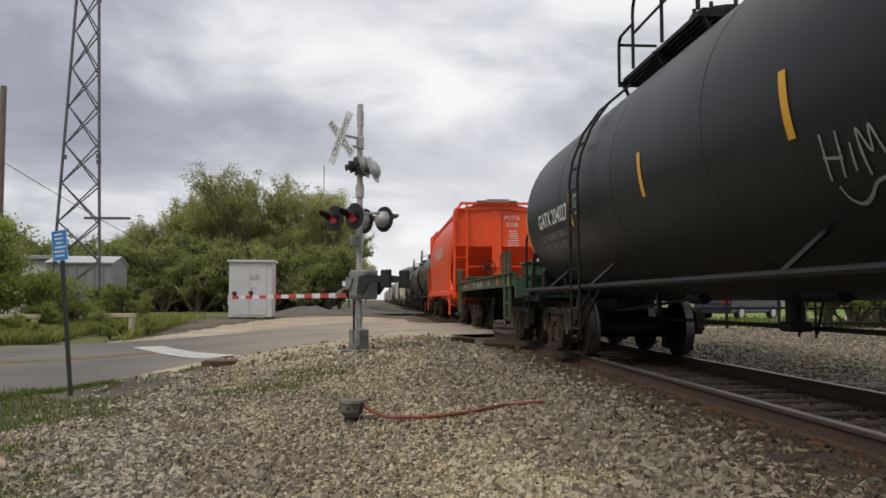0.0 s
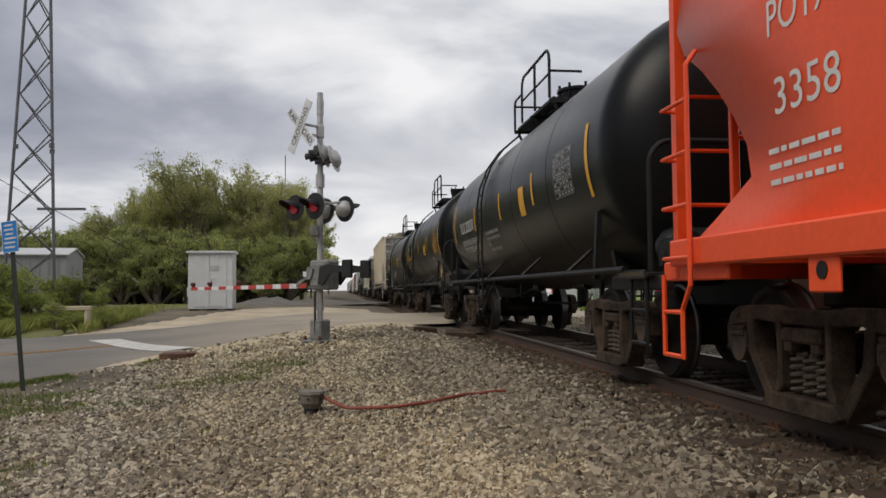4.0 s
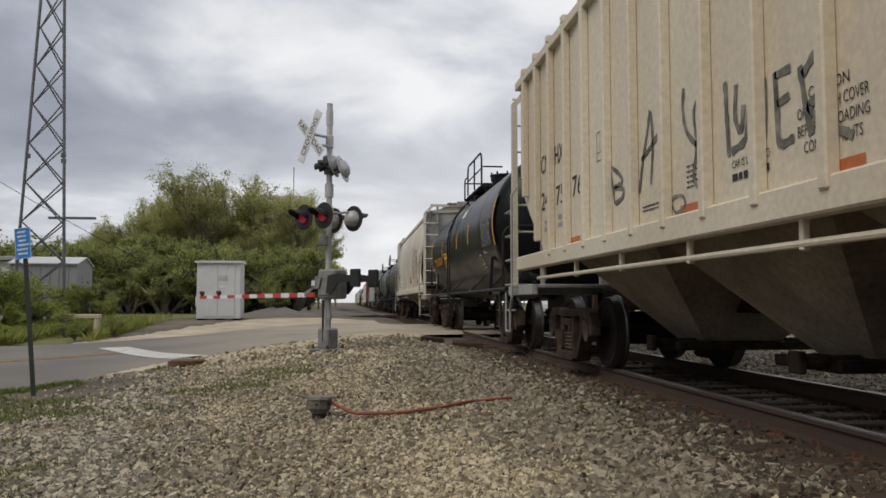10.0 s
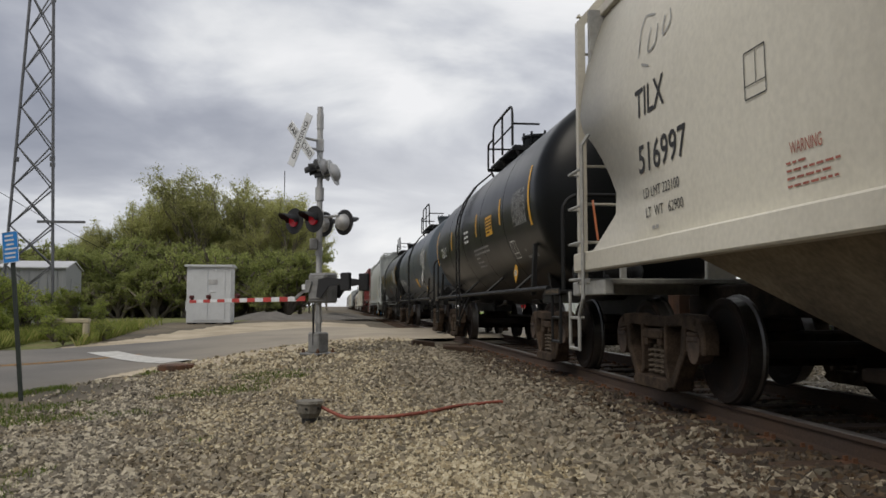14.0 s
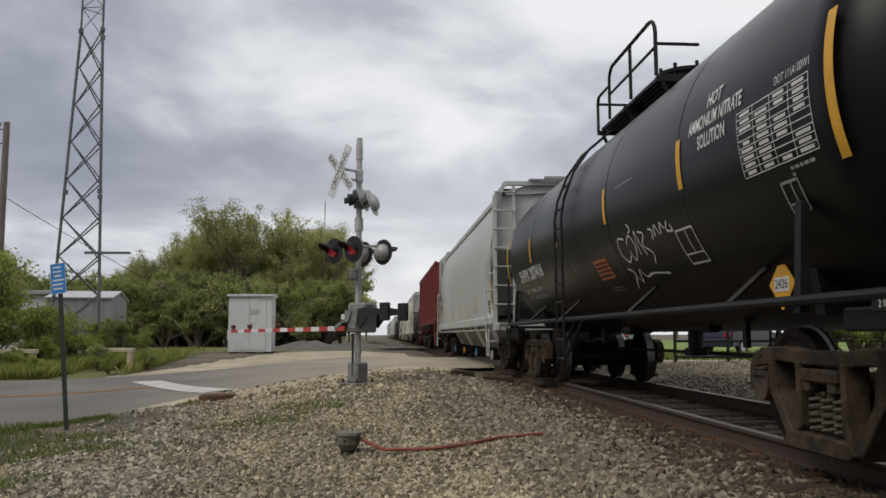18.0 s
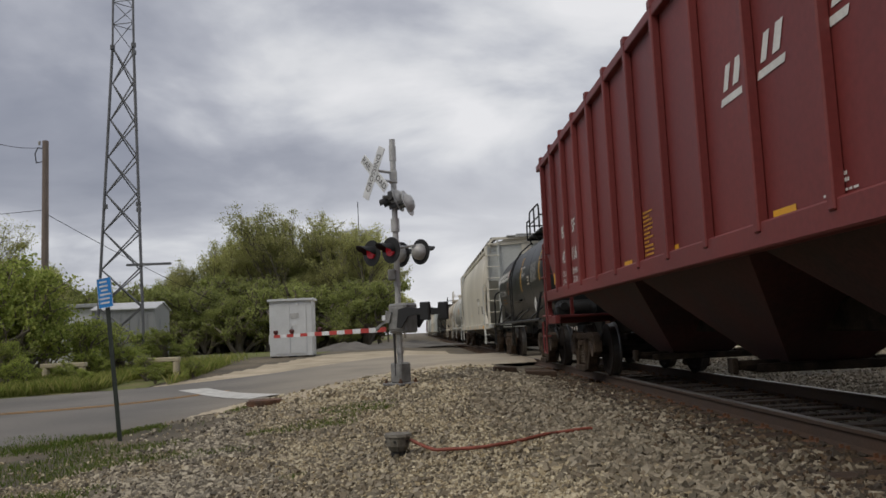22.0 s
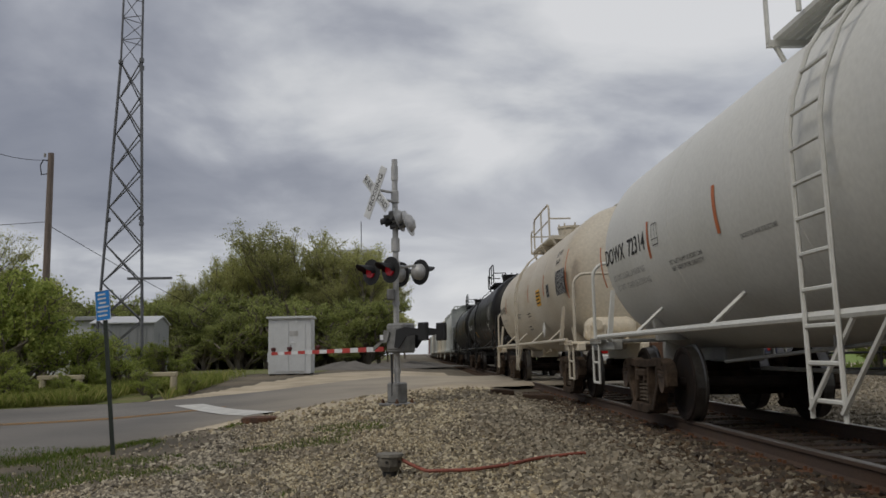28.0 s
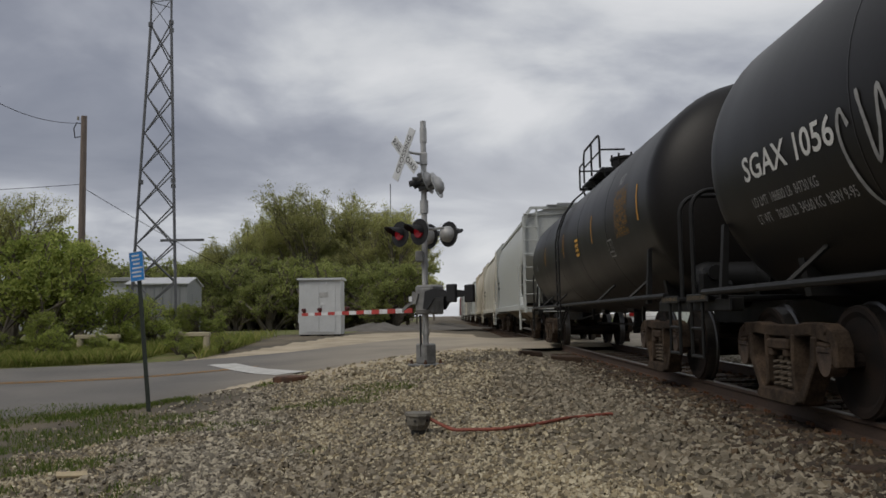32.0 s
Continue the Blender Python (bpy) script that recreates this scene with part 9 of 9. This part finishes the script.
# ---- ties and stones ----
for k in range(-70, 230):
    y = 3.0 + 0.50 * k
    if 22.0 < y < 30.5:
        continue
    o = place("tie", tie_me, None, m=pose(XC + 0.11 * math.sin(k * 2.3) - 0.10, y, 0.012 + 0.012 * math.sin(k * 3.1), 0, 0, 1.6 * math.sin(k * 1.7)))
    o.parent = ground
# tie plates and spikes by the near rail
bm = bmesh.new()
box(bm, (0, 0, -0.172), (0.36, 0.19, 0.018), bev=0.004)
for sx in (-0.11, 0.11):
    for sy in (-0.05, 0.05):
        box(bm, (sx, sy, -0.15), (0.03, 0.02, 0.04))
plate_me = bpy.data.meshes.new("tie_plate"); bm.to_mesh(plate_me); bm.free(); plate_me.materials.append(M["rust"])
for k in range(60):
    y = 3.0 + 0.50 * k
    if y < 22:
        for x in (NEAR, FAR):
            place("tie_plate", plate_me, ground, m=pose(x, y, 0.0))


def stone_mat(name, cols):
    m = mat(name, (0.3, 0.3, 0.3), 0.92, var=0.3, scale=25, fine=120)
    nd, ln = m.node_tree.nodes, m.node_tree.links
    b = nd["Principled BSDF"]
    geo = nd.new("ShaderNodeNewGeometry")
    rp = nd.new("ShaderNodeValToRGB")
    rp.color_ramp.interpolation = 'CONSTANT'
    for k, c in enumerate(cols):
        e = rp.color_ramp.elements[k] if k < 2 else rp.color_ramp.elements.new(0.5)
        e.position = k / len(cols)
        e.color = (*c, 1)
    ln.new(geo.outputs["Random Per Island"], rp.inputs[0])
    mul = nd.new("ShaderNodeMixRGB"); mul.blend_type = 'MULTIPLY'; mul.inputs["Fac"].default_value = 1.0
    tn = nd.new("ShaderNodeTexNoise"); tn.inputs["Scale"].default_value = 60
    mr = nd.new("ShaderNodeMapRange"); mr.inputs["To Min"].default_value, mr.inputs["To Max"].default_value = 0.65, 1.3
    ln.new(tn.outputs["Fac"], mr.inputs["Value"])
    ln.new(rp.outputs[0], mul.inputs["Color1"]); ln.new(mr.outputs[0], mul.inputs["Color2"])
    ln.new(mul.outputs[0], b.inputs["Base Color"])
    return m


M["ballast"] = stone_mat("grey_ballast_stone", [(0.171, 0.148, 0.106), (0.130, 0.112, 0.081), (0.234, 0.199, 0.143), (0.149, 0.125, 0.088), (0.307, 0.267, 0.197), (0.096, 0.081, 0.059), (0.193, 0.158, 0.109), (0.162, 0.142, 0.108)])
M["pea"] = stone_mat("tan_mixed_gravel", [(0.360, 0.294, 0.180), (0.271, 0.222, 0.139), (0.454, 0.382, 0.251), (0.218, 0.186, 0.129), (0.528, 0.463, 0.326), (0.323, 0.249, 0.143), (0.181, 0.153, 0.103), (0.400, 0.348, 0.241)])
M["bank"] = stone_mat("grey_bank_stone", [(0.177, 0.157, 0.120), (0.289, 0.257, 0.197), (0.110, 0.095, 0.072), (0.466, 0.414, 0.313), (0.221, 0.192, 0.145), (0.142, 0.120, 0.089)])
M["rusty_ballast"] = stone_mat("rust_stained_ballast", [(0.086, 0.056, 0.031), (0.060, 0.044, 0.029), (0.113, 0.078, 0.045), (0.050, 0.039, 0.029), (0.093, 0.072, 0.051), (0.072, 0.051, 0.030)])
CUBE = np.array([(-1, -1, -1), (1, -1, -1), (1, 1, -1), (-1, 1, -1), (-1, -1, 1), (1, -1, 1), (1, 1, 1), (-1, 1, 1)], float)
QUADS = np.array([(0, 3, 2, 1), (4, 5, 6, 7), (0, 1, 5, 4), (1, 2, 6, 5), (2, 3, 7, 6), (3, 0, 4, 7)])


def stones(name, spots, sizes, material, label, category="gravel"):
    """Broken stones: skewed blocks, each of its own shape and turn."""
    rs = np.random.RandomState(len(spots))
    n = len(spots)
    shape = CUBE[None] * rs.uniform(0.45, 1.0, (n, 8, 1)) * rs.uniform(0.65, 1.15, (n, 1, 3)) * np.array([1, 1, 0.8])
    q = rs.normal(size=(n, 4)); q /= np.linalg.norm(q, axis=1, keepdims=True)
    w, x, y, z = q.T
    R = np.stack([np.stack([1 - 2 * (y * y + z * z), 2 * (x * y - z * w), 2 * (x * z + y * w)], -1), np.stack([2 * (x * y + z * w), 1 - 2 * (x * x + z * z), 2 * (y * z - x * w)], -1), np.stack([2 * (x * z - y * w), 2 * (y * z + x * w), 1 - 2 * (x * x + y * y)], -1)], 1)
    v = np.einsum('nij,nkj->nki', R, shape) * np.asarray(sizes)[:, None, None] + np.asarray(spots)[:, None, :]
    f = (QUADS[None] + 8 * np.arange(n)[:, None, None]).reshape(-1, 4)
    me = bpy.data.meshes.new(name)
    me.from_pydata(v.reshape(-1, 3).tolist(), [], f.tolist())
    me.materials.append(material)
    return tagged(new(name, me), label, category, kind="stuff")


rg = random.Random(21)
grey, tan, gs, ts, big, bs, near, ns = [], [], [], [], [], [], [], []
rusty, rs_ = [], []
while len(grey) + len(tan) + len(big) < 76000:
    y = 4.2 + 15.5 * rg.random() ** 1.6
    x = rg.uniform(-0.42 * y - 1.0, 3.05)
    if y > road_y(x)[0] - 0.3 - dirt_wide(x) * (0.7 + 0.3 * noise.noise((x * 2, y * 2, 1))) and rg.random() < 0.94:
        continue
    if y > road_y(x)[0] - 0.1:
        continue
    if x > 2.62 and abs(((y - 3.0) / 0.5 + 0.5) % 1.0 - 0.5) < 0.26 and rg.random() < 0.9:
        continue
    # pale fine gravel in the middle, grey ballast by the track and in a spilled bank to the left
    bank = math.exp(-((x + 2.4 + 0.25 * (y - 8)) / 1.1) ** 2) * (1 if y > 5.5 else 0.6)
    k = sm(0.9, 2.0, x + 0.25 * noise.noise((x, y, 3)) + 0.12 * (y - 8)) + bank + 0.45 * noise.noise((x * 0.9, y * 0.7, 11))
    bare = noise.noise((x * 0.55, y * 0.9, 7)) > 0.30 + 0.05 * (x + 4) and x < -0.8
    if bare and rg.random() < 0.6:
        continue
    if x < -3.2 and y > 9.5 and rg.random() < min(0.92, 0.28 * (-3.2 - x) + 0.25 * (y - 9.5)):
        continue
    edge = -2.3 - 0.13 * (y - 5) + 0.5 * noise.noise((x * 0.7, y * 0.7, 41)) - x
    if edge > 0 and rg.random() < min(0.8, 0.4 * edge):
        continue
    z = ground_z(x, y) + bumps(x, y) + rg.uniform(-0.004, 0.012)
    far = 1 + 0.025 * max(0, y - 8)
    if bank > 0.35 + 0.5 * rg.random() and noise.noise((x * 1.3, y * 0.8, 31)) > -0.15:
        big.append((x, y, z + 0.004)); bs.append(far * rg.uniform(0.012, 0.036))
    elif x > 1.7 and rg.random() < 0.75 * sm(1.7, 3.0, x + 0.3 * noise.noise((x, y * 0.8, 17))):
        rusty.append((x, y, z + 0.006)); rs_.append(far * rg.uniform(0.014, 0.036) * 1.2)
    elif k - bank * 0.6 + rg.uniform(-0.75, 0.75) > 0.62:
        grey.append((x, y, z + 0.006)); gs.append(far * rg.uniform(0.014, 0.036) * (1.25 if x > 0.8 else 1.0))
    else:
        tan.append((x, y, z)); ts.append(far * rg.uniform(0.009, 0.024))
while len(grey) < 30000 and len(near) < 16000:      # the same gravel goes on round and behind the camera
    x, y = rg.uniform(-5, 2.8), rg.uniform(-7, 4.4)
    near.append((x, y, ground_z(x, y) + bumps(x, y) + rg.uniform(-0.004, 0.012))); ns.append(rg.uniform(0.012, 0.028))
stones("trackside_gravel", near, ns, M["pea"], "loose tan gravel along the track")
stones("ballast_stones", grey, gs, M["ballast"], "loose angular grey ballast stones")
stones("bank_stones", big, bs, M["bank"], "spilled bank of grey broken stone")
stones("tan_gravel", tan, ts, M["pea"], "loose fine tan and cream gravel")
track_n = len(rusty) + 13000
while len(rusty) < track_n:
    y = 3.6 + 22 * rg.random() ** 1.4 if rg.random() < 0.8 else rg.uniform(-8, 3.6)
    x = rg.uniform(2.7, 6.0) if len(rusty) % 3 else 2.75 + 0.5 * rg.random() ** 0.6
    if 21.8 < y < 30.5:
        continue
    if abs(x - NEAR) < 0.09 or abs(x - FAR) < 0.09:
        continue
    on_tie = abs(((y - 3.0) / 0.5 + 0.5) % 1.0 - 0.5) < 0.23
    if on_tie and 2.64 < x < 5.43 and rg.random() < 0.93:
        continue
    rusty.append((x, y, -0.19 + rg.uniform(-0.015, 0.02))); rs_.append(rg.uniform(0.016, 0.034))
stones("rusty_ballast", rusty, rs_, M["rusty_ballast"], "rust-stained ballast between the ties")
lot, ls = [], []
while len(lot) < 16000:
    y = 8 + 18 * rg.random()
    x = 5.7 + (3.5 + 0.32 * y) * rg.random()
    z = ground_z(x, y) + 0.005
    lot.append((x, y, z)); ls.append(rg.uniform(0.02, 0.045))
stones("lot_gravel", lot, ls, M["ballast"], "pale grey gravel of the far lot")
clods, cs = [], []
while len(clods) < 900:
    x, y = rg.uniform(-3.6, 2.0), rg.uniform(13.8, 21.5)
    if y > road_y(x)[0] + 0.1:
        continue
    clods.append((x, y, ground_z(x, y) + 0.02)); cs.append(rg.uniform(0.02, 0.06))
stones("dirt_clods", clods, cs, M["pea"], "tan clods and stones beside the road")


# ---- what moves: every car rolls past at the same pace, and its wheels turn ----
def motions():
    for car, y in CARS:
        walk(car, [(0.0, pose(XC, y, 0)), (32.0, pose(XC, y - SPEED * 32.0, 0))])
    step = 2 / FPS
    n = round(32.0 / step)
    turn = math.degrees(SPEED * step / 0.457)
    for e in (-1, 1):
        first = WHEELS[e][0]
        walk(first, [(k * step, pose(0, e * 0.889, 0.457, -k * turn)) for k in range(n + 1)])
        keys = first.animation_data
        for w in WHEELS[e][1:]:
            w.rotation_mode = "QUATERNION"
            w.animation_data_create()
            w.animation_data.action = keys.action
            w.animation_data.action_slot = keys.action_slot


motions()
